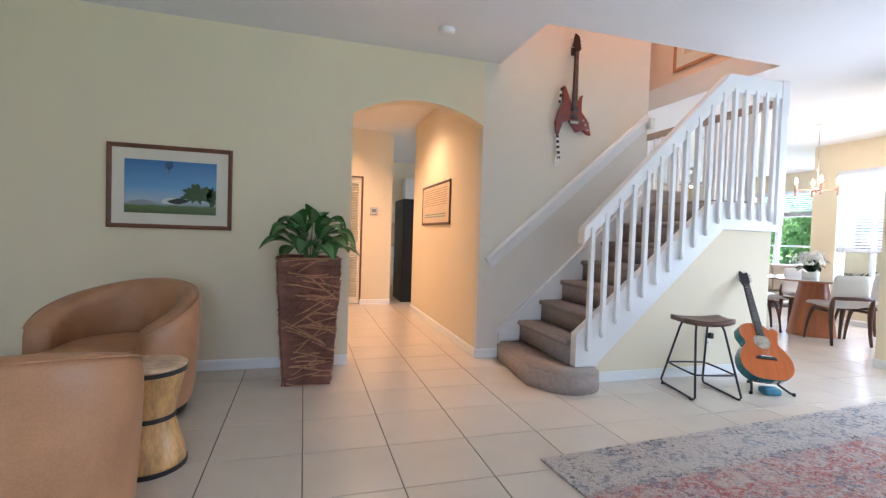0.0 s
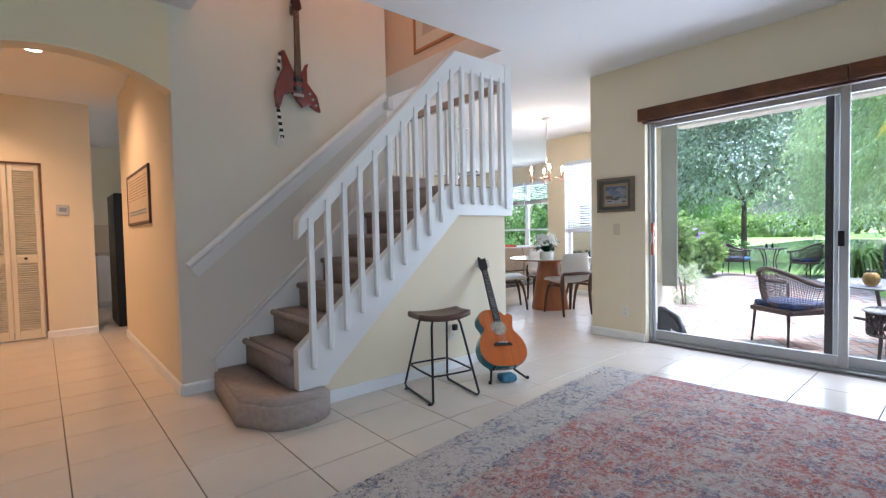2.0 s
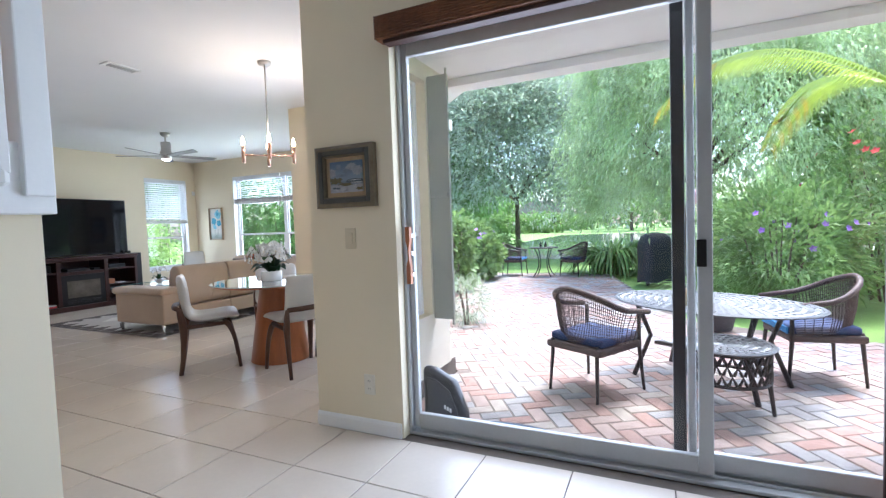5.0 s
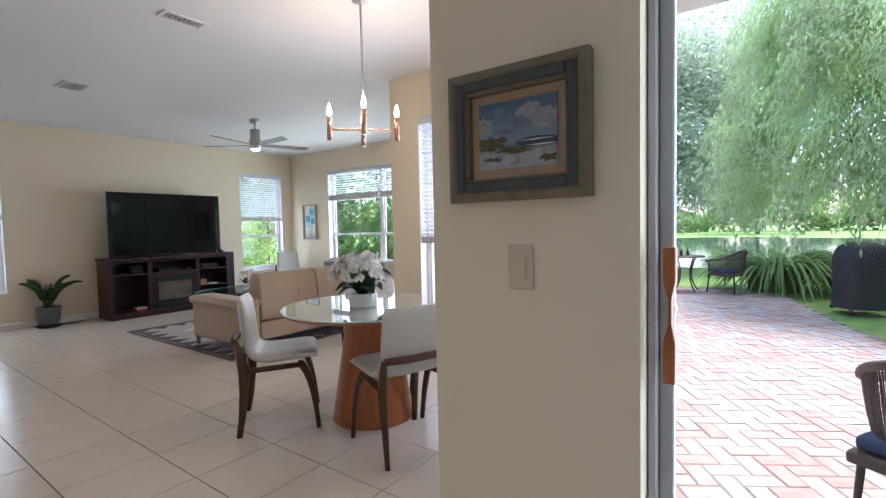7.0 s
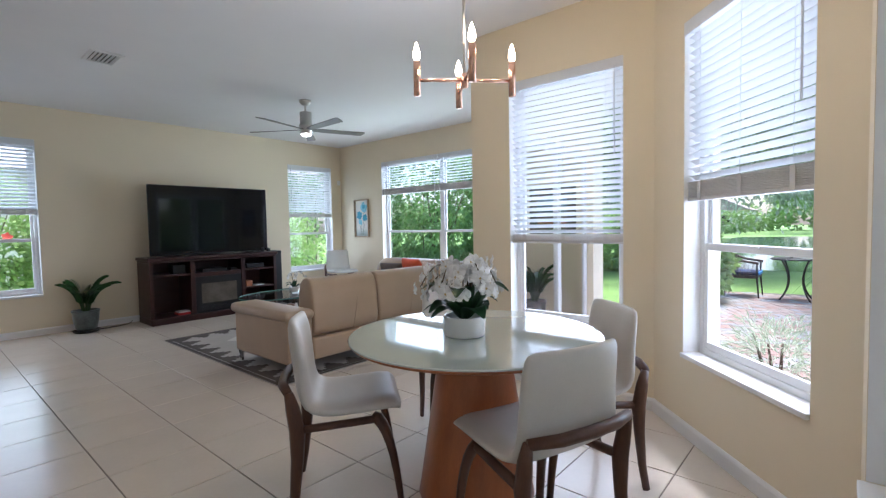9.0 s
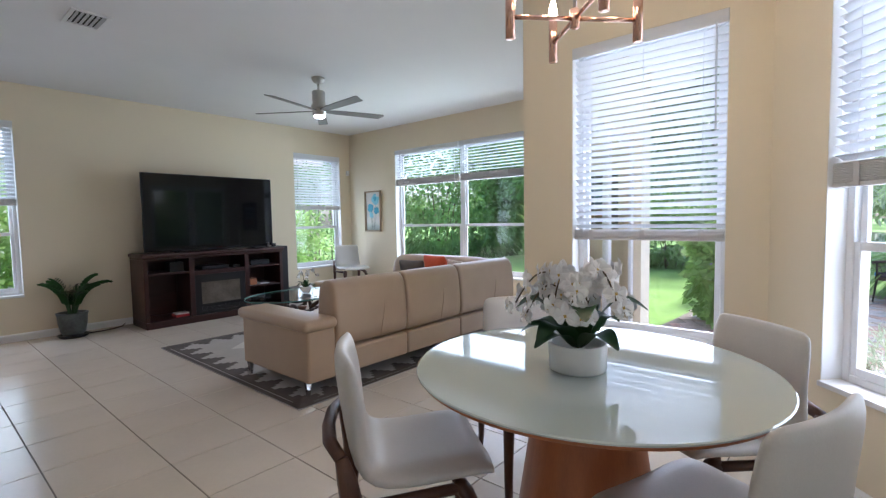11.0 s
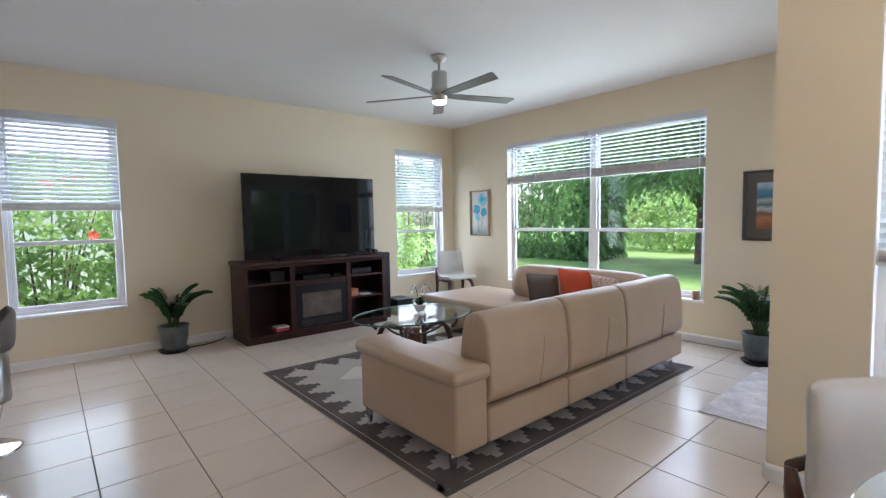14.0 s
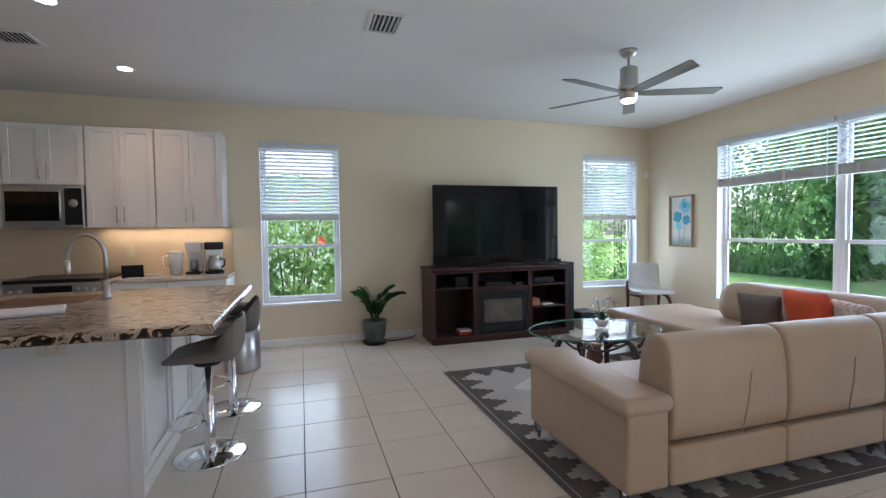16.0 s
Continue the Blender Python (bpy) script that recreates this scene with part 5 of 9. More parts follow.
def outdoor_speaker():
    e = empty("leaning_black_case", (6.13, 2.06, GZ), 88)
    tagged(e, "black rounded hard case leaning below the window", "case")
    out = [(0.0, 0), (0.3, 0), (0.3, 0.46), (0.22, 0.45), (0.08, 0.38), (0.01, 0.2)]
    prism("shell", out, 0.0, 0.08, mat("black_shell", (0.012, 0.012, 0.014), 0.35), e, bevel=0.03, seg=3, smooth=True)
    prism("panel", [(0.06, 0.06), (0.26, 0.06), (0.26, 0.40), (0.20, 0.39), (0.11, 0.33), (0.06, 0.2)], 0.076, 0.086, mat("grey_panel", (0.05, 0.05, 0.055), 0.5), e)
    bm = bmesh.new()
    for k in range(3):
        add_box(bm, (0.10 + 0.018 * k, 0.086, 0.20 + 0.008 * k), (0.112 + 0.018 * k, 0.089, 0.225 + 0.008 * k))
    bm_ob("mark", bm, CERAMIC, e)
    return e


outdoor_speaker()
mt = lathe("door_mat", [(0.05, 0), (0.38, 0), (0.39, 0.008), (0.36, 0.014), (0.05, 0.014)], mat("braided_mat", (0.07, 0.10, 0.14), 0.9, var=0.4, scale=30, fine=90, bump=0.8), None, 32, squash=0.6)
mt.matrix_basis = pose(6.225, 1.87, GZ + 0.003, 0, 0, 90)
tagged(mt, "blue grey braided oval door mat", "mat")


# ---- living room ----
def rug_material(name, base, blotch, blue, dark, scale=2.2):
    """Faded oriental rug: worn pale ground, rose field, blue and dark motifs, thinner towards the border."""
    m = bpy.data.materials.new(name)
    m.use_nodes = True
    n, l = m.node_tree.nodes, m.node_tree.links
    b = n["Principled BSDF"]
    tc = n.new("ShaderNodeTexCoord")
    def noise_at(scale, detail=4, rough=0.6, dist=0.0):
        t = n.new("ShaderNodeTexNoise")
        t.inputs["Scale"].default_value, t.inputs["Detail"].default_value = scale, detail
        t.inputs["Roughness"].default_value, t.inputs["Distortion"].default_value = rough, dist
        l.new(tc.outputs["Object"], t.inputs["Vector"])
        return t.outputs[0]
    def mixc(fac, a, bcol):
        x = n.new("ShaderNodeMix")
        x.data_type = "RGBA"
        l.new(fac, x.inputs[0])
        for s, v in ((6, a), (7, bcol)):
            if hasattr(v, "is_linked"):
                l.new(v, x.inputs[s])
            else:
                x.inputs[s].default_value = (*v, 1)
        return x.outputs[2]
    def math_(op, a, bv):
        x = n.new("ShaderNodeMath")
        x.operation = op
        x.use_clamp = True
        for i, v in ((0, a), (1, bv)):
            if isinstance(v, float):
                x.inputs[i].default_value = v
            else:
                l.new(v, x.inputs[i])
        return x.outputs[0]
    sep = n.new("ShaderNodeSeparateXYZ")
    l.new(tc.outputs["Object"], sep.inputs[0])
    def fold(src, period, shift):
        """Mirror a coordinate again and again, so that motifs come in symmetric repeats."""
        ad, pp = n.new("ShaderNodeMath"), n.new("ShaderNodeMath")
        ad.operation, pp.operation = "ADD", "PINGPONG"
        ad.inputs[1].default_value, pp.inputs[1].default_value = shift, period
        l.new(src, ad.inputs[0])
        l.new(ad.outputs[0], pp.inputs[0])
        return pp.outputs[0]
    def motif_noise(scale, px, py, z, dist, detail=2):
        cb, t = n.new("ShaderNodeCombineXYZ"), n.new("ShaderNodeTexNoise")
        l.new(fold(sep.outputs[0], px, 7.0), cb.inputs[0])
        l.new(fold(sep.outputs[1], py, 7.0), cb.inputs[1])
        cb.inputs[2].default_value = z
        t.inputs["Scale"].default_value, t.inputs["Detail"].default_value, t.inputs["Distortion"].default_value = scale, detail, dist
        l.new(cb.outputs[0], t.inputs["Vector"])
        return t.outputs[0]
    W0, K1 = (0, 0, 0), (1, 1, 1)
    ax, ay = math_("ABSOLUTE", sep.outputs[0], 0.0), math_("ABSOLUTE", sep.outputs[1], 0.0)
    fx = tree_ramp(m, math_("DIVIDE", ax, 1.58), [(0.0, K1), (0.76, K1), (0.80, W0)]).outputs[0]
    fy = tree_ramp(m, math_("DIVIDE", ay, 1.32), [(0.0, K1), (0.70, K1), (0.74, W0)]).outputs[0]
    field = math_("MULTIPLY", fx, fy)
    worn = tree_ramp(m, noise_at(1.7, 7, 0.7, 0.4), [(0.40, W0), (0.58, K1)]).outputs[0]
    worn_fine = tree_ramp(m, noise_at(34, 4, 0.7), [(0.36, W0), (0.52, K1)]).outputs[0]
    ground = tree_ramp(m, motif_noise(7.0, 0.62, 0.48, 0.3, 1.2), [(0.40, (0.55, 0.55, 0.55)), (0.50, K1), (0.60, (0.35, 0.35, 0.35))]).outputs[0]
    rose = math_("MULTIPLY", field, math_("MULTIPLY", math_("ADD", worn, 0.5), ground))
    c = mixc(math_("MULTIPLY", rose, math_("ADD", worn_fine, 0.35)), base, blotch)
    # cream vines, dark outlines and blue flowers
    vine = tree_ramp(m, motif_noise(13, 0.31, 0.29, 1.7, 1.6), [(0.45, W0), (0.475, K1), (0.515, K1), (0.54, W0)]).outputs[0]
    c = mixc(math_("MULTIPLY", vine, 0.75), c, base)
    bl_ = tree_ramp(m, motif_noise(9.5, 0.46, 0.41, 4.1, 1.0), [(0.585, W0), (0.615, K1)]).outputs[0]
    c = mixc(math_("MULTIPLY", bl_, math_("MULTIPLY", worn_fine, 0.55)), c, blue)
    line = tree_ramp(m, motif_noise(19, 0.31, 0.29, 2.6, 2.2, 3), [(0.49, W0), (0.507, K1), (0.54, K1), (0.557, W0)]).outputs[0]
    spot = tree_ramp(m, motif_noise(30, 0.155, 0.145, 5.2, 1.2), [(0.58, W0), (0.61, K1)]).outputs[0]
    wear2 = tree_ramp(m, noise_at(4, 5, 0.65), [(0.36, (0.25, 0.25, 0.25)), (0.56, K1)]).outputs[0]
    mark = math_("MULTIPLY", math_("MAXIMUM", line, spot), math_("MULTIPLY", wear2, worn_fine))
    c = mixc(math_("MULTIPLY", mark, 0.9), c, dark)
    pale = tree_ramp(m, noise_at(60, 3, 0.6), [(0.57, W0), (0.64, K1)]).outputs[0]
    c = mixc(math_("MULTIPLY", pale, 0.55), c, base)
    l.new(c, b.inputs["Base Color"])
    b.inputs["Roughness"].default_value = 0.95
    bp = n.new("ShaderNodeBump")
    bp.inputs["Strength"].default_value, bp.inputs["Distance"].default_value = 0.5, 0.003
    l.new(noise_at(240, 2), bp.inputs["Height"])
    l.new(bp.outputs[0], b.inputs["Normal"])
    return m


ORIENTAL = rug_material("faded_oriental_rug", (0.52, 0.48, 0.44), (0.45, 0.115, 0.09), (0.10, 0.17, 0.27), (0.10, 0.07, 0.095))
rg = box("area_rug", (-1.58, -1.32, 0), (1.58, 1.32, 0.010), ORIENTAL, bevel=0.003)
rg.matrix_basis = pose(3.23, 0.75, 0.001, 0, 0, 4.5)
tagged(rg, "faded rose, cream and blue oriental area rug", "rug")


def tub_chair(at, turn, name="tub_chair"):
    """A barrel swivel armchair: one curved upholstered shell from arm to arm, a cushion and a base."""
    e = empty(name, at, turn)
    tagged(e, "tan leather barrel armchair with a loose seat cushion", "armchair", "tan leather armchairs")
    bm = bmesh.new()
    n, rows = 30, []
    for k in range(n + 1):
        a = math.radians(-38 + 256 * k / n)
        t = abs(2 * k / n - 1)
        top = 0.76 - 0.22 * t ** 1.7
        ro, ri = 0.41, 0.30
        c, s = math.cos(a), math.sin(a)
        fl = 0.02
        prof = [(ro - 0.03, 0.05), (ro - 0.005, 0.10), (ro + fl * 0.6, top * 0.6), (ro + fl, top - 0.05), (ro, top - 0.012), ((ro + ri) / 2 + 0.01, top), (ri + 0.01, top - 0.02), (ri - 0.01, top - 0.08), (ri - 0.005, 0.42), (ri, 0.20)]
        puck = 0.006 * math.sin(k * 2.4) if 10 < k < 20 else 0
        rows.append([bm.verts.new(((r + (puck if 5 <= j <= 8 else 0)) * c, (r + (puck if 5 <= j <= 8 else 0)) * s, z)) for j, (r, z) in enumerate(prof)])
    for a, b in zip(rows, rows[1:]):
        for j in range(len(a) - 1):
            bm.faces.new((a[j], a[j + 1], b[j + 1], b[j]))
    bm.faces.new(rows[0])
    bm.faces.new(rows[-1][::-1])
    soft(bm_ob("shell", bm, TANLEATHER, e, True))
    bm = bmesh.new()
    add_lathe(bm, [(0.05, 0.20), (0.27, 0.20), (0.305, 0.24), (0.31, 0.34), (0.29, 0.40), (0.22, 0.425), (0.05, 0.43)], 28)
    add_box(bm, (-0.26, -0.34, 0.20), (0.26, -0.05, 0.41), 0.05, 4)
    bm_ob("seat_cushion", bm, TANLEATHER, e, True)
    prism("front_panel", [(-0.27, 0.05), (0.27, 0.05), (0.27, 0.22), (-0.27, 0.22)], -0.30, -0.24, TANLEATHER, e, bevel=0.012)
    lathe("base", [(0.05, 0.0), (0.36, 0.0), (0.37, 0.05), (0.05, 0.06)], BLACKPLASTIC, e, 30)
    bm = bmesh.new()
    add_tube(bm, [Vector((0.415 * math.cos(math.radians(-36 + 252 * k / 30)), 0.415 * math.sin(math.radians(-36 + 252 * k / 30)), 0.745 - 0.22 * abs(2 * k / 30 - 1) ** 1.7)) for k in range(31)], 0.004, 5)
    bm_ob("piping", bm, TANLEATHER, e)
    return e


tc1 = tub_chair((-0.745, 3.09, 0), -20)
tc1.matrix_basis = pose(-0.745, 3.09, 0, 0, 0, -20) @ Matrix.Scale(1.06, 4)
copy_thing(tc1, pose(-0.66, 1.66, 0, 0, 0, 200))


def log_stool():
    e = empty("drum_table", (-0.365, 2.33, 0))
    tagged(e, "hourglass wooden drum table with dark iron bands", "side table")
    LOG = mat("mango_wood", (0.40, 0.20, 0.06), 0.4, var=0.55, scale=7, fine=40, bump=0.2, stretch=(3, 3, 0.5), second=(0.55, 0.32, 0.12), coat=0.3)
    lathe("body", [(0.02, 0.012), (0.168, 0.012), (0.166, 0.05), (0.14, 0.14), (0.115, 0.235), (0.118, 0.27), (0.14, 0.38), (0.162, 0.47), (0.163, 0.484), (0.02, 0.484)], LOG, e, 36)
    bm = bmesh.new()
    for r, z0, z1 in ((0.172, 0, 0.022), (0.120, 0.236, 0.258), (0.167, 0.462, 0.482)):
        add_lathe(bm, [(r - 0.012, z0), (r, z0), (r, z1), (r - 0.012, z1)], 36)
    bm_ob("iron_band", bm, BLACKMETAL, e)
    lathe("top", [(0.02, 0.484), (0.165, 0.484), (0.168, 0.492), (0.162, 0.5), (0.02, 0.5)], mat("marquetry_top", (0.40, 0.22, 0.12), 0.35, var=0.5, scale=9, fine=30, bump=0.1, second=(0.62, 0.45, 0.30)), e, 36)
    return e


log_stool()


def twig_planter():
    """A tall tapering planter wound with twigs, holding a broad-leaved plant."""
    e = empty("twig_planter", (0.385, 3.56, 0))
    tagged(e, "tall square planter woven from dark red-brown twigs", "planter")
    # red-brown twig colour, deepened to hold the shade between twigs
    TW = mat("twig_shade_dark", (0.065, 0.022, 0.015), 0.7, var=0.5, scale=8, fine=40, bump=0.5, second=(0.17, 0.07, 0.045))
    TWL = mat("twig_pale", (0.36, 0.18, 0.09), 0.7, var=0.4, scale=8, fine=40, bump=0.4)
    bm = bmesh.new()
    hb, ht, H1 = 0.165, 0.225, 0.96
    vs = [bm.verts.new((sx * h, sy * h, z)) for h, z in ((hb, 0.0), (ht, H1)) for sx, sy in ((-1, -1), (1, -1), (1, 1), (-1, 1))]
    for q in ((0, 1, 5, 4), (1, 2, 6, 5), (2, 3, 7, 6), (3, 0, 4, 7), (3, 2, 1, 0)):
        bm.faces.new([vs[i] for i in q])
    ins = [bm.verts.new((sx * (ht - 0.03), sy * (ht - 0.03), H1)) for sx, sy in ((-1, -1), (1, -1), (1, 1), (-1, 1))]
    low = [bm.verts.new((sx * (ht - 0.04), sy * (ht - 0.04), H1 - 0.08)) for sx, sy in ((-1, -1), (1, -1), (1, 1), (-1, 1))]
    for i in range(4):
        j = (i + 1) % 4
        bm.faces.new((vs[4 + i], vs[4 + j], ins[j], ins[i]))
        bm.faces.new((ins[i], ins[j], low[j], low[i]))
    bm_ob("core", bm, TW, e)
    rng = random.Random(8)
    for mat_, cnt, r in ((TW, 330, 0.0055), (TWL, 230, 0.0052)):
        bm = bmesh.new()
        for k in range(cnt):
            face = rng.randrange(4)
            z = rng.uniform(0.01, H1 - 0.01)
            slope = rng.uniform(-0.22, 0.22) if rng.random() < (0.8 if mat_ is TW else 0.45) else rng.uniform(-0.9, 0.9)
            pts = []
            L = rng.uniform(0.6, 1.1)
            u0 = rng.uniform(-1, 1 - L) if L < 2 else -1
            for j in range(5):
                u = max(-1.02, min(1.02, u0 + 2 * L * j / 4 * 0.75))
                zz = z + slope * (u - u0) * 0.2 + rng.uniform(-0.006, 0.006)
                zz = min(max(zz, 0.006), H1)
                h = hb + (ht - hb) * zz / H1
                d = h + (0.003 if mat_ is TW else 0.009) + rng.uniform(0, 0.009)
                p = Vector((u * h, -d, zz))
                pts.append(Matrix.Rotation(face * math.pi / 2, 3, "Z") @ p)
            add_tube(bm, pts, r * rng.uniform(0.7, 1.3), 4)
        bm_ob("twigs", bm, mat_, e)
    box("soil", (-0.19, -0.19, 0.87), (0.19, 0.19, 0.90), mat("soil", (0.03, 0.022, 0.016), 0.95, bump=0.8), e)
    return e


def broad_plant(at, n, length, width, lm, label, seed, name="potted_plant", height=0.25, spread=0.12, edge=None):
    """Broad pointed leaves with a fold along the midrib, on thin stalks."""
    rng = random.Random(seed)
    e = empty(name, at)
    tagged(e, label, "plant")
    stalk = bmesh.new()
    bm = bmesh.new()
    for k in range(n):
        a = 2 * math.pi * k * 0.382 + rng.uniform(-0.3, 0.3)
        o = Vector((math.cos(a), math.sin(a), 0))
        t = k / n
        b = o * rng.uniform(0.01, 0.06)
        top = b + o * spread * (1.1 - 0.7 * t) + Vector((0, 0, height * (0.35 + 0.75 * t)))
        add_tube(stalk, arc(b, b + Vector((0, 0, height * 0.4)), top, 4), 0.005, 5)
        L = length * rng.uniform(0.75, 1.15)
        rise = 0.35 * t + rng.uniform(-0.4, 0.25)
        pts = arc(top, top + o * L * 0.5 + Vector((0, 0, L * (0.3 + rise * 0.5))), top + o * L * (0.95 - 0.3 * t) + Vector((0, 0, L * (rise - 0.15))), 7)
        s = Vector((-o.y, o.x, 0))
        s = (s + Vector((0, 0, rng.uniform(-0.35, 0.35)))).normalized()
        prev = None
        for j, p in enumerate(pts):
            w = width * math.sin(math.pi * min(0.98, 0.06 + 0.93 * j / 7)) ** 0.8 / 2
            up = Vector((0, 0, w * 0.35))
            cur = [bm.verts.new(p - s * w + up), bm.verts.new(p - s * w * 0.45 + up * 0.55), bm.verts.new(p), bm.verts.new(p + s * w * 0.45 + up * 0.55), bm.verts.new(p + s * w + up)]
            if prev:
                for q in range(4):
                    f = bm.faces.new((prev[q], prev[q + 1], cur[q + 1], cur[q]))
                    f.material_index = 1 if q in (1, 2) and edge else 0
            prev = cur
    bm_ob("stalks", stalk, edge or lm, e, True)
    bm_ob("leaves", bm, [lm, edge or lm], e, True)
    return e


twig_planter()
AGL_D = leaf_mat("aglaonema_dark", (0.05, 0.15, 0.04), var=0.3, rough=0.35)
AGL_L = leaf_mat("aglaonema_pale", (0.16, 0.30, 0.13), var=0.3, rough=0.35)
broad_plant((0.385, 3.56, 0.90), 24, 0.27, 0.19, AGL_D, "leafy green and silver patterned house plant in the planter", 3, "house_plant", 0.30, 0.11, edge=AGL_L)


# ---- pictures ----
def picture(name, label, m, w, h, frame_w, frame_d, frame_mat, mat_w, mat_mat, art, parts=()):
    """A framed picture hung flat: frame of four mitred sticks, mount, image. Local x along, z up, y out of the wall (negative is the room)."""
    e = empty(name)
    e.matrix_basis = m
    tagged(e, label, "picture")
    bm = bmesh.new()
    o, i = (w / 2, h / 2), (w / 2 - frame_w, h / 2 - frame_w)
    def ring(hw, hh, y):
        return [bm.verts.new((sx * hw, y, sz * hh)) for sx, sz in ((-1, -1), (1, -1), (1, 1), (-1, 1))]
    R = [ring(*o, -0.001), ring(*o, -frame_d * 0.8), ring(o[0] - frame_w * 0.3, o[1] - frame_w * 0.3, -frame_d), ring(o[0] - frame_w * 0.7, o[1] - frame_w * 0.7, -frame_d * 0.72), ring(*i, -frame_d * 0.6), ring(*i, -0.004)]
    for a, b in zip(R, R[1:]):
        for k in range(4):
            bm.faces.new((a[k], a[(k + 1) % 4], b[(k + 1) % 4], b[k]))
    bm_ob("frame", bm, frame_mat, e)
    if mat_w:
        box("mount", (-i[0] + .001, -0.010, -i[1] + .001), (i[0] - .001, -0.003, i[1] - .001), mat_mat, e, bevel=0)
    iw, ih = i[0] - mat_w, i[1] - mat_w
    box("image", (-iw, -0.0135, -ih), (iw, -0.0105 if mat_w else -0.004, ih), art, e, bevel=0)
    for nm, fn, mm, z in parts:
        bm = bmesh.new()
        fn(bm, iw, ih)
        bmesh.ops.translate(bm, verts=bm.verts, vec=(0, -0.0135 - z, 0))
        bm_ob(nm, bm, mm, e)
    return e


def vertical_art(name, stops, half, noise_amt=0.25, scale=6.0):
    """Colours stacked up the picture, their edges broken by noise."""
    m = bpy.data.materials.new(name)
    m.use_nodes = True
    n, l = m.node_tree.nodes, m.node_tree.links
    tc = n.new("ShaderNodeTexCoord")
    sep = n.new("ShaderNodeSeparateXYZ")
    l.new(tc.outputs["Object"], sep.inputs[0])
    mr = n.new("ShaderNodeMapRange")
    mr.inputs[1].default_value, mr.inputs[2].default_value = -half, half
    l.new(sep.outputs[2], mr.inputs[0])
    nz = n.new("ShaderNodeTexNoise")
    nz.inputs["Scale"].default_value, nz.inputs["Detail"].default_value = scale, 6
    l.new(tc.outputs["Object"], nz.inputs["Vector"])
    ma = n.new("ShaderNodeMath")
    ma.operation = "MULTIPLY_ADD"
    ma.inputs[1].default_value = noise_amt
    l.new(nz.outputs[0], ma.inputs[0])
    l.new(mr.outputs[0], ma.inputs[2])
    sb = n.new("ShaderNodeMath")
    sb.operation = "SUBTRACT"
    sb.inputs[1].default_value = noise_amt / 2
    l.new(ma.outputs[0], sb.inputs[0])
    r = tree_ramp(m, sb.outputs[0], stops)
    b = n["Principled BSDF"]
    l.new(r.outputs[0], b.inputs["Base Color"])
    b.inputs["Roughness"].default_value = 0.35
    return m


def blob(cx, cz, rx, rz, seed=1, n=26, rough=0.25):
    """A flat uneven patch as a picture detail, in shares of the half width and height."""
    rng = random.Random(seed)
    def f(bm, iw, ih):
        vs = []
        for k in range(n):
            a = 2 * math.pi * k / n
            q = 1 + rng.uniform(-rough, rough)
            vs.append(bm.verts.new((max(-iw, min(iw, (cx + rx * q * math.cos(a)) * iw)), 0, max(-ih, min(ih, (cz + rz * q * math.sin(a)) * ih)))))
        bm.faces.new(vs)
    return f


def bars(rows, x0=-0.9, x1=0.9, h=0.02):
    def f(bm, iw, ih):
        for z in rows:
            add_box(bm, (x0 * iw, -0.0005, z * ih - h * ih), (x1 * iw, 0.0005, z * ih + h * ih))
    return f


BROWNFRAME = mat("brown_frame_wood", (0.16, 0.065, 0.035), 0.4, var=0.3, stretch=(3, 3, 3))
MOUNT = mat("mount_board", (0.70, 0.65, 0.56), 0.8, var=0.03)
facing_y = lambda x, y, z: pose(x, y, z)
facing_x = lambda x, y, z: pose(x, y, z, 0, 0, -90)
GREEN_INK, WHITE_INK, GREY_INK, DARK_INK = (mat("ink_green", (0.05, 0.09, 0.04), 0.6, var=0.4), mat("ink_white", (0.62, 0.62, 0.60), 0.6, var=0.1), mat("ink_grey", (0.26, 0.27, 0.30), 0.6, var=0.2), mat("ink_dark", (0.03, 0.03, 0.035), 0.6))


def windmill(bm, iw, ih):
    add_prism(bm, [(-0.06 * iw, 0.55 * ih), (-0.052 * iw, 0.55 * ih), (-0.04 * iw, 0.8 * ih), (-0.056 * iw, 0.8 * ih)], -0.0005, 0.0005)
    for k in range(10):
        a = 2 * math.pi * k / 10
        c, s = math.cos(a), math.sin(a)
        x, z = -0.05 * iw, 0.83 * ih
        add_prism(bm, [(x + 0.004 * c, z + 0.004 * s), (x + 0.03 * c - 0.006 * s, z + 0.03 * s + 0.006 * c), (x + 0.03 * c + 0.004 * s, z + 0.03 * s - 0.004 * c)], -0.0005, 0.0005)


picture("framed_farm_picture", "framed print of a farm and windmill under blue sky", facing_y(-0.665, WY, 1.463), 0.875, 0.645, 0.032, 0.026, BROWNFRAME, 0.085, MOUNT,
        vertical_art("farm_sky", [(0.0, (0.06, 0.10, 0.03)), (0.13, (0.10, 0.16, 0.05)), (0.17, (0.30, 0.36, 0.42)), (0.24, (0.36, 0.46, 0.56)), (0.5, (0.14, 0.32, 0.58)), (1.0, (0.05, 0.17, 0.42))], 0.20, 0.05, 9),
        parts=[("trees", blob(0.55, -0.22, 0.32, 0.34, 5, 34, 0.3), GREEN_INK, 0.001), ("trees", blob(0.9, -0.3, 0.12, 0.36, 9), GREEN_INK, 0.001), ("barn", blob(-0.02, -0.52, 0.24, 0.13, 6, 8), WHITE_INK, 0.0015), ("barn", blob(-0.62, -0.60, 0.30, 0.10, 7, 8), GREY_INK, 0.0015), ("barn_roof", blob(0.16, -0.52, 0.22, 0.10, 17, 8), DARK_INK, 0.0018), ("windmill", windmill, DARK_INK, 0.001)])

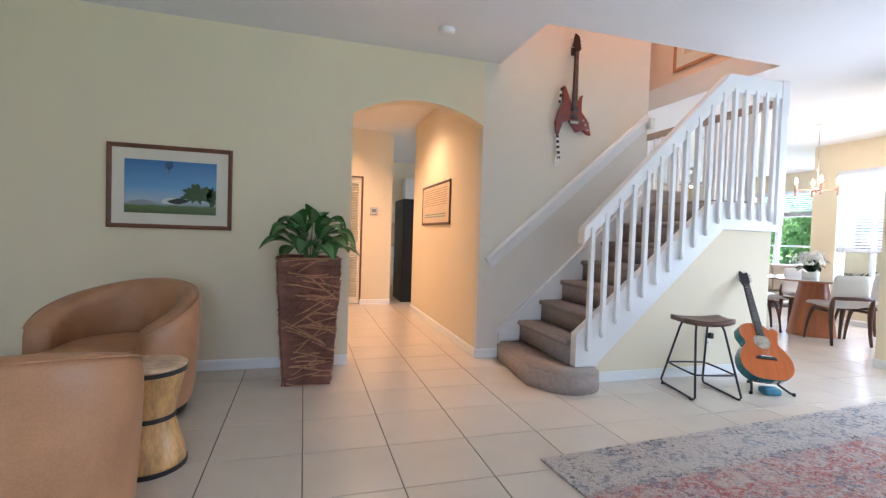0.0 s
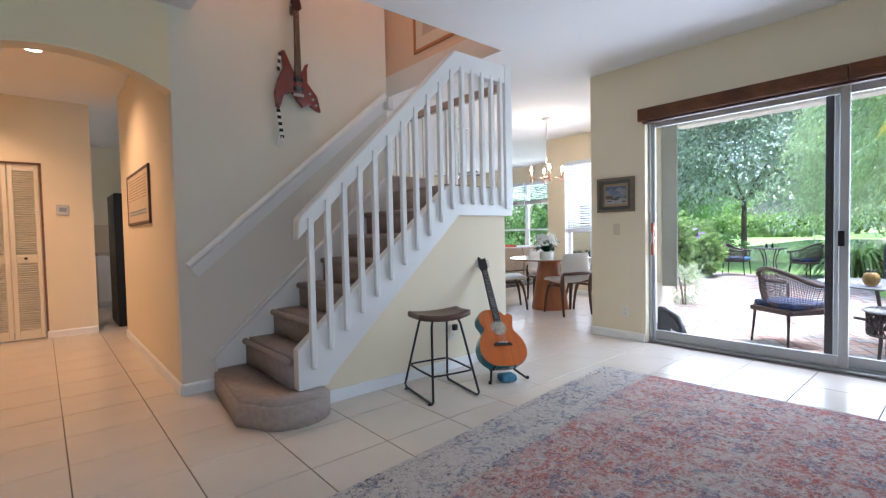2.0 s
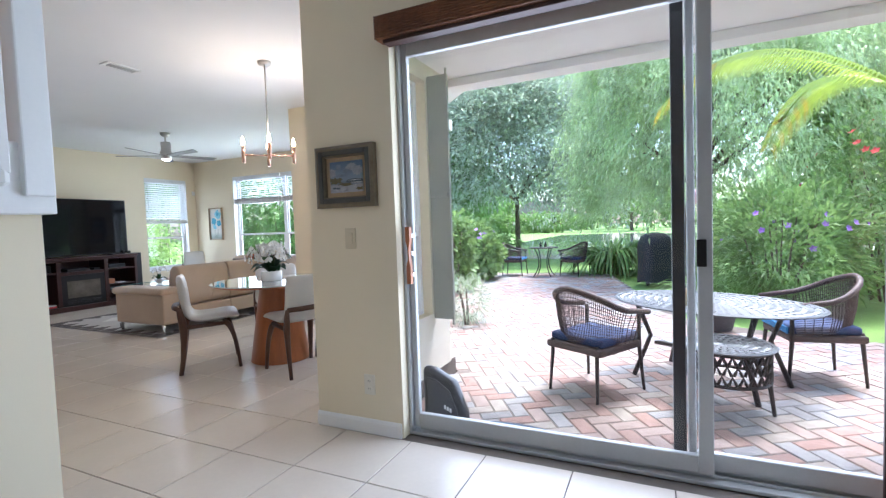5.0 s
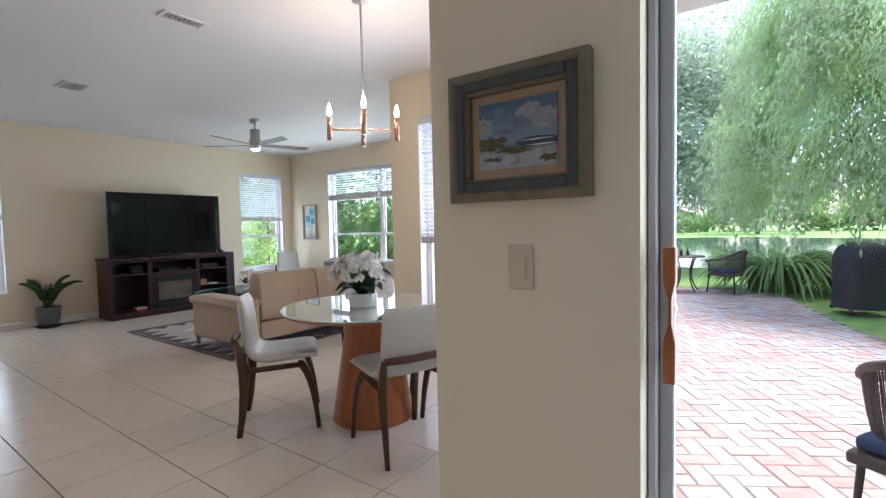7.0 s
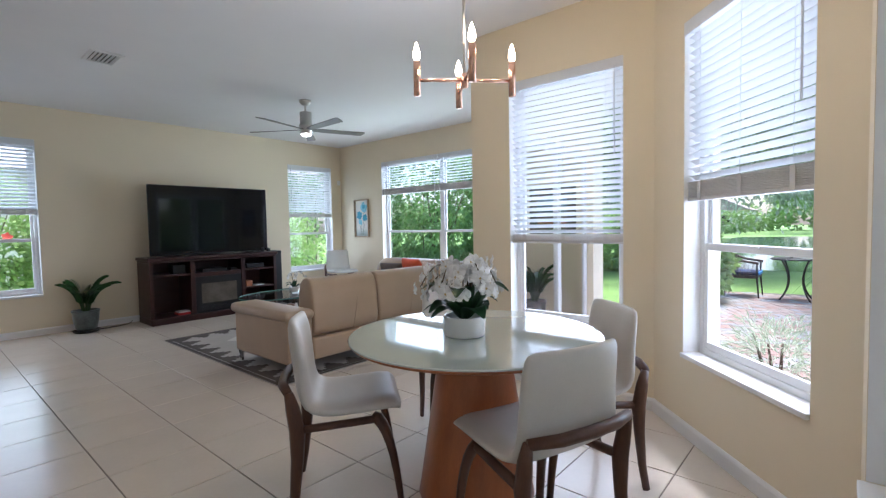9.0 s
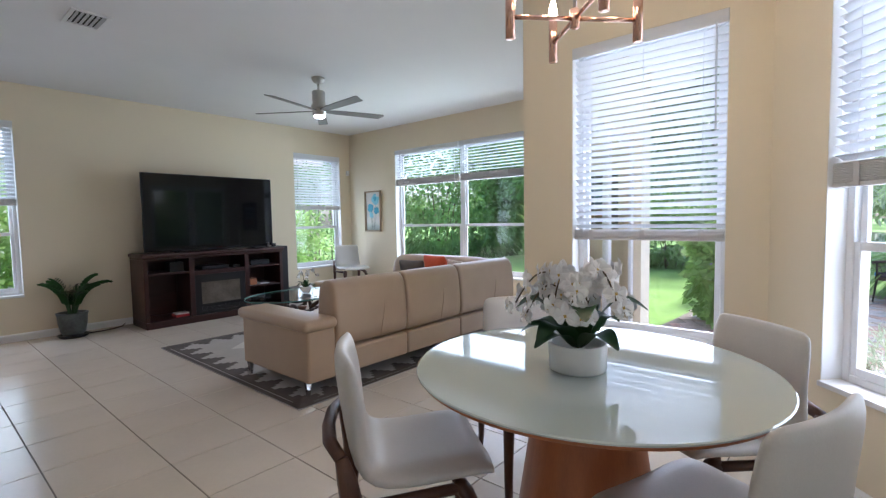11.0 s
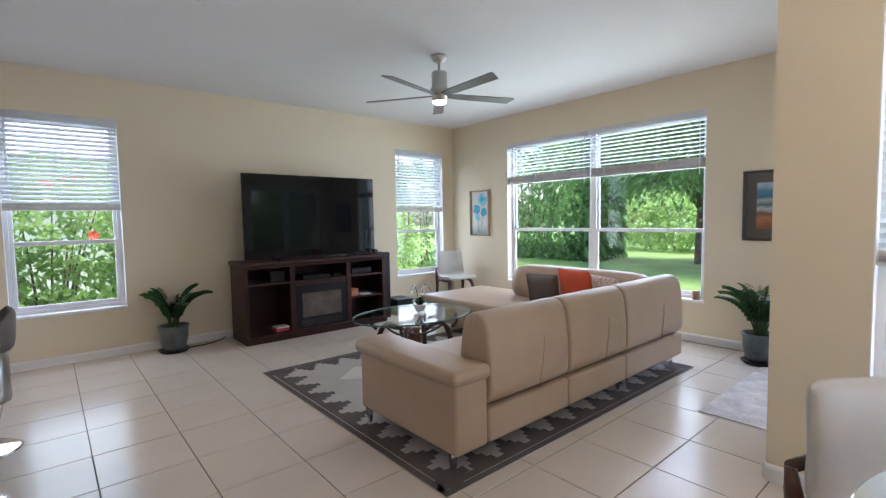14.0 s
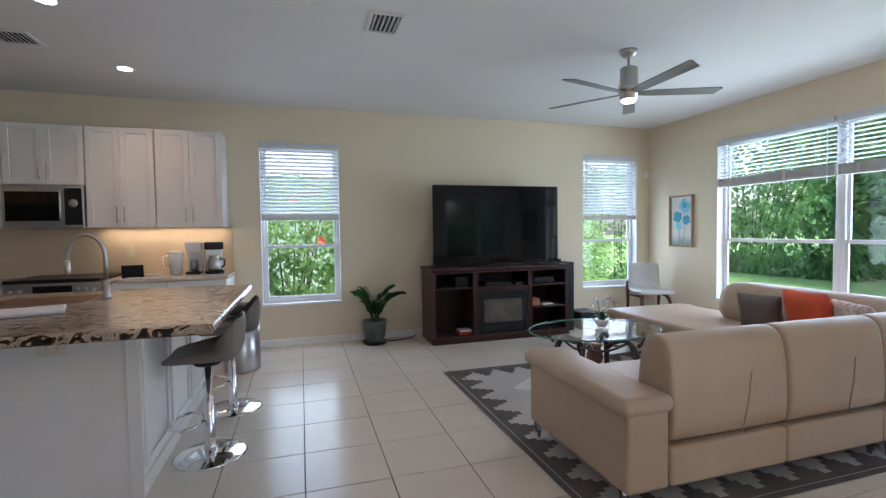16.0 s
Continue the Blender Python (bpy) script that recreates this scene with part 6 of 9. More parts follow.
GREYGOLD = mat("grey_gold_frame", (0.15, 0.115, 0.07), 0.45, var=0.3, scale=20, fine=90, bump=0.3)
SLATE = mat("slate_frame", (0.05, 0.052, 0.046), 0.5, var=0.25, scale=15, fine=90, bump=0.3)
LINER = mat("gold_liner", (0.36, 0.25, 0.14), 0.5, var=0.2)
mp_ = facing_x(SX, 2.648, 1.503)
CLOUD = mat("cloud_paint", (0.25, 0.265, 0.29), 0.6, var=0.3, scale=40, fine=120)
CLOUDG = mat("cloud_shade_paint", (0.14, 0.17, 0.22), 0.6, var=0.3, scale=40, fine=120)
DUNE = mat("dune_grass", (0.085, 0.072, 0.028), 0.6, var=0.6, scale=60, fine=200)
SANDP = mat("sand_paint", (0.30, 0.30, 0.32), 0.6, var=0.6, scale=45, fine=160)
SEA = mat("sea_paint", (0.045, 0.065, 0.085), 0.6, var=0.4, scale=50, fine=150)


def gulls(bm, iw, ih):
    for x, z, r in ((-0.66, 0.42, 0.10), (-0.5, 0.56, 0.08), (-0.2, 0.54, 0.09), (0.14, 0.40, 0.10), (0.34, 0.44, 0.11), (0.62, 0.62, 0.08), (-0.35, 0.14, 0.05), (0.02, 0.0, 0.04)):
        add_tube(bm, [((x - r) * iw, 0, (z - 0.03) * ih), ((x - r * 0.4) * iw, 0, (z + 0.05) * ih), (x * iw, 0, z * ih), ((x + r * 0.5) * iw, 0, (z + 0.07) * ih), ((x + r) * iw, 0, (z + 0.01) * ih)], 0.0009, 4)


pk = picture("beach_painting", "small beach painting in a grey and gold frame", mp_, 0.405, 0.355, 0.062, 0.045, GREYGOLD, 0.026, LINER,
        vertical_art("beach_sky", [(0.0, (0.36, 0.36, 0.40)), (0.2, (0.34, 0.35, 0.38)), (0.30, (0.10, 0.13, 0.17)), (0.40, (0.20, 0.25, 0.31)), (0.6, (0.17, 0.23, 0.30)), (0.8, (0.09, 0.14, 0.21)), (1.0, (0.06, 0.11, 0.19))], 0.0875, 0.16, 16),
        parts=[("sea", blob(0.52, -0.30, 0.56, 0.15, 21, 20, 0.06), SEA, 0.0006), ("cloud", blob(-0.85, 0.30, 0.25, 0.28, 31), CLOUD, 0.0008), ("cloud", blob(-0.45, 0.62, 0.16, 0.2, 32), CLOUDG, 0.0008), ("cloud", blob(0.1, 0.36, 0.3, 0.2, 33), CLOUDG, 0.0008), ("cloud", blob(0.3, 0.62, 0.3, 0.22, 34), CLOUD, 0.0012), ("cloud", blob(0.72, 0.32, 0.3, 0.3, 35), CLOUD, 0.0010), ("cloud", blob(-0.2, 0.1, 0.4, 0.08, 36), CLOUDG, 0.0009),
               ("foam", blob(0.5, -0.24, 0.44, 0.018, 8), WHITE_INK, 0.0012), ("foam", blob(0.62, -0.40, 0.36, 0.022, 9), WHITE_INK, 0.0012), ("sand", blob(-0.4, -0.72, 0.6, 0.22, 4), SANDP, 0.0014), ("sand", blob(0.7, -0.62, 0.32, 0.10, 11), SANDP, 0.0014),
               ("dune", blob(-0.62, -0.22, 0.42, 0.20, 3, 26, 0.4), DUNE, 0.0018), ("dune", blob(-0.1, -0.48, 0.4, 0.10, 13, 26, 0.4), DUNE, 0.0020), ("dune", blob(0.8, -0.80, 0.22, 0.10, 14, 20, 0.4), DUNE, 0.0018), ("dune", blob(-0.6, -0.72, 0.22, 0.06, 15, 20, 0.4), SEA, 0.0019), ("gulls", gulls, CLOUD, 0.0020)])
bm = bmesh.new()
for hw, hh, y in ((0.178, 0.153, -0.040),):
    for lo, hi in (((-hw, y - 0.004, -hh), (-hw + 0.03, y + 0.006, hh)), ((hw - 0.03, y - 0.004, -hh), (hw, y + 0.006, hh)), ((-hw + 0.03, y - 0.004, -hh), (hw - 0.03, y + 0.006, -hh + 0.03)), ((-hw + 0.03, y - 0.004, hh - 0.03), (hw - 0.03, y + 0.006, hh))):
        add_box(bm, lo, hi, 0.004, 1)
bm_ob("slate_band", bm, SLATE, pk)

DARKFRAME = mat("dark_frame_wood", (0.06, 0.028, 0.02), 0.4, var=0.3)
picture("framed_document", "framed old printed document in a dark frame", pose(1.933, 5.50, 1.545, 0, 0, -90), 1.27, 0.52, 0.03, 0.02, DARKFRAME, 0.0, MOUNT,
        mat("old_paper", (0.56, 0.46, 0.33), 0.7, var=0.12, scale=12, fine=60), parts=[("text_lines", bars([0.8 - 0.12 * k for k in range(8)], -0.85, 0.85, 0.014), mat("faint_ink", (0.28, 0.20, 0.13), 0.7), 0.001), ("colour_band", bars([-0.55, -0.68], -0.8, 0.8, 0.035), mat("faded_blue", (0.20, 0.28, 0.33), 0.7), 0.001)])
picture("hall_mask_picture", "dark carved wooden wall ornament in the hall", pose(0.30, 7.305, 1.92), 0.22, 0.42, 0.05, 0.05, DARKFRAME, 0.0, MOUNT, BROWNFRAME)
picture("upstairs_picture", "pale picture in an orange-brown frame upstairs", facing_x(SH1, 3.95, 3.42), 0.75, 0.55, 0.04, 0.02, mat("orange_frame", (0.40, 0.17, 0.07), 0.4), 0.12, MOUNT, mat("pale_print", (0.50, 0.42, 0.36), 0.7, var=0.2))


# ---- guitars and stool ----
def body_outline(pts, n=4):
    """Closed smooth outline through the points."""
    out = []
    k = len(pts)
    for i in range(k):
        p0, p1, p2, p3 = (Vector((*pts[(i + j - 1) % k], 0)) for j in range(4))
        for s in range(n):
            t = s / n
            q = 0.5 * ((2 * p1) + (p2 - p0) * t + (2 * p0 - 5 * p1 + 4 * p2 - p3) * t * t + (3 * p1 - p0 - 3 * p2 + p3) * t ** 3)
            out.append((q.x, q.y))
    return out


def acoustic_guitar():
    """Orange-topped cutaway acoustic with teal sides on a folding stand; local x across, z along the neck, y out of its back."""
    e = empty("acoustic_guitar")
    e.matrix_basis = Matrix(((0.934, 0.251, 0.27, 3.865), (-0.363, 0.766, 0.53, 2.50), (-0.074, -0.592, 0.81, 0.115), (0, 0, 0, 1))) @ Matrix.Scale(1.07, 4)
    tagged(e, "acoustic guitar with orange top and teal sides leaning on its stand", "guitar")
    half = [(0, 0.0), (0.11, 0.012), (0.178, 0.075), (0.188, 0.16), (0.155, 0.235), (0.118, 0.285), (0.128, 0.345), (0.140, 0.395), (0.105, 0.42), (0.075, 0.405), (0.045, 0.435), (0, 0.448), (-0.08, 0.448), (-0.138, 0.41), (-0.148, 0.345), (-0.122, 0.285), (-0.155, 0.235), (-0.188, 0.16), (-0.178, 0.075), (-0.11, 0.012)]
    out = body_outline(half)
    ORANGE = mat("orange_spruce", (0.50, 0.115, 0.007), 0.28, var=0.18, scale=3, fine=60, bump=0.02, stretch=(14, 14, 0.6), coat=0.25)
    TEAL = mat("teal_lacquer", (0.03, 0.16, 0.17), 0.2, var=0.2, coat=0.6)
    prism("body", out, 0.0, 0.085, TEAL, e, bevel=0.006)
    prism("top", [(x * 0.985, 0.003 + z * 0.987) for x, z in out], -0.004, 0.0, ORANGE, e)
    bm = bmesh.new()
    add_lathe(bm, [(0.049, 0.0), (0.060, 0.0), (0.060, 0.002), (0.049, 0.002)], 30, m=Matrix.Translation((0, -0.0045, 0.30)) @ Matrix.Rotation(radians(90), 4, "X"))
    bm_ob("rosette", bm, mat("rosette", (0.35, 0.30, 0.22), 0.5, var=0.4, scale=60), e)
    # flat black disc stands for the shade inside the sound hole
    bm = bmesh.new()
    add_lathe(bm, [(0.001, 0.0), (0.048, 0.0), (0.048, 0.0015), (0.001, 0.0015)], 30, m=Matrix.Translation((0, -0.0045, 0.30)) @ Matrix.Rotation(radians(90), 4, "X"))
    bm_ob("sound_hole", bm, BLACKPLASTIC, e)
    EBONY = mat("ebony", (0.018, 0.013, 0.012), 0.4)
    prism("fretboard", [(-0.028, 0.345), (0.028, 0.345), (0.021, 0.80), (-0.021, 0.80)], -0.014, -0.005, EBONY, e)
    prism("neck", [(-0.027, 0.40), (0.027, 0.40), (0.021, 0.80), (-0.021, 0.80)], -0.005, 0.014, MAHOGANY, e, bevel=0.004)
    prism("headstock", [(-0.022, 0.80), (0.022, 0.80), (0.038, 0.84), (0.034, 0.93), (0.0, 0.915), (-0.034, 0.945), (-0.040, 0.84)], -0.004, 0.012, EBONY, e, bevel=0.002)
    prism("bridge", [(-0.075, 0.155), (0.075, 0.155), (0.07, 0.175), (0.03, 0.185), (-0.03, 0.185), (-0.07, 0.175)], -0.014, -0.004, EBONY, e, bevel=0.003)
    box("saddle", (-0.04, -0.018, 0.176), (0.04, -0.014, 0.180), CERAMIC, e, bevel=0)
    bm = bmesh.new()
    for k in range(6):
        add_tube(bm, [(-0.026 + 0.0104 * k, -0.0185, 0.18), (-0.017 + 0.0068 * k, -0.016, 0.80)], 0.0006, 3)
    for k in range(14):
        z = 0.80 - 0.58 * (1 - 2 ** (-(k + 1) / 12)) * 1.02
        add_box(bm, (-0.0235, -0.0152, z), (0.0235, -0.014, z + 0.0015))
    for s in (-1, 1):
        for k in range(3):
            add_tube(bm, [(s * 0.032, 0.004, 0.85 + 0.028 * k), (s * 0.056, 0.004, 0.85 + 0.028 * k)], [0.004, 0.009], 6)
    bm_ob("strings_and_pegs", bm, NICKEL, e)
    return e


acoustic_guitar()


def guitar_stand():
    e = empty("guitar_stand", (3.90, 2.62, 0), -21)
    tagged(e, "folding black guitar stand with a blue cloth bag", "guitar stand")
    bm = bmesh.new()
    add_tube(bm, [(-0.14, -0.13, 0.012), (-0.06, 0.02, 0.10), (0.0, 0.16, 0.012)], 0.009, 7)
    add_tube(bm, [(0.16, -0.13, 0.012), (0.06, 0.02, 0.10), (0.0, 0.16, 0.012)], 0.009, 7)
    add_tube(bm, [(-0.08, 0.02, 0.10), (-0.09, -0.08, 0.088), (-0.09, -0.11, 0.125)], 0.010, 7)
    add_tube(bm, [(0.08, 0.02, 0.10), (0.09, -0.08, 0.088), (0.09, -0.11, 0.125)], 0.010, 7)
    add_tube(bm, [(-0.08, 0.02, 0.10), (0.08, 0.02, 0.10)], 0.010, 7)
    bm_ob("frame", bm, BLACKMETAL, e, True)
    bm = bmesh.new()
    for p in ((-0.15, -0.14, 0.014), (0.17, -0.14, 0.014), (0.0, 0.165, 0.014)):
        add_lathe(bm, [(0.004, -0.014), (0.013, -0.01), (0.013, 0.01), (0.004, 0.013)], 10, m=Matrix.Translation(p))
    bm_ob("foot", bm, BLACKPLASTIC, e, True)
    bm = bmesh.new()
    add_box(bm, (-0.06, -0.17, 0.002), (0.07, -0.06, 0.055), 0.02, 3)
    b = bm_ob("cloth_bag", bm, mat("blue_cloth", (0.07, 0.22, 0.32), 0.8, var=0.5, scale=25, fine=90, bump=0.5), e, True)
    return e


guitar_stand()


def counter_stool_low():
    """Saddle-seat stool on bent black rod legs with runners."""
    e = empty("saddle_stool", (3.335, 2.675, 0), -12)
    tagged(e, "saddle-shaped dark wooden stool on black bent rod legs", "stool")
    bm = bmesh.new()
    nx, ny = 12, 8
    grid = [[None] * (ny + 1) for _ in range(nx + 1)]
    for lvl in (0, 1):
        g = []
        for i in range(nx + 1):
            u = 2 * i / nx - 1
            row = []
            for j in range(ny + 1):
                v = 2 * j / ny - 1
                w = 0.135 - 0.035 * abs(u) ** 2.5
                z = 0.575 + 0.022 * abs(u) ** 2 - 0.008 * (1 - v * v) if lvl else 0.535 + 0.020 * abs(u) ** 2
                row.append(bm.verts.new((0.205 * u, w * v, z)))
            g.append(row)
        if lvl:
            top = g
        else:
            bot = g
    for g, flip in ((top, False), (bot, True)):
        for i in range(nx):
            for j in range(ny):
                bm.faces.new((g[i][j], g[i + 1][j], g[i + 1][j + 1], g[i][j + 1]))
    for i in range(nx):
        for j in (0, ny):
            bm.faces.new((top[i][j], top[i + 1][j], bot[i + 1][j], bot[i][j]))
    for j in range(ny):
        for i in (0, nx):
            bm.faces.new((top[i][j], top[i][j + 1], bot[i][j + 1], bot[i][j]))
    bmesh.ops.recalc_face_normals(bm, faces=bm.faces)
    bmesh.ops.bevel(bm, geom=[ed for ed in bm.edges if ed.calc_face_angle(0) > 0.7], offset=0.006, segments=2, affect="EDGES")
    bm_ob("seat", bm, mat("dark_elm", (0.115, 0.062, 0.04), 0.45, var=0.4, scale=5, fine=50, bump=0.2, stretch=(0.8, 6, 6)), e, True)
    bm = bmesh.new()
    for s in (-1, 1):
        add_tube(bm, [(s * 0.10, -0.085, 0.545), (s * 0.115, -0.10, 0.50), (s * 0.18, -0.225, 0.03), (s * 0.178, -0.205, 0.010), (s * 0.178, 0.205, 0.010), (s * 0.18, 0.225, 0.03), (s * 0.115, 0.10, 0.50), (s * 0.10, 0.085, 0.545)], 0.0085, 7)
        add_tube(bm, [(s * 0.10, -0.085, 0.54), (s * 0.10, 0.085, 0.54)], 0.0085, 7)
    c = [(-0.158, -0.182, 0.185), (0.158, -0.182, 0.185), (0.158, 0.182, 0.185), (-0.158, 0.182, 0.185)]
    for k in range(4):
        a, b = Vector(c[k]), Vector(c[(k + 1) % 4])
        mid = (a + b) / 2 * 1.10
        mid.z = 0.185
        add_tube(bm, arc(a, mid, b, 6), 0.007, 6)
    bm_ob("leg_frame", bm, BLACKMETAL, e, True)
    bm = bmesh.new()
    for x in (-0.19, 0.19):
        for y in (-0.19, 0.19):
            add_lathe(bm, [(0.004, 0.0), (0.012, 0.001), (0.012, 0.008), (0.004, 0.012)], 8, m=Matrix.Translation((x, y, 0)))
    bm_ob("glide", bm, BLACKPLASTIC, e)
    return e


counter_stool_low()


def electric_guitar():
    """Red angular electric guitar hung by its headstock on the stair wall; x across, z up, y into the wall."""
    e = empty("electric_guitar", (2.86, WY - 0.03, 0))
    tagged(e, "red angular electric guitar hung on the wall", "guitar")
    REDM = mat("red_lacquer", (0.19, 0.025, 0.014), 0.2, var=0.3, scale=4, fine=30, bump=0, coat=0.7)
    body = [(-0.03, 2.50), (-0.105, 2.66), (-0.13, 2.655), (-0.12, 2.52), (-0.165, 2.42), (-0.195, 2.31), (-0.185, 2.20), (-0.16, 2.18), (-0.12, 2.30), (-0.05, 2.33), (0.04, 2.22), (0.10, 2.25), (0.17, 2.21), (0.20, 2.20), (0.17, 2.33), (0.085, 2.43), (0.085, 2.55), (0.10, 2.59), (0.075, 2.585), (0.045, 2.52)]
    prism("body", body, -0.03, 0.01, REDM, e, bevel=0.006)
    prism("neck", [(-0.028, 2.47), (0.028, 2.47), (0.021, 3.0), (-0.021, 3.0)], -0.045, -0.022, WALNUT, e, bevel=0.004)
    prism("headstock", [(-0.021, 3.0), (0.021, 3.0), (0.05, 3.03), (0.03, 3.15), (-0.02, 3.18), (-0.045, 3.06)], -0.035, -0.018, MAHOGANY, e, bevel=0.003)
    bm = bmesh.new()
    for z in (2.44, 2.365):
        add_box(bm, (-0.04, -0.042, z - 0.017), (0.04, -0.030, z + 0.017), 0.003, 1)
    bm_ob("pickup", bm, BLACKPLASTIC, e)
    bm = bmesh.new()
    add_box(bm, (-0.045, -0.045, 2.30), (0.045, -0.030, 2.325), 0.003, 1)
    for k in range(3):
        add_lathe(bm, [(0.004, 0), (0.011, 0), (0.010, 0.014), (0.004, 0.015)], 10, m=Matrix.Translation((0.10 + 0.026 * k, -0.03, 2.34 - 0.045 * k)) @ Matrix.Rotation(radians(90), 4, "X"))
    for k in range(6):
        add_tube(bm, [(-0.02 + 0.008 * k, -0.046, 2.31), (-0.016 + 0.0064 * k, -0.047, 3.0)], 0.0006, 3)
        s = -1 if k < 3 else 1
        add_tube(bm, [(s * 0.03, -0.027, 3.04 + 0.035 * (k % 3)), (s * 0.058, -0.027, 3.045 + 0.035 * (k % 3))], [0.004, 0.009], 6)
    bm_ob("hardware", bm, NICKEL, e)
    box("hanger", (-0.03, -0.02, 2.98), (0.03, 0.028, 3.06), WALNUT, e)
    bm = bmesh.new()
    for k in range(10):
        z = 2.18 - 0.026 * k
        add_box(bm, (-0.180 + 0.003 * k, -0.012, z - 0.026), (-0.150 + 0.003 * k, -0.007, z), mi=k % 2)
    add_tube(bm, arc((-0.165, -0.01, 1.96), (-0.20, -0.01, 1.89), (-0.155, -0.01, 1.875), 6), 0.007, 6, mi=1)
    add_tube(bm, arc((-0.155, -0.01, 1.875), (-0.12, -0.01, 1.89), (-0.145, -0.01, 1.96), 6), 0.007, 6, mi=1)
    for k in range(5):
        z = 2.64 - 0.03 * k
        add_box(bm, (-0.150 - 0.004 * k, -0.014, z - 0.03), (-0.128 - 0.004 * k, -0.008, z), mi=k % 2)
    bm_ob("strap", bm, [BLACKPLASTIC, CERAMIC], e)
    return e


electric_guitar()


def speaker_and_pedestal():
    p = lathe("pedestal", [(0.05, 0), (0.185, 0), (0.19, 0.02), (0.215, 0.3), (0.255, 0.585), (0.26, 0.60), (0.26, 0.612), (0.05, 0.612)], MAHOGANY, None, 36)
    p.location = (5.40, -0.42, 0)
    tagged(p, "tapered dark mahogany round pedestal", "pedestal")
    e = empty("speaker", (5.40, -0.42, 0.613), -78)
    tagged(e, "grey and white box speaker on the pedestal", "speaker")
    box("case", (-0.26, -0.11, 0), (0.26, 0.12, 0.285), mat("white_vinyl", (0.66, 0.66, 0.63), 0.5, var=0.05, fine=200, bump=0.3), e, bevel=0.012, seg=3)
    box("grille", (-0.245, -0.116, 0.015), (0.245, -0.108, 0.27), mat("grey_cloth", (0.33, 0.33, 0.31), 0.85, var=0.12, scale=60, fine=260, bump=0.6), e, bevel=0.003)
    bm = bmesh.new()
    for k in range(8):
        x = -0.105 + 0.027 * k
        add_tube(bm, [(x - 0.008, -0.119, 0.135), (x, -0.119, 0.155 if k else 0.178), (x + 0.014, -0.119, 0.137)], 0.0045, 5)
    bm_ob("script_mark", bm, CERAMIC, e, True)
    return e


speaker_and_pedestal()


def wall_plate(name, m, kind, label):
    e = empty(name)
    e.matrix_basis = m
    tagged(e, label, "switch" if kind == "switch" else "outlet")
    # switch colour is darkened in place of the plate's shadows
    PL_ = mat(name + "_plastic", (0.62, 0.54, 0.38) if kind == "switch" else (0.74, 0.70, 0.60), 0.4, var=0.03)
    box("plate", (-0.037, -0.007, -0.060), (0.037, -0.0005, 0.060), PL_, e, bevel=0.003)
    if kind == "switch":
        box("rocker", (-0.017, -0.012, -0.034), (0.017, -0.006, 0.034), PL_, e, bevel=0.002)
    else:
        bm = bmesh.new()
        for z in (-0.022, 0.022):
            add_lathe(bm, [(0.002, 0.0), (0.016, 0.0), (0.016, 0.002), (0.002, 0.002)], 16, m=Matrix.Translation((0, -0.007, z)) @ Matrix.Rotation(radians(90), 4, "X"))
        bm_ob("receptacle", bm, PL_, e)
        bm = bmesh.new()
        for z in (-0.022, 0.022):
            for x in (-0.006, 0.006):
                add_box(bm, (x - 0.001, -0.0098, z - 0.004), (x + 0.001, -0.0091, z + 0.005))
        bm_ob("slot", bm, BLACKPLASTIC, e)
    return e


wall_plate("light_switch", facing_x(SX, 2.645, 1.145), "switch", "ivory rocker light switch on the wall")
wall_plate("wall_outlet", facing_x(SX, 2.555, 0.29), "outlet", "ivory double power outlet on the wall")
wall_plate("wall_outlet", facing_y(3.78, 3.04, 0.31), "outlet", "ivory double power outlet under the stairs")
pg = box("plug_adapter", (-0.02, -0.035, -0.02), (0.02, 0.0, 0.03), BLACKPLASTIC, bevel=0.006)
pg.matrix_basis = facing_y(3.79, 3.033, 0.35)
tagged(pg, "black plug-in adapter in the outlet", "adapter")
sd = lathe("smoke_detector", [(0.02, 0), (0.045, 0.002), (0.062, 0.014), (0.068, 0.034), (0.068, 0.040), (0.02, 0.040)], TRIM, None, 28)
sd.location = (1.39, 3.40, H - 0.040)
tagged(sd, "round white smoke detector on the ceiling", "smoke detector")


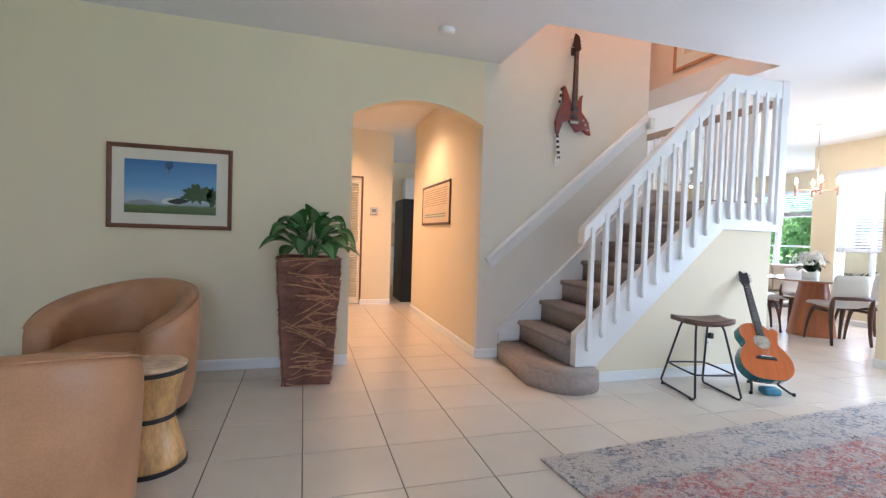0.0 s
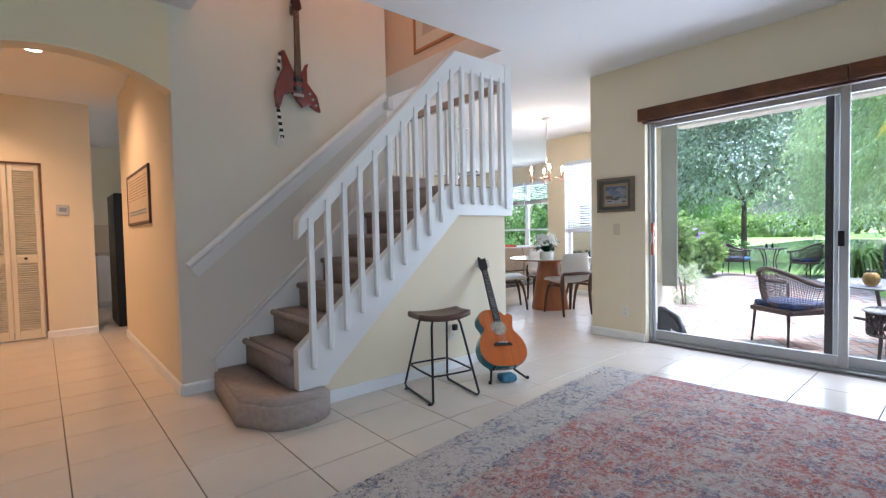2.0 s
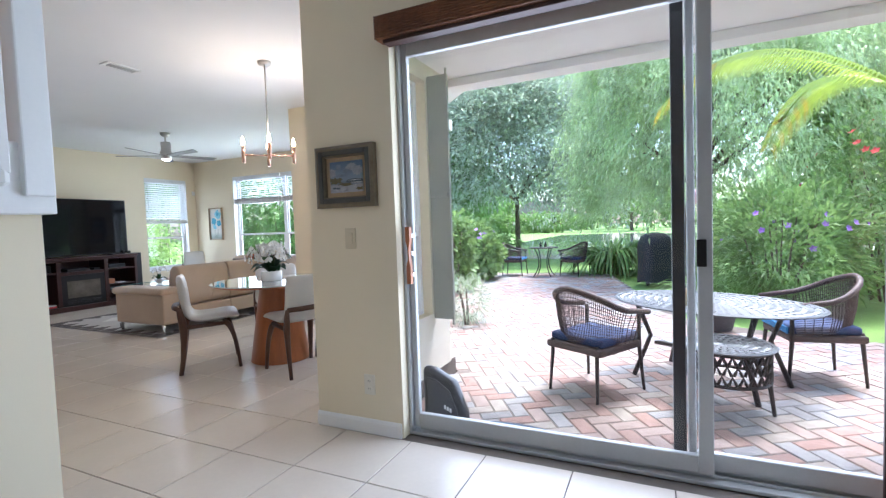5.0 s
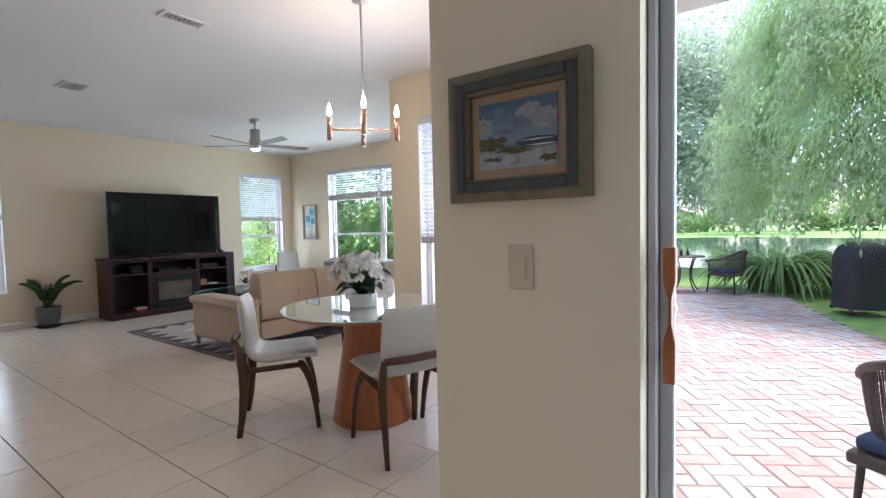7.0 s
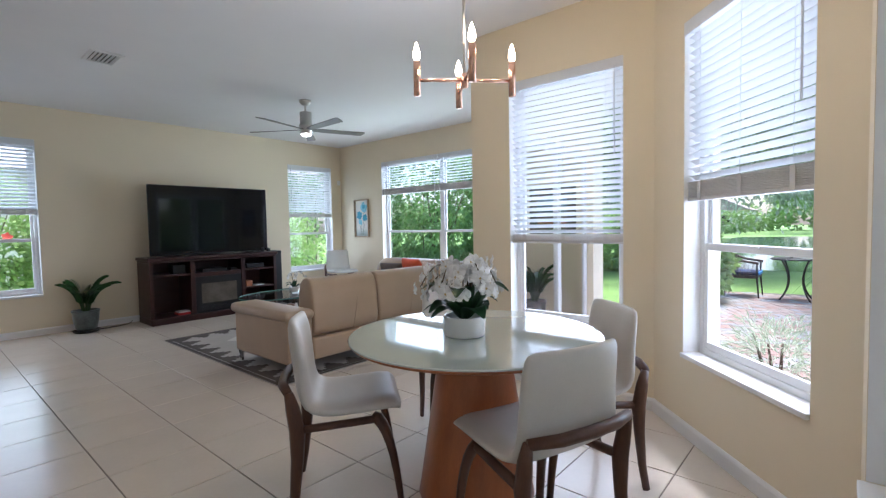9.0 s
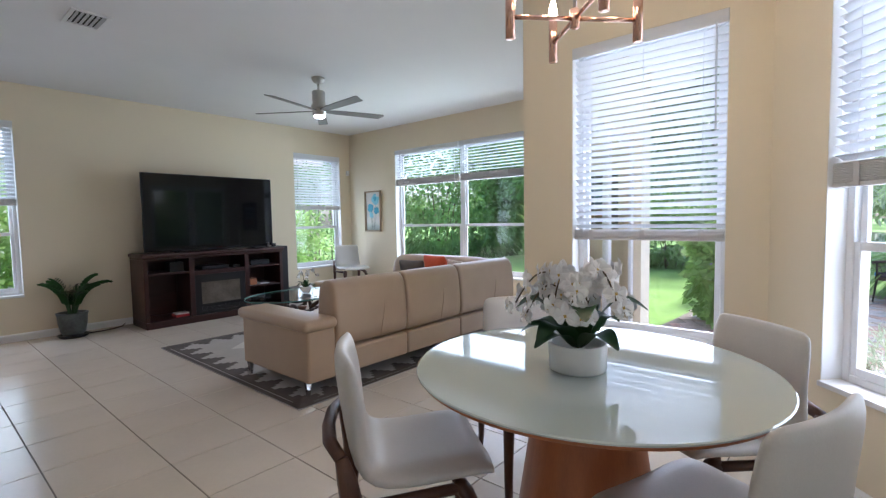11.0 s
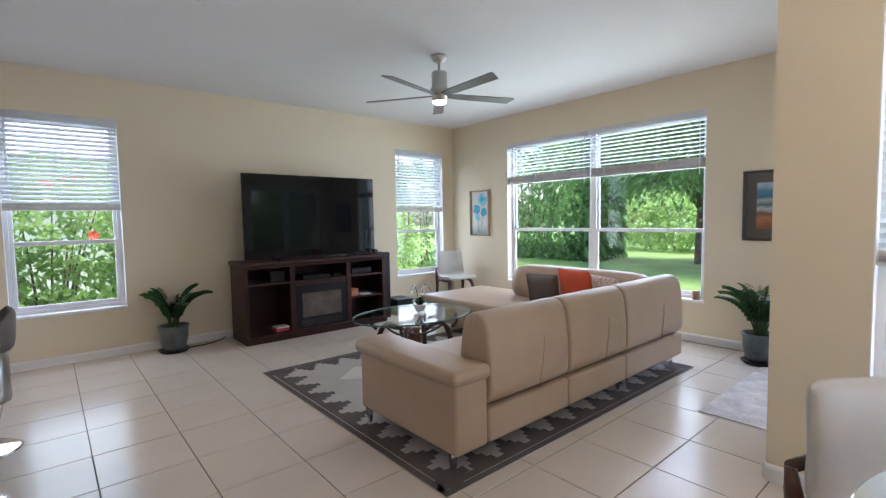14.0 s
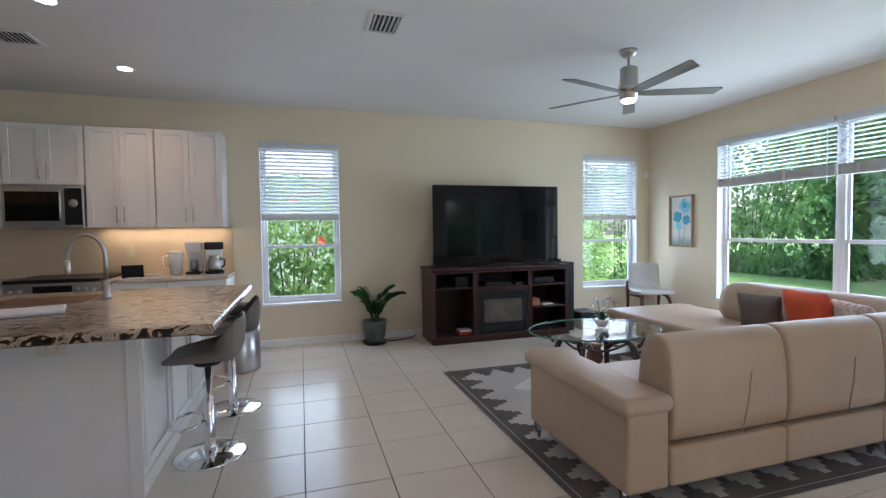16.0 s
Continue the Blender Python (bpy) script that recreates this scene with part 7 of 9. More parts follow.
# ---- hall ----
def bifold_door():
    e = empty("bifold_door", (0.66, 7.335, 0))
    tagged(e, "cream louvred bifold closet door, closed", "door", kind="structure")
    DOOR = mat("door_cream", (0.74, 0.68, 0.55), 0.45, var=0.04)
    for k in range(2):
        x0 = -0.005 + 0.278 * k
        p = empty("leaf")
        p.parent = e
        bm = bmesh.new()
        w = 0.272
        for lo, hi in (((x0, 0, 0.015), (x0 + 0.045, 0.03, 2.035)), ((x0 + w - 0.045, 0, 0.015), (x0 + w, 0.03, 2.035)), ((x0 + 0.045, 0, 0.015), (x0 + w - 0.045, 0.03, 0.12)), ((x0 + 0.045, 0, 1.95), (x0 + w - 0.045, 0.03, 2.035)), ((x0 + 0.045, 0, 0.90), (x0 + w - 0.045, 0.03, 0.99))):
            add_box(bm, lo, hi, 0.003, 1)
        bm_ob("stile", bm, DOOR, p)
        bm = bmesh.new()
        z = 0.135
        while z < 1.94:
            if not 0.89 < z < 1.0:
                add_box(bm, (x0 + 0.045, -0.013, -0.003), (x0 + w - 0.045, 0.013, 0.003), m=Matrix.Translation((0, 0.015, z)) @ Matrix.Rotation(radians(-38), 4, "X"))
            z += 0.026
        bm_ob("louvre", bm, DOOR, p)
    kb = lathe("knob", [(0.004, 0), (0.008, 0.012), (0.016, 0.018), (0.016, 0.026), (0.004, 0.03)], BLACKMETAL, e, 14)
    kb.matrix_basis = pose(0.40, 0.0, 0.95, 90, 0, 0)
    box("jamb", (0.553, -0.028, 0), (0.572, 0.06, 2.05), BROWNFRAME, e, bevel=0.002)
    box("jamb", (-0.56, -0.028, 2.035), (0.572, 0.06, 2.052), BROWNFRAME, e, bevel=0.002)
    box("leaf", (-0.56, 0.0, 0.015), (-0.01, 0.03, 2.03), DOOR, e)
    return e


bifold_door()
th = box("thermostat", (-0.062, -0.022, -0.062), (0.062, 0, 0.062), mat("thermostat_grey", (0.50, 0.50, 0.52), 0.4), bevel=0.01)
th.matrix_basis = pose(1.41, 7.31, 1.51)
box("display", (-0.035, -0.025, -0.02), (0.035, -0.021, 0.03), mat("lcd_grey", (0.22, 0.25, 0.30), 0.2), th, bevel=0)
tagged(th, "square grey wall thermostat with a display", "thermostat")


def can_light(at, watts, name="recessed_light"):
    e = empty(name, at)
    tagged(e, "small recessed ceiling light, switched on", "ceiling light", "recessed ceiling lights")
    lathe("trim_ring", [(0.058, 0), (0.085, -0.004), (0.088, -0.001), (0.06, 0.004)], TRIM, e, 28)
    lathe("lamp", [(0.002, -0.001), (0.056, -0.001), (0.056, 0.003), (0.002, 0.003)], LAMP, e, 24)
    spot_light("recessed_lamp_light", (at[0], at[1], at[2] - 0.03), watts)
    return e


LAMP = emit("lamp_glow", (1.0, 0.86, 0.66), 6.0)
for at, w in (((1.21, 5.50, H - 0.002), 18), ((0.6, 6.6, H - 0.002), 13), ((4.29, 8.235, H - 0.002), 4), ((4.324, 9.496, H - 0.002), 4)):
    can_light(at, w)
fr = box("refrigerator", (0, 0, 0), (0.75, 0.75, 1.75), BLACKPLASTIC, bevel=0.012)
fr.location = (1.93, 7.50, 0)
box("door", (0.01, 0.752, 0.02), (0.74, 0.79, 1.74), STEEL, fr, bevel=0)
tagged(fr, "tall black refrigerator in the kitchen", "refrigerator")

# ---- dining table, chairs, chandelier ----
def dining_table():
    e = empty("dining_table", (6.86, 4.30, 0))
    tagged(e, "round dining table with white glass top on a cherry cone", "table")
    lathe("glass_top", [(0.02, 0.737), (0.572, 0.737), (0.58, 0.741), (0.58, 0.745), (0.576, 0.748), (0.02, 0.748)], WHITEGLASS, e, 72, smooth=False)
    lathe("wood_rim", [(0.02, 0.722), (0.555, 0.722), (0.57, 0.728), (0.572, 0.7365), (0.02, 0.7365)], CHERRY, e, 72)
    lathe("cone_base", [(0.02, 0.0), (0.268, 0.0), (0.27, 0.006), (0.262, 0.05), (0.16, 0.70), (0.158, 0.7215), (0.02, 0.7215)], CHERRY, e, 64)
    return e


dining_table()


def leg_pts(a, b, c, n=6):
    return arc(a, b, c, n)


def dining_chair(at, turn):
    """Upholstered shell chair on curved walnut legs; it faces +y."""
    e = empty("dining_chair", at, turn)
    tagged(e, "pale grey leather dining chair with curved walnut legs", "chair", "chairs round the dining table")
    # one bent pad: seat flowing up into the back
    prof = [(0.235, 0.440), (0.225, 0.462), (0.12, 0.455), (0.0, 0.445), (-0.10, 0.445), (-0.165, 0.475), (-0.195, 0.55), (-0.212, 0.66), (-0.228, 0.78), (-0.235, 0.842)]
    bm = bmesh.new()
    T = 0.056
    rows = []
    n = 8
    for i, (y, z) in enumerate(prof):
        a = Vector((0, *prof[max(0, i - 1)]))
        b = Vector((0, *prof[min(len(prof) - 1, i + 1)]))
        d = (b - a).normalized()
        nrm = Vector((0, d.z, -d.y))
        row_t, row_b = [], []
        back = max(0.0, min(1.0, (z - 0.46) / 0.2))
        w = 0.235 - 0.018 * back - (0.012 if i in (0, len(prof) - 1) else 0)
        for k in range(n + 1):
            u = 2 * k / n - 1
            bend = 0.035 * back * u * u
            lift = 0.012 * (1 - back) * u * u
            p = Vector((w * u, y + bend, z + lift))
            thin = T * (0.45 if abs(u) > 0.99 else 1.0) * (0.55 if i in (0, len(prof) - 1) else 1)
            row_t.append(bm.verts.new(p - nrm * thin * 0.35))
            row_b.append(bm.verts.new(p + nrm * thin * 0.75))
        rows.append((row_t, row_b))
    for (t0, b0), (t1, b1) in zip(rows, rows[1:]):
        for k in range(n):
            bm.faces.new((t0[k], t0[k + 1], t1[k + 1], t1[k]))
            bm.faces.new((b0[k], b1[k], b1[k + 1], b0[k + 1]))
        bm.faces.new((t0[0], t1[0], b1[0], b0[0]))
        bm.faces.new((t0[n], b0[n], b1[n], t1[n]))
    for t, b in (rows[0], rows[-1]):
        for k in range(n):
            bm.faces.new((t[k], b[k], b[k + 1], t[k + 1]))
    soft(bm_ob("padded_shell", bm, GREYLEATHER, e, True))
    for s in (-1, 1):
        tube("front_leg", leg_pts((s * 0.165, 0.12, 0.415), (s * 0.205, 0.20, 0.40), (s * 0.215, 0.235, 0.0), 8), [0.026, 0.032, 0.031, 0.028, 0.025, 0.023, 0.021, 0.019, 0.017], WALNUT, e, 8, flat=0.75)
        tube("back_leg", [(s * 0.225, -0.235, 0.0), (s * 0.222, -0.215, 0.12), (s * 0.222, -0.200, 0.28), (s * 0.224, -0.196, 0.40), (s * 0.226, -0.212, 0.50), (s * 0.226, -0.226, 0.565)], [0.018, 0.021, 0.027, 0.034, 0.029, 0.019], WALNUT, e, 8, flat=0.75)
        tube("side_rail", [(s * 0.222, -0.19, 0.405), (s * 0.20, 0.0, 0.405), (s * 0.18, 0.15, 0.405)], 0.018, WALNUT, e, 8)
    tube("back_rail", [(-0.226, -0.228, 0.565), (-0.12, -0.262, 0.568), (0, -0.270, 0.57), (0.12, -0.262, 0.568), (0.226, -0.228, 0.565)], [0.019, 0.022, 0.022, 0.022, 0.019], WALNUT, e, 8)
    return e


dc = dining_chair((6.465, 4.765, 0), -128)
copy_thing(dc, pose(6.655, 3.86, 0, 0, 0, -20))
copy_thing(dc, pose(7.31, 4.0, 0, 0, 0, 50))
copy_thing(dc, pose(7.335, 4.76, 0, 0, 0, 140))
copy_thing(dc, pose(10.36, 9.98, 0, 0, 0, 165))


def orchid(at, scale, n_stem, per, name, label, pot, seed, spread=0.2, height=0.34):
    """Arching orchid sprays over dark strap leaves in a white pot."""
    rng = random.Random(seed)
    e = empty(name, at)
    tagged(e, label, "plant")
    if pot == "oval":
        lathe("pot", [(0.02, 0.0), (0.088, 0.0), (0.092, 0.006), (0.094, 0.085), (0.092, 0.09), (0.082, 0.088), (0.08, 0.07), (0.02, 0.07)], CERAMIC, e, 40)
        z0 = 0.072
    else:
        lathe("pot", [(0.015, 0.0), (0.035, 0.0), (0.055, 0.03), (0.066, 0.06), (0.066, 0.07), (0.056, 0.068), (0.015, 0.055)], CERAMIC, e, 30)
        z0 = 0.055
    LD = leaf_mat("orchid_leaf", (0.018, 0.055, 0.018), var=0.3, rough=0.3)
    bm = bmesh.new()
    for k in range(14 if pot == "oval" else 6):
        a = 2 * math.pi * k / 9 * (1 if pot == "oval" else 1.5) + rng.uniform(-0.2, 0.2)
        o = Vector((math.cos(a), math.sin(a), 0))
        L = (0.175 if pot == "oval" else 0.17) * scale * rng.uniform(0.8, 1.2)
        up = rng.uniform(0.35, 1.2)
        pts = arc(Vector((0, 0, z0)) + o * 0.02, Vector((0, 0, z0)) + o * L * 0.5 + Vector((0, 0, L * up)), Vector((0, 0, z0)) + o * L * 1.0 + Vector((0, 0, L * (up - 0.45))), 6)
        s = Vector((-o.y, o.x, 0))
        prev = None
        for j, p in enumerate(pts):
            w = (0.095 if pot == "oval" else 0.06) * scale * math.sin(math.pi * (0.15 + 0.8 * j / 6)) / 2
            cur = [bm.verts.new(p - s * w + Vector((0, 0, w * 0.3))), bm.verts.new(p), bm.verts.new(p + s * w + Vector((0, 0, w * 0.3)))]
            if prev:
                bm.faces.new((prev[0], prev[1], cur[1], cur[0]))
                bm.faces.new((prev[1], prev[2], cur[2], cur[1]))
            prev = cur
    soft(bm_ob("leaf", bm, LD, e, True))
    bm = bmesh.new()
    spots = []
    for k in range(n_stem):
        a = 2 * math.pi * k / n_stem + rng.uniform(-0.25, 0.25)
        o = Vector((math.cos(a), math.sin(a), 0))
        sp = spread * rng.uniform(0.75, 1.1)
        hh = height * rng.uniform(0.9, 1.1)
        pts = arc((0.015 * o.x, 0.015 * o.y, z0), o * sp * 0.35 + Vector((0, 0, hh * 1.45)), o * sp * 1.12 + Vector((0, 0, hh * 0.66)), 12)
        add_tube(bm, pts, 0.0028, 5)
        for j in range(per):
            i = 12 - int(j * 7 / per)
            spots.append((pts[i] + Vector((rng.uniform(-.02, .02), rng.uniform(-.02, .02), rng.uniform(-.012, .012))), o))
    bm_ob("stem", bm, mat(name + "_stem", (0.07, 0.05, 0.02), 0.6), e, True)
    PET = mat(name + "_petal", (0.86, 0.85, 0.83), 0.5, var=0.04, scale=20, fine=90, bump=0.05)
    CEN = mat(name + "_centre", (0.55, 0.38, 0.10), 0.5)
    bm = bmesh.new()
    for c, o in spots:
        f = (o + Vector((rng.uniform(-0.5, 0.5), rng.uniform(-0.5, 0.5), rng.uniform(-0.2, 0.3)))).normalized()
        s1 = f.cross(Vector((0, 0, 1))).normalized()
        s2 = s1.cross(f)
        R = 0.033 * scale * rng.uniform(0.75, 1.1)
        # two broad petals, three narrower sepals, a small lip
        for ang, wide, ln in ((0.15, 0.9, 1.05), (math.pi - 0.15, 0.9, 1.05), (math.pi / 2, 0.55, 1.0), (math.pi * 1.25, 0.5, 0.95), (math.pi * 1.75, 0.5, 0.95)):
            d = s1 * math.cos(ang) + s2 * math.sin(ang)
            t = f.cross(d)
            side = [(0.14, 0.16, 0.001), (0.36, 0.46, 0.005), (0.62, 0.58, 0.005), (0.84, 0.44, 0.001), (0.97, 0.18, -0.003)]
            P = [c] + [c + d * R * ln * q + t * R * wide * w + f * h for q, w, h in side] + [c + d * R * ln - f * 0.004] + [c + d * R * ln * q - t * R * wide * w + f * h for q, w, h in reversed(side)]
            bm.faces.new([bm.verts.new(q) for q in P])
        cc = [bm.verts.new(c + f * 0.006 + (s1 * math.cos(q) + s2 * math.sin(q)) * R * 0.16) for q in (0.5, 2.1, 3.7, 5.2)]
        fc = bm.faces.new(cc)
        fc.material_index = 1
    bm_ob("blossom", bm, [PET, CEN], e)
    return e


orchid((6.79, 4.30, 0.749), 1.12, 13, 9, "orchid_arrangement", "white orchids in a low round white pot", "oval", 4, spread=0.165, height=0.32)


def chandelier():
    """Four candle tubes on crossed arms, hung from a thin rod."""
    cx, cy, zc = 6.90, 4.36, 1.925
    e = empty("chandelier", (cx, cy, zc), 0)
    tagged(e, "polished copper chandelier with four lit candle bulbs", "chandelier")
    lathe("canopy", [(0.01, H - zc - 0.03), (0.055, H - zc - 0.028), (0.062, H - zc - 0.012), (0.062, H - zc - 0.001), (0.01, H - zc - 0.001)], NICKEL, e, 28)
    tube("rod", [(0, 0, -0.03), (0, 0, H - zc - 0.02)], 0.007, NICKEL, e, 10)
    lathe("hub", [(0.006, -0.035), (0.016, -0.03), (0.018, 0.03), (0.006, 0.035)], COPPER, e, 16)
    GLOW = emit("bulb_glow", (1.0, 0.78, 0.48), 14.0)
    for a in (8, 98, 188, 278):
        x, y = 0.225 * math.cos(math.radians(a - 52)), 0.225 * math.sin(math.radians(a - 52))
        tube("arm", [(0, 0, 0), (x, y, 0)], 0.008, COPPER, e, 10)
        lathe("candle_tube", [(0.004, -0.072), (0.0165, -0.072), (0.0165, 0.085), (0.013, 0.088), (0.004, 0.088)], COPPER, e, 20, (x, y))
        lathe("bulb", [(0.006, 0.088), (0.0155, 0.102), (0.0165, 0.12), (0.010, 0.15), (0.002, 0.172)], GLOW, e, 14, (x, y))
        bulb_light("candle_light", (cx + x, cy + y, zc + 0.20), 0.9)
    return e


chandelier()


def ceiling_fan():
    cx, cy = 8.40, 7.98
    e = empty("ceiling_fan", (cx, cy, H), 0)
    tagged(e, "brushed nickel ceiling fan with five grey blades and light", "ceiling fan")
    lathe("canopy", [(0.01, -0.001), (0.07, -0.001), (0.068, -0.025), (0.045, -0.055), (0.02, -0.062), (0.01, -0.062)], NICKEL, e, 28)
    tube("downrod", [(0, 0, -0.05), (0, 0, -0.17)], 0.012, NICKEL, e, 10)
    lathe("motor", [(0.02, -0.14), (0.062, -0.142), (0.07, -0.15), (0.07, -0.285), (0.082, -0.29), (0.085, -0.335), (0.07, -0.345), (0.07, -0.40), (0.06, -0.405), (0.02, -0.405)], NICKEL, e, 36)
    lathe("light", [(0.005, -0.43), (0.045, -0.425), (0.062, -0.408), (0.005, -0.406)], emit("fan_light_glow", (1.0, 0.93, 0.82), 5.0), e, 28)
    BL = mat("fan_blade_grey", (0.19, 0.185, 0.18), 0.45, 0.3, var=0.15, scale=4, fine=60)
    for k in range(5):
        a = 2 * math.pi * k / 5 + math.radians(52)
        bm = bmesh.new()
        add_prism(bm, [(0.05, -0.03), (0.2, -0.055), (0.72, -0.066), (0.735, -0.05), (0.70, 0.045), (0.2, 0.04), (0.05, 0.025)], -0.004, 0.004, "xy")
        b = bm_ob("blade", bm, BL, e)
        b.matrix_basis = Matrix.Rotation(a, 4, "Z") @ Matrix.Translation((0, 0, -0.352)) @ Matrix.Rotation(radians(-11), 4, "X")
    spot_light("fan_light", (cx, cy, H - 0.45), 6, (1.0, 0.9, 0.75), 150)
    return e


ceiling_fan()


def vent(at, w, d, turn=0, name="air_vent"):
    e = empty(name, at, turn)
    tagged(e, "white louvred ceiling air vent", "vent", "ceiling air vents")
    bm = bmesh.new()
    for lo, hi in (((-w / 2, -d / 2, -0.012), (-w / 2 + 0.03, d / 2, 0)), ((w / 2 - 0.03, -d / 2, -0.012), (w / 2, d / 2, 0)), ((-w / 2 + 0.03, -d / 2, -0.012), (w / 2 - 0.03, -d / 2 + 0.03, 0)), ((-w / 2 + 0.03, d / 2 - 0.03, -0.012), (w / 2 - 0.03, d / 2, 0))):
        add_box(bm, lo, hi, 0.003, 1)
    bm_ob("frame", bm, TRIM, e)
    # thin dark sheet paints the shade behind the louvres
    box("duct", (-w / 2 + 0.03, -d / 2 + 0.03, -0.003), (w / 2 - 0.03, d / 2 - 0.03, -0.001), mat("duct_shade_dark", (0.025, 0.025, 0.025), 0.8), e, bevel=0)
    n = max(4, int((w - 0.06) / 0.03))
    for k in range(n):
        x = -w / 2 + 0.03 + (w - 0.06) * (k + 0.5) / n
        bm = bmesh.new()
        add_box(bm, (-0.010, -d / 2 + 0.03, -0.0008), (0.010, d / 2 - 0.03, 0.0008), m=Matrix.Translation((x, 0, -0.009)) @ Matrix.Rotation(radians(58), 4, "Y"))
        bm_ob("louvre", bm, TRIM, e)
    return e


vent((6.372, 8.0, H - 0.001), 0.25, 0.33)
vent((6.335, 5.585, H - 0.001), 0.31, 0.14)
vent((3.797, 8.93, H - 0.001), 0.28, 0.28)


# ---- television wall ----
def television():
    e = empty("television", (8.135, 10.10, 0.90))
    tagged(e, "large black flat-screen television on the console", "television")
    box("cabinet_back", (-0.70, 0.0, 0.12), (0.70, 0.05, 0.85), BLACKPLASTIC, e, bevel=0.015)
    box("bezel", (-0.842, -0.035, 0.012), (0.842, 0.0, 0.985), BLACKPLASTIC, e, bevel=0.005)
    box("screen", (-0.832, -0.037, 0.026), (0.832, -0.0345, 0.976), SCREEN, e, bevel=0)
    for x in (-0.5, 0.5):
        prism("foot", [(-0.14, 0), (0.12, 0), (0.10, 0.012), (0.01, 0.022), (-0.01, 0.03), (-0.12, 0.012)], x - 0.015, x + 0.015, BLACKPLASTIC, e, plane="yz")
    return e


television()


def media_console():
    """Mahogany fireplace console: moulded top and plinth, side bays, fire box."""
    e = empty("media_console", (8.105, 10.10, 0))
    tagged(e, "dark mahogany media console with electric fireplace and shelves", "media console")
    D0, D1 = -0.24, 0.24
    box("top", (-0.915, D0 - 0.03, 0.855), (0.915, D1, 0.898), MAHOGANY, e, bevel=0.012, seg=3)
    box("top_moulding", (-0.90, D0 - 0.012, 0.825), (0.90, D1, 0.854), MAHOGANY, e, bevel=0.010)
    box("plinth", (-0.90, D0 - 0.02, 0.0), (0.90, D1, 0.085), MAHOGANY, e, bevel=0.012)
    for x in (-0.875, 0.875):
        box("side", (x - 0.022, D0, 0.085), (x + 0.022, D1, 0.825), MAHOGANY, e)
    for x in (-0.36, 0.36):
        box("divider", (x - 0.03, D0, 0.085), (x + 0.03, D1 - 0.02, 0.825), MAHOGANY, e)
    box("back", (-0.85, D1 - 0.02, 0.085), (0.85, D1, 0.825), MAHOGANY, e)
    for x0, x1 in ((-0.85, -0.392), (0.392, 0.85)):
        box("shelf", (x0, D0 + 0.01, 0.635), (x1, D1 - 0.02, 0.66), MAHOGANY, e)
    box("shelf", (0.392, D0 + 0.01, 0.36), (0.85, D1 - 0.02, 0.38), MAHOGANY, e)
    box("shelf", (-0.328, D0 + 0.004, 0.60), (0.328, D1 - 0.02, 0.655), MAHOGANY, e)
    box("firebox_frame", (-0.328, D0 + 0.006, 0.085), (0.328, D0 + 0.03, 0.60), BLACKPLASTIC, e)
    box("fire_screen", (-0.25, D0 + 0.002, 0.22), (0.25, D0 + 0.006, 0.50), mat("fire_glass", (0.10, 0.085, 0.07), 0.12, var=0.5, scale=5), e, bevel=0)
    for k in range(6):
        z = 0.115 + 0.012 * k
        box("vent_slot", (-0.26, D0 + 0.003, z), (0.26, D0 + 0.0058, z + 0.005), BLACKMETAL, e, bevel=0)
    return e


media_console()


def small_box(name, lo, hi, m, label, cat, bevel=0.004):
    ob = box(name, tuple(a - (l + h) / 2 if i < 2 else 0 for i, (a, l, h) in enumerate(zip(lo, lo, hi))), tuple(b - (l + h) / 2 if i < 2 else hi[2] - lo[2] for i, (b, l, h) in enumerate(zip(hi, lo, hi))), m, bevel=bevel)
    ob.location = ((lo[0] + hi[0]) / 2, (lo[1] + hi[1]) / 2, lo[2])
    return tagged(ob, label, cat)


REDM_ = mat("red_paper", (0.50, 0.04, 0.04), 0.5)
small_box("book", (7.56, 9.92, 0.086), (7.78, 10.08, 0.115), REDM_, "red book lying on the console floor", "book")
small_box("book", (7.57, 9.93, 0.116), (7.77, 10.07, 0.135), CERAMIC, "white paperback lying on a red book", "book")
small_box("media_player", (7.90, 9.92, 0.656), (8.24, 10.15, 0.70), BLACKPLASTIC, "slim black disc player on the shelf", "disc player")
small_box("router", (8.30, 9.92, 0.656), (8.40, 10.05, 0.69), BLACKPLASTIC, "small black box on the shelf", "router")
small_box("shelf_speaker", (7.52, 9.94, 0.661), (7.68, 10.1, 0.78), BLACKPLASTIC, "small black speaker on the shelf", "speaker")
small_box("shelf_box", (8.56, 9.94, 0.661), (8.84, 10.12, 0.73), BLACKPLASTIC, "black receiver box on the shelf", "receiver")
small_box("wooden_box", (8.53, 9.92, 0.381), (8.63, 10.04, 0.47), mat("box_wood", (0.33, 0.12, 0.05), 0.5), "small reddish wooden box on the shelf", "box")
small_box("folded_paper", (8.68, 9.92, 0.381), (8.82, 10.04, 0.395), CERAMIC, "white papers on the shelf", "paper")
small_box("game_camera", (8.86, 10.02, 0.899), (8.90, 10.06, 0.965), BLACKPLASTIC, "tiny black camera beside the television", "camera", 0.008)
small_box("game_camera", (8.95, 10.02, 0.899), (9.0, 10.06, 0.95), BLACKPLASTIC, "tiny black camera beside the television", "camera", 0.008)
small_box("sound_bar_remote", (8.62, 9.93, 0.899), (8.80, 9.97, 0.915), BLACKPLASTIC, "black remote control on the console", "remote")
small_box("tall_speaker", (9.06, 10.02, 0.0), (9.19, 10.30, 0.90), BLACKPLASTIC, "tall slim black floor speaker", "speaker", 0.01)
small_box("subwoofer", (9.28, 10.0, 0.0), (9.56, 10.3, 0.23), BLACKPLASTIC, "low black subwoofer on the floor", "subwoofer", 0.01)
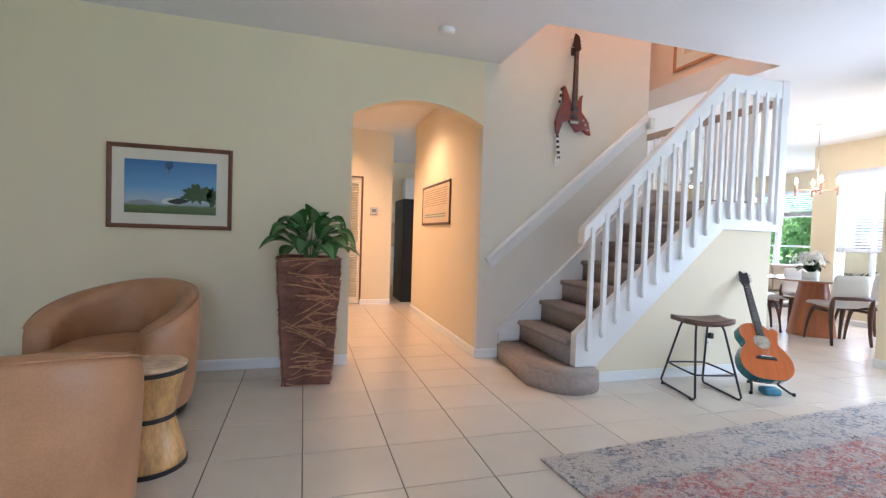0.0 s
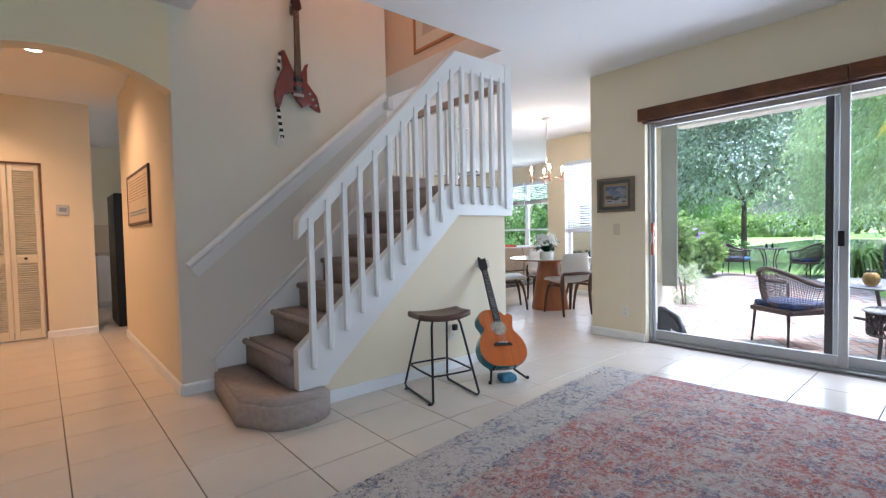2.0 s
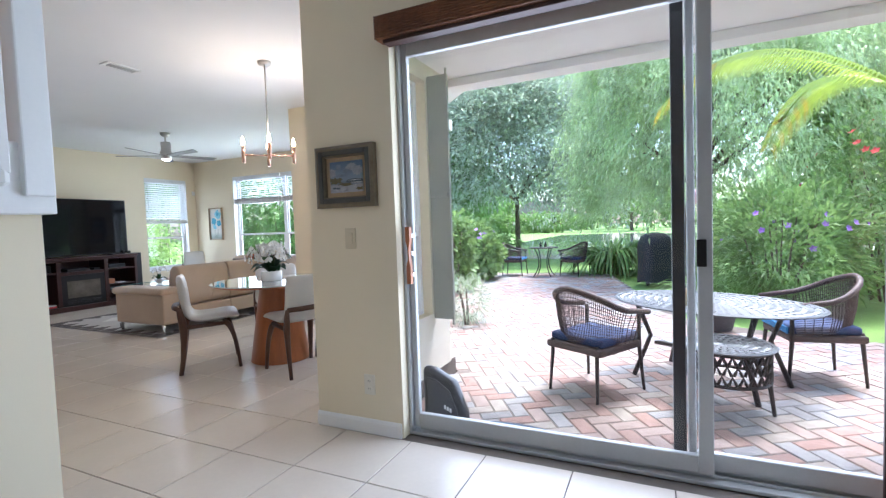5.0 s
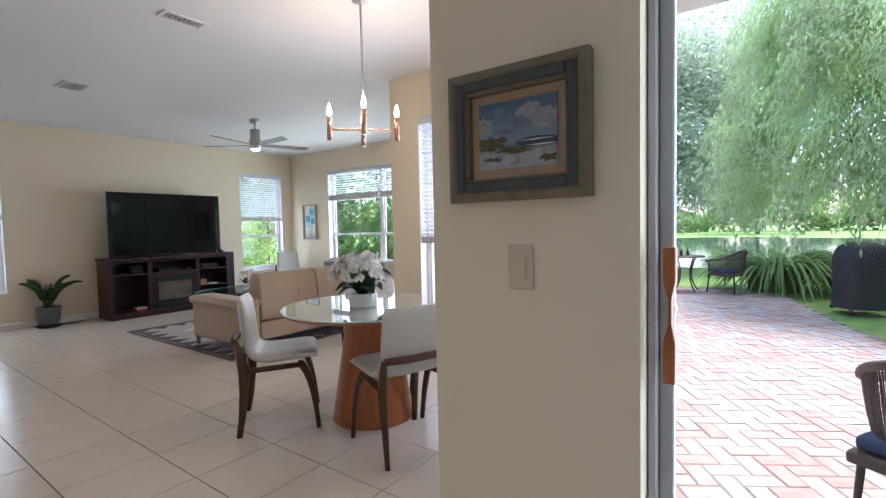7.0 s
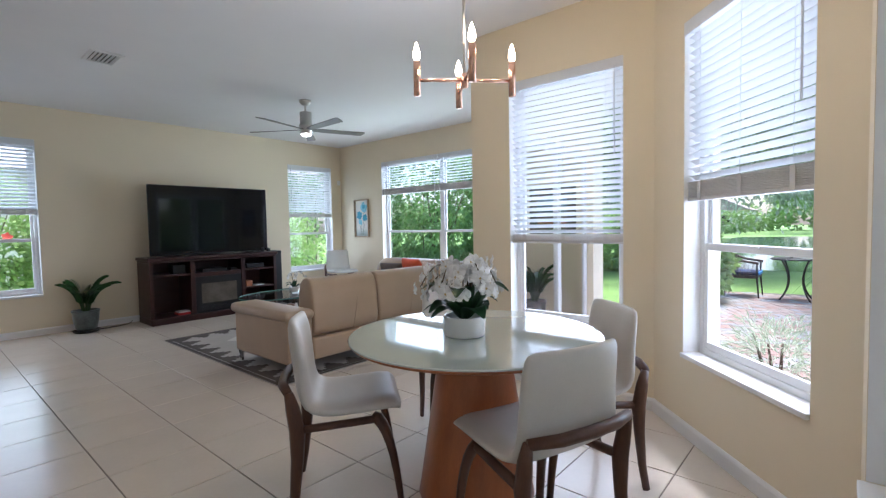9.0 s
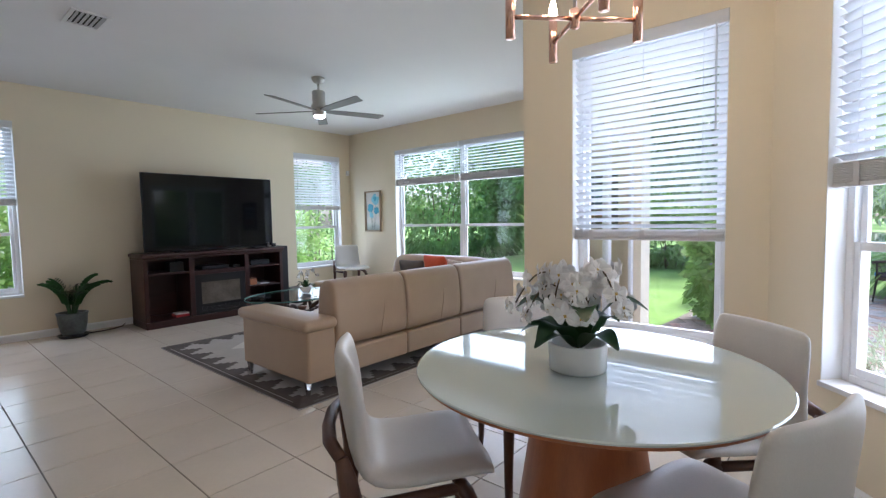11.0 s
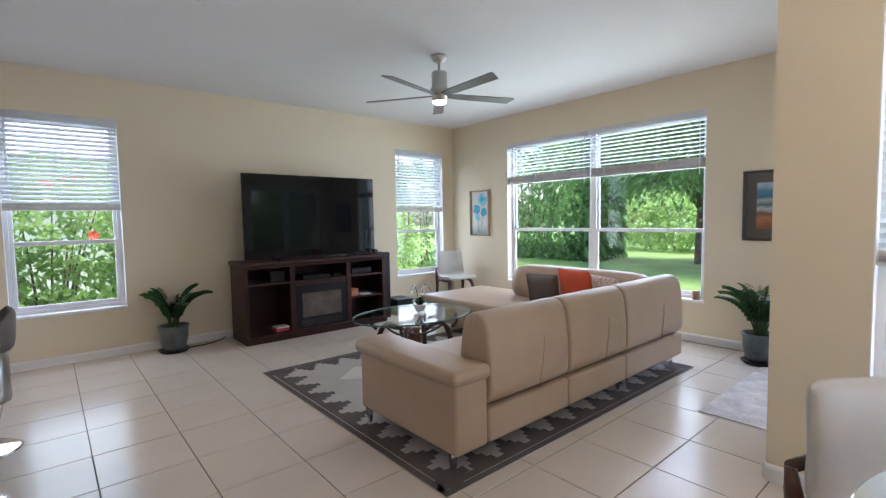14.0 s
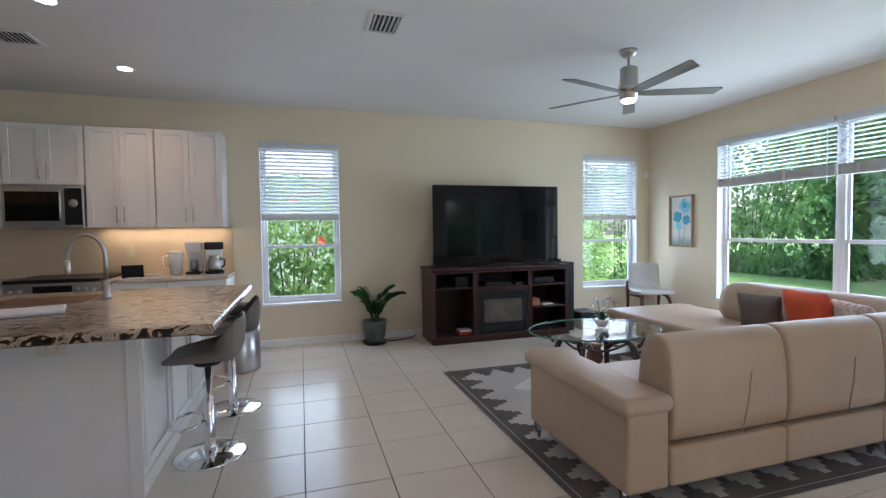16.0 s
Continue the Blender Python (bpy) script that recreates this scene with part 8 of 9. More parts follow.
small_box("corner_outlet_box", (10.70, 9.62, 0.10), (10.755, 9.72, 0.30), TRIM, "white device plugged in by the wall", "device", 0.01)
small_box("charger", (10.60, 9.56, 0.0), (10.68, 9.64, 0.06), BLACKPLASTIC, "black charger on the floor", "charger", 0.01)
cb = tube("power_cord", [(7.14, 10.40, 0.03)] + list(arc((7.10, 10.38, 0.006), (6.9, 10.20, 0.006), (6.65, 10.30, 0.006), 8)), 0.006, BLACKPLASTIC, None, 6)
tagged(cb, "black power cord along the floor", "cord")
mo = box("motion_sensor", (-0.03, -0.035, -0.045), (0.03, 0, 0.045), TRIM, bevel=0.012, seg=3)
mo.matrix_basis = pose(10.70, KY, 2.12)
tagged(mo, "small white motion sensor near the corner", "sensor")


# ---- sectional sofa ----
def cushion(bm, lo, hi, r=0.06, seg=4):
    add_box(bm, lo, hi, r, seg)


def sofa():
    """L-shaped leather sectional: low arm, high curved backs, chaise, steel legs."""
    e = empty("sectional_sofa", (7.13, 6.425, 0))
    tagged(e, "beige leather sectional sofa with chrome legs", "sofa")
    LE = BEIGELEATHER
    # long side: back along y ~ 6.45, modules along x
    xs = [0.26, 1.0, 1.73, 2.70]
    for k in range(3):
        x0, x1 = xs[k] + 0.003, xs[k + 1] - 0.003
        bm = bmesh.new()
        us = [0, 0.02, 0.06, 0.35, 0.65, 0.94, 0.98, 1.0]
        n = len(us) - 1
        prof = [(0.0, 0.30), (-0.01, 0.40), (-0.005, 0.58), (0.012, 0.72), (0.03, 0.78), (0.075, 0.815), (0.15, 0.818), (0.20, 0.78), (0.22, 0.72), (0.24, 0.55), (0.25, 0.40), (0.25, 0.30)]
        A = []
        for i in range(n + 1):
            u = us[i]
            sh = 0.010 * (1 if i in (0, n) else 0)
            A.append([bm.verts.new((x0 + (x1 - x0) * u, y + (sh if y < 0.1 else -sh), z - sh * 0.7 * (z > 0.5))) for y, z in prof])
        for a, b in zip(A, A[1:]):
            for j in range(len(prof) - 1):
                bm.faces.new((a[j], a[j + 1], b[j + 1], b[j]))
            bm.faces.new((a[-1], a[0], b[0], b[-1]))
        bm.faces.new(A[0])
        bm.faces.new(A[-1][::-1])
        soft(bm_ob("back_cushion", bm, LE, e, True))
        box("base", (x0, 0.0, 0.115), (x1, 0.92, 0.305), LE, e, bevel=0.02, seg=3)
        box("seat_cushion", (x0, 0.24, 0.30), (x1, 0.95, 0.43), LE, e, bevel=0.045, seg=4, smooth=True)
        tube("seam", [((x0 + x1) / 2 + 0.05, -0.012, 0.33), ((x0 + x1) / 2 + 0.09, -0.013, 0.50), ((x0 + x1) / 2 + 0.12, 0.0, 0.62)], 0.003, LE, e, 5)
    # end arm
    box("arm_panel", (0.02, 0.0, 0.115), (0.255, 0.93, 0.50), LE, e, bevel=0.018, seg=3)
    bm = bmesh.new()
    add_box(bm, (-0.012, -0.022, 0.475), (0.275, 0.97, 0.565), 0.042, 5)
    bm_ob("arm_pad", bm, LE, e, True)
    # chaise along the window side
    box("chaise_base", (2.0, 0.92, 0.115), (3.05, 2.75, 0.305), LE, e, bevel=0.03, seg=3)
    box("chaise_cushion", (1.93, 0.94, 0.30), (3.0, 2.78, 0.43), LE, e, bevel=0.05, seg=4, smooth=True)
    bm = bmesh.new()
    prof = [(2.62, 0.36), (2.60, 0.55), (2.64, 0.74), (2.72, 0.80), (2.84, 0.80), (2.90, 0.72), (2.93, 0.5), (2.93, 0.36)]
    A = []
    for i in range(7):
        y = 0.26 + 1.72 * i / 6
        sh = 0.02 if i in (0, 6) else 0
        A.append([bm.verts.new((x, y, z - sh * (z > 0.5))) for x, z in prof])
    for a, b in zip(A, A[1:]):
        for j in range(len(prof) - 1):
            bm.faces.new((a[j], a[j + 1], b[j + 1], b[j]))
        bm.faces.new((a[-1], a[0], b[0], b[-1]))
    bm.faces.new(A[0])
    bm.faces.new(A[-1][::-1])
    soft(bm_ob("chaise_back", bm, LE, e, True))
    for x, y in ((0.05, 0.06), (0.05, 0.88), (0.95, 0.3), (1.03, 0.3), (1.75, 0.08), (1.86, 0.08), (2.66, 0.08), (2.5, 2.6), (2.95, 2.6)):
        prism("leg", [(-0.022, 0.12), (0.022, 0.12), (0.006, 0.0), (-0.006, 0.0)], y - 0.014, y + 0.014, CHROME, e).location = (x, 0, 0)
    return e


sofa()


def pillow(at, rot, m, label, size=0.42):
    bm = bmesh.new()
    n = 8
    top, bot = [], []
    for i in range(n + 1):
        rt, rb = [], []
        for j in range(n + 1):
            u, v = 2 * i / n - 1, 2 * j / n - 1
            h = 0.075 * ((1 - u ** 4) * (1 - v ** 4)) ** 0.6
            pin = 1 - 0.06 * (1 - abs(u * v))
            rt.append(bm.verts.new((u * size / 2 * pin, v * size / 2 * pin, h)))
            rb.append(rt[-1] if i in (0, n) or j in (0, n) else bm.verts.new((u * size / 2 * pin, v * size / 2 * pin, -h)))
        top.append(rt)
        bot.append(rb)
    for i in range(n):
        for j in range(n):
            bm.faces.new((top[i][j], top[i + 1][j], top[i + 1][j + 1], top[i][j + 1]))
            bm.faces.new((bot[i][j], bot[i][j + 1], bot[i + 1][j + 1], bot[i + 1][j]))
    ob = soft(bm_ob("throw_pillow", bm, m, None, True))
    ob.matrix_basis = pose(*at, *rot)
    return tagged(ob, label, "pillow", "throw pillows on the sofa")


pillow((9.50, 7.28, 0.64), (75, 0, 80), mat("orange_velvet", (0.62, 0.09, 0.03), 0.7, var=0.15, fine=200, bump=0.3), "bright orange-red throw pillow on the sofa", 0.44)
pillow((9.48, 7.66, 0.60), (72, 0, 105), mat("charcoal_cloth", (0.13, 0.11, 0.10), 0.8, var=0.2, fine=200, bump=0.3), "charcoal throw pillow with pale piping", 0.38)
pillow((9.50, 6.95, 0.61), (72, 0, 65), mat("patterned_rose_cloth", (0.38, 0.22, 0.18), 0.8, var=0.6, scale=30, fine=90, second=(0.55, 0.45, 0.38)), "rose patterned throw pillow on the sofa", 0.42)


# ---- family rug with a stepped diamond border ----
def zigzag_rug():
    W, L = 2.86, 2.48
    e = empty("family_rug", (7.015 + W / 2, 6.345 + L / 2, 0.001))
    tagged(e, "grey and ivory rug with a dark zigzag border", "rug")
    FIELD = mat("rug_pale", (0.50, 0.47, 0.43), 0.95, var=0.22, scale=3.5, fine=60, bump=0.6, second=(0.40, 0.37, 0.34))
    DARK = mat("rug_dark", (0.095, 0.08, 0.072), 0.95, var=0.3, scale=5, fine=120, bump=0.6)
    IV = mat("rug_ivory", (0.60, 0.57, 0.52), 0.95, var=0.12, scale=6, fine=160, bump=0.6)
    box("pile", (-W / 2, -L / 2, 0), (W / 2, L / 2, 0.008), FIELD, e, bevel=0.002)
    bm = bmesh.new()
    bm2 = bmesh.new()
    def step(bmx, cx, cy, dx, dy, size, flip):
        level = 0.0095 + 0.0012 * (dx == 0) + 0.0006 * (dx + dy < 0)
        # stepped triangle pointing inwards, from (cx, cy) along the edge direction (dx, dy)
        nx, ny = -dy, dx
        for s in range(4):
            half = size * (1 - s / 4) / 2
            d0, d1 = (s * size / 5, (s + 1) * size / 5)
            if flip:
                d0, d1 = size * 0.8 - d1, size * 0.8 - d0
            q = [(-half, d0), (half, d0), (half, d1), (-half, d1)]
            vs = [bmx.verts.new((cx + dx * a + nx * b, cy + dy * a + ny * b, level)) for a, b in q]
            bmx.faces.new(vs)
    sz = 0.235
    for edge in range(4):
        if edge % 2 == 0:
            n, half, off = int(W / sz), W / 2, L / 2 - 0.045
        else:
            n, half, off = int(L / sz), L / 2, W / 2 - 0.045
        p = 2 * half / n
        for k in range(n):
            t = -half + p * (k + 0.5)
            if edge == 0:
                step(bm, t, -off, 1, 0, p, False)
            elif edge == 1:
                step(bm, off, t, 0, 1, p, False)
            elif edge == 2:
                step(bm, -t, off, -1, 0, p, False)
            else:
                step(bm, -off, -t, 0, -1, p, False)
    for lo, hi in (((-W / 2, -L / 2), (W / 2, -L / 2 + 0.04)), ((-W / 2, L / 2 - 0.04), (W / 2, L / 2)), ((-W / 2, -L / 2 + .04), (-W / 2 + 0.04, L / 2 - .04)), ((W / 2 - 0.04, -L / 2 + .04), (W / 2, L / 2 - .04))):
        vs = [bm.verts.new((x, y, 0.0095)) for x, y in ((lo[0], lo[1]), (hi[0], lo[1]), (hi[0], hi[1]), (lo[0], hi[1]))]
        bm.faces.new(vs)
    bm_ob("dark_zigzag", bm, DARK, e)
    for k in range(3):
        for j in range(3):
            cx, cy = -0.75 + 0.75 * k, -0.62 + 0.62 * j
            for s in range(3):
                h = 0.26 - 0.08 * s
                vs = [bm2.verts.new((cx + a * h, cy + b * h * 0.8, 0.0085 + 0.0004 * s)) for a, b in ((1, 0), (0.5, 0.5), (0, 1), (-0.5, 0.5), (-1, 0), (-0.5, -0.5), (0, -1), (0.5, -0.5))]
                bm2.faces.new(vs)
    bm_ob("ivory_medallion", bm2, IV, e)
    return e


zigzag_rug()
sr = box("door_rug", (-0.75, -0.25, 0), (0.75, 0.25, 0.008), mat("worn_grey_rug", (0.44, 0.42, 0.40), 0.95, var=0.35, scale=6, fine=70, bump=0.6, second=(0.56, 0.53, 0.50)), bevel=0.002)
sr.location = (9.68, 5.70, 0.001)
tagged(sr, "worn grey and ivory small rug by the glass door", "rug")


# ---- glass coffee table ----
def coffee_table():
    e = empty("coffee_table", (8.24, 8.22, 0.01))
    tagged(e, "oval glass coffee table on a carved dark iron base", "coffee table")
    lathe("glass_top", [(0.01, 0.43), (0.605, 0.43), (0.61, 0.435), (0.605, 0.442), (0.01, 0.442)], CLEARGLASS, e, 60, squash=0.72, smooth=False)
    bm = bmesh.new()
    add_lathe(bm, [(0.607, 0.4295), (0.611, 0.4295), (0.611, 0.4425), (0.607, 0.4425), (0.607, 0.4295)], 60, cap=False, squash=0.72)
    bm_ob("glass_edge", bm, mat("glass_edge_green", (0.10, 0.22, 0.20), 0.1), e, True)
    bm = bmesh.new()
    for k in range(4):
        a = math.pi / 4 + k * math.pi / 2
        c, s = math.cos(a), math.sin(a) * 0.75
        add_tube(bm, arc((0.12 * c, 0.12 * s, 0.28), (0.4 * c, 0.4 * s, 0.50), (0.40 * c, 0.40 * s, 0.0), 10), [0.022] * 6 + [0.026] * 5, 8)
        add_tube(bm, arc((0.40 * c, 0.40 * s, 0.30), (0.5 * c, 0.5 * s, 0.36), (0.44 * c, 0.44 * s, 0.428), 6), 0.016, 8)
        b = a + math.pi / 2
        c2, s2 = math.cos(b), math.sin(b) * 0.75
        add_tube(bm, arc((0.33 * c, 0.33 * s, 0.34), (0.1 * (c + c2), 0.1 * (s + s2), 0.20), (0.33 * c2, 0.33 * s2, 0.34), 8), 0.011, 6)
    bm_ob("base", bm, mat("carved_bronze", (0.06, 0.038, 0.03), 0.45, 0.3, var=0.4, scale=14, fine=60, bump=0.6), e, True)
    lathe("centre_finial", [(0.01, 0.12), (0.06, 0.14), (0.075, 0.2), (0.05, 0.27), (0.07, 0.3), (0.01, 0.31)], mat("carved_wood", (0.16, 0.07, 0.04), 0.45, var=0.4, bump=0.4), e, 20)
    return e


coffee_table()
orchid((8.34, 8.26, 0.453), 0.85, 3, 3, "small_orchid", "small pale orchid in a white bowl", "bowl", 9, spread=0.12, height=0.26)


# ---- potted plants ----
def zz_plant(at, seed, n=13, height=0.36):
    rng = random.Random(seed)
    e = empty("zz_plant", at)
    tagged(e, "glossy dark green house plant in a grey-green glazed pot", "plant", "potted plants on the floor")
    POT = mat("glazed_pot", (0.05, 0.058, 0.054), 0.3, var=0.4, scale=8, fine=40, bump=0.2, second=(0.09, 0.105, 0.10))
    lathe("pot", [(0.03, 0.03), (0.095, 0.03), (0.115, 0.06), (0.135, 0.16), (0.14, 0.25), (0.148, 0.262), (0.148, 0.28), (0.128, 0.28), (0.122, 0.24), (0.03, 0.24)], POT, e, 36)
    lathe("saucer", [(0.03, 0.0), (0.125, 0.0), (0.15, 0.028), (0.145, 0.03), (0.118, 0.014), (0.03, 0.012)], BLACKPLASTIC, e, 36)
    st, bm = bmesh.new(), bmesh.new()
    for k in range(n):
        a = 2 * math.pi * k * 0.382 + rng.uniform(-0.2, 0.2)
        o = Vector((math.cos(a), math.sin(a), 0))
        lean = rng.uniform(0.35, 0.95)
        L = height * rng.uniform(0.8, 1.15)
        pts = arc(o * 0.03 + Vector((0, 0, 0.24)), o * 0.10 * lean + Vector((0, 0, 0.24 + L * 0.75)), o * (0.08 + 0.28 * lean) + Vector((0, 0, 0.26 + L * (1.05 - 0.35 * lean))), 12)
        add_tube(st, pts, [0.009 - 0.0005 * j for j in range(13)], 5)
        for j in range(3, 13):
            d = (pts[j] - pts[j - 1]).normalized()
            s = Vector((-o.y, o.x, 0))
            for sg in (-1, 1):
                dirv = (s * sg * 0.8 + d * 0.7 + Vector((0, 0, 0.12))).normalized()
                W = 0.025
                ll = 0.085 * (1.1 - 0.03 * j)
                p = pts[j]
                t = dirv.cross(Vector((o.x * 0.5, o.y * 0.5, 0.8))).normalized()
                P = [p, p + dirv * ll * 0.35 + t * W, p + dirv * ll * 0.7 + t * W * 0.8, p + dirv * ll, p + dirv * ll * 0.7 - t * W * 0.8, p + dirv * ll * 0.35 - t * W]
                bm.faces.new([bm.verts.new(q) for q in P])
    ZL = leaf_mat("zz_leaf", (0.014, 0.05, 0.018), var=0.35, rough=0.25, tips=(0.04, 0.10, 0.03))
    bm_ob("stalks", st, leaf_mat("zz_stalk", (0.05, 0.10, 0.03)), e, True)
    bm_ob("leaves", bm, ZL, e)
    lathe("soil", [(0.01, 0.238), (0.12, 0.238), (0.12, 0.246), (0.01, 0.25)], mat("potting_soil", (0.025, 0.02, 0.016), 0.95, bump=0.8), e, 24)
    return e


zp = zz_plant((6.59, 10.22, 0), 1, 16, 0.42)
z2 = zz_plant((10.41, 6.0, 0), 5, 15, 0.50)
z2.matrix_basis = pose(10.41, 6.0, 0, 0, 0, 40) @ Matrix.Scale(0.98, 4)

# ---- family room pictures ----
def poppy(cx, cz, r, seed):
    return blob(cx, cz, r, r * 0.55, seed, 18, 0.2)


TEALP = mat("teal_paint", (0.04, 0.26, 0.36), 0.6, var=0.35, scale=25)
TEALL = mat("pale_teal_paint", (0.18, 0.46, 0.55), 0.6, var=0.3, scale=25)


def stems(bm, iw, ih):
    for x, z in ((-0.45, 0.1), (0.35, 0.5), (0.5, -0.05), (-0.2, -0.2)):
        add_prism(bm, [(x * iw * 0.3 - 0.002, -0.95 * ih), (x * iw * 0.3 + 0.002, -0.95 * ih), (x * iw + 0.002, z * ih), (x * iw - 0.002, z * ih)], -0.0005, 0.0005)


picture("poppy_painting", "canvas of blue poppies in a pale wooden frame", facing_x(FX, 9.83, 1.42), 0.40, 0.70, 0.022, 0.045, mat("pale_oak", (0.42, 0.32, 0.21), 0.5, var=0.2), 0.0, MOUNT,
        vertical_art("poppy_ground", [(0.0, (0.16, 0.18, 0.14)), (0.10, (0.30, 0.34, 0.30)), (0.22, (0.55, 0.54, 0.48)), (1.0, (0.60, 0.58, 0.52))], 0.33, 0.12, 14),
        parts=[("stems", stems, GREEN_INK, 0.001), ("poppy", poppy(-0.38, 0.18, 0.42, 1), TEALP, 0.002), ("poppy", poppy(0.30, 0.62, 0.50, 2), TEALL, 0.002), ("poppy", poppy(0.48, 0.05, 0.36, 3), TEALP, 0.0025), ("poppy", poppy(-0.25, -0.2, 0.3, 4), TEALL, 0.003), ("poppy", poppy(0.3, 0.66, 0.22, 6), TEALP, 0.0032)])
picture("seascape_print", "framed seascape print with a wide grey mount", facing_x(FX, 5.93, 1.41), 0.66, 0.66, 0.03, 0.025, mat("grey_brown_frame", (0.06, 0.05, 0.04), 0.5, var=0.2), 0.085, mat("taupe_mount", (0.11, 0.095, 0.08), 0.8),
        vertical_art("sunset_sea", [(0.0, (0.25, 0.10, 0.05)), (0.18, (0.45, 0.18, 0.08)), (0.3, (0.16, 0.12, 0.10)), (0.42, (0.50, 0.50, 0.48)), (0.5, (0.06, 0.14, 0.18)), (0.62, (0.40, 0.44, 0.44)), (0.7, (0.05, 0.16, 0.24)), (0.88, (0.10, 0.24, 0.34)), (1.0, (0.42, 0.50, 0.58))], 0.19, 0.2, 9))
cj = lathe("sill_candle", [(0.01, 0), (0.035, 0), (0.037, 0.09), (0.03, 0.095), (0.01, 0.095)], mat("amber_jar", (0.30, 0.16, 0.09), 0.3), None, 20)
cj.location = (10.80, 6.69, 0.445)
tagged(cj, "small amber candle jar on the window sill", "candle")


# ---- kitchen ----
def shaker_door(parent, x0, x1, z0, z1, y, handle=None, name="door"):
    d = empty(name)
    d.parent = parent
    bm = bmesh.new()
    r = 0.055
    for lo, hi in (((x0, y - 0.02, z0), (x0 + r, y, z1)), ((x1 - r, y - 0.02, z0), (x1, y, z1)), ((x0 + r, y - 0.02, z0), (x1 - r, y, z0 + r)), ((x0 + r, y - 0.02, z1 - r), (x1 - r, y, z1))):
        add_box(bm, lo, hi, 0.002, 1)
    add_box(bm, (x0 + r, y - 0.010, z0 + r), (x1 - r, y - 0.001, z1 - r))
    bm_ob("panel", bm, CABINET, d)
    if handle is not None:
        hx, hz = handle
        bm = bmesh.new()
        add_tube(bm, [(hx, y - 0.05, hz), (hx, y - 0.05, hz + 0.16)], 0.006, 8)
        for z in (hz + 0.02, hz + 0.14):
            add_tube(bm, [(hx, y - 0.02, z), (hx, y - 0.05, z)], 0.005, 6)
        bm_ob("handle", bm, NICKEL, d, True)
    return d


def upper_cabinets():
    y = KY - 0.333
    for x0, x1, z0 in ((3.10, 3.755, 1.83), (3.762, 4.360, 1.41), (4.366, 4.99, 1.41), (2.5, 3.093, 1.41)):
        e = empty("upper_cabinet")
        tagged(e, "white shaker wall cabinet with bar handles", "cabinet", "white wall cabinets")
        box("body", (x0, y, z0), (x1, KY - 0.003, 2.41), CABINET, e, bevel=0.002)
        mid = (x0 + x1) / 2
        shaker_door(e, x0 + 0.003, mid - 0.0015, z0 + 0.003, 2.407, y, (mid - 0.03, z0 + 0.05))
        shaker_door(e, mid + 0.0015, x1 - 0.003, z0 + 0.003, 2.407, y, (mid + 0.03, z0 + 0.05))


upper_cabinets()


def base_cabinets():
    for x0, x1 in ((3.965, 4.50), (4.505, 5.04), (1.9, 2.55), (2.555, 3.19)):
        e = empty("base_cabinet")
        tagged(e, "white shaker base cabinet with a drawer", "cabinet", "white base cabinets")
        y = KY - 0.60
        box("body", (x0, y, 0.10), (x1, KY - 0.003, 0.875), CABINET, e, bevel=0.002)
        box("toe_kick", (x0, y + 0.06, 0.0), (x1, KY - 0.003, 0.099), CABINET, e, bevel=0)
        shaker_door(e, x0 + 0.003, x1 - 0.003, 0.70, 0.872, y, None, "drawer")
        shaker_door(e, x0 + 0.003, x1 - 0.003, 0.105, 0.695, y, (x1 - 0.05, 0.5))
    STONE = mat("pale_counter", (0.60, 0.52, 0.44), 0.2, var=0.15, scale=12, fine=80, bump=0.02)
    for x0, x1 in ((3.965, 5.06), (1.9, 3.19)):
        tagged(box("counter_top", (x0, KY - 0.64, 0.876), (x1, KY - 0.003, 0.912), STONE, bevel=0.006), "polished pale stone counter top along the wall", "counter")
    bs = box("backsplash", (1.9, KY - 0.014, 0.913), (5.03, KY - 0.003, 1.409), mat("backsplash_tan", (0.60, 0.48, 0.34), 0.25, var=0.06, scale=4, fine=40), bevel=0.002)
    tagged(bs, "smooth tan backsplash behind the counter", "backsplash", kind="structure")


base_cabinets()
window_light("under_cabinet_strip", (4.38, KY - 0.12, 1.405), (4.38, KY - 0.12, 0), 1.2, 0.04, 0.8, (1.0, 0.75, 0.45))


def microwave():
    e = empty("microwave", (3.43, KY - 0.21, 1.41))
    tagged(e, "stainless over-range microwave with black window", "microwave")
    box("body", (-0.325, -0.18, 0), (0.325, 0.2, 0.415), STEEL, e, bevel=0.006)
    box("window", (-0.30, -0.185, 0.07), (0.13, -0.179, 0.35), SCREEN, e, bevel=0)
    box("control_panel", (0.17, -0.185, 0.03), (0.31, -0.179, 0.385), BLACKPLASTIC, e, bevel=0)
    lathe("dial", [(0.004, 0), (0.04, 0), (0.04, 0.004), (0.004, 0.006)], STEEL, e, 24).matrix_basis = pose(0.24, -0.185, 0.24, 90, 0, 0)
    tube("handle", [(0.15, -0.19, 0.06), (0.15, -0.225, 0.09), (0.15, -0.225, 0.33), (0.15, -0.19, 0.36)], 0.010, STEEL, e, 8)
    return e


microwave()


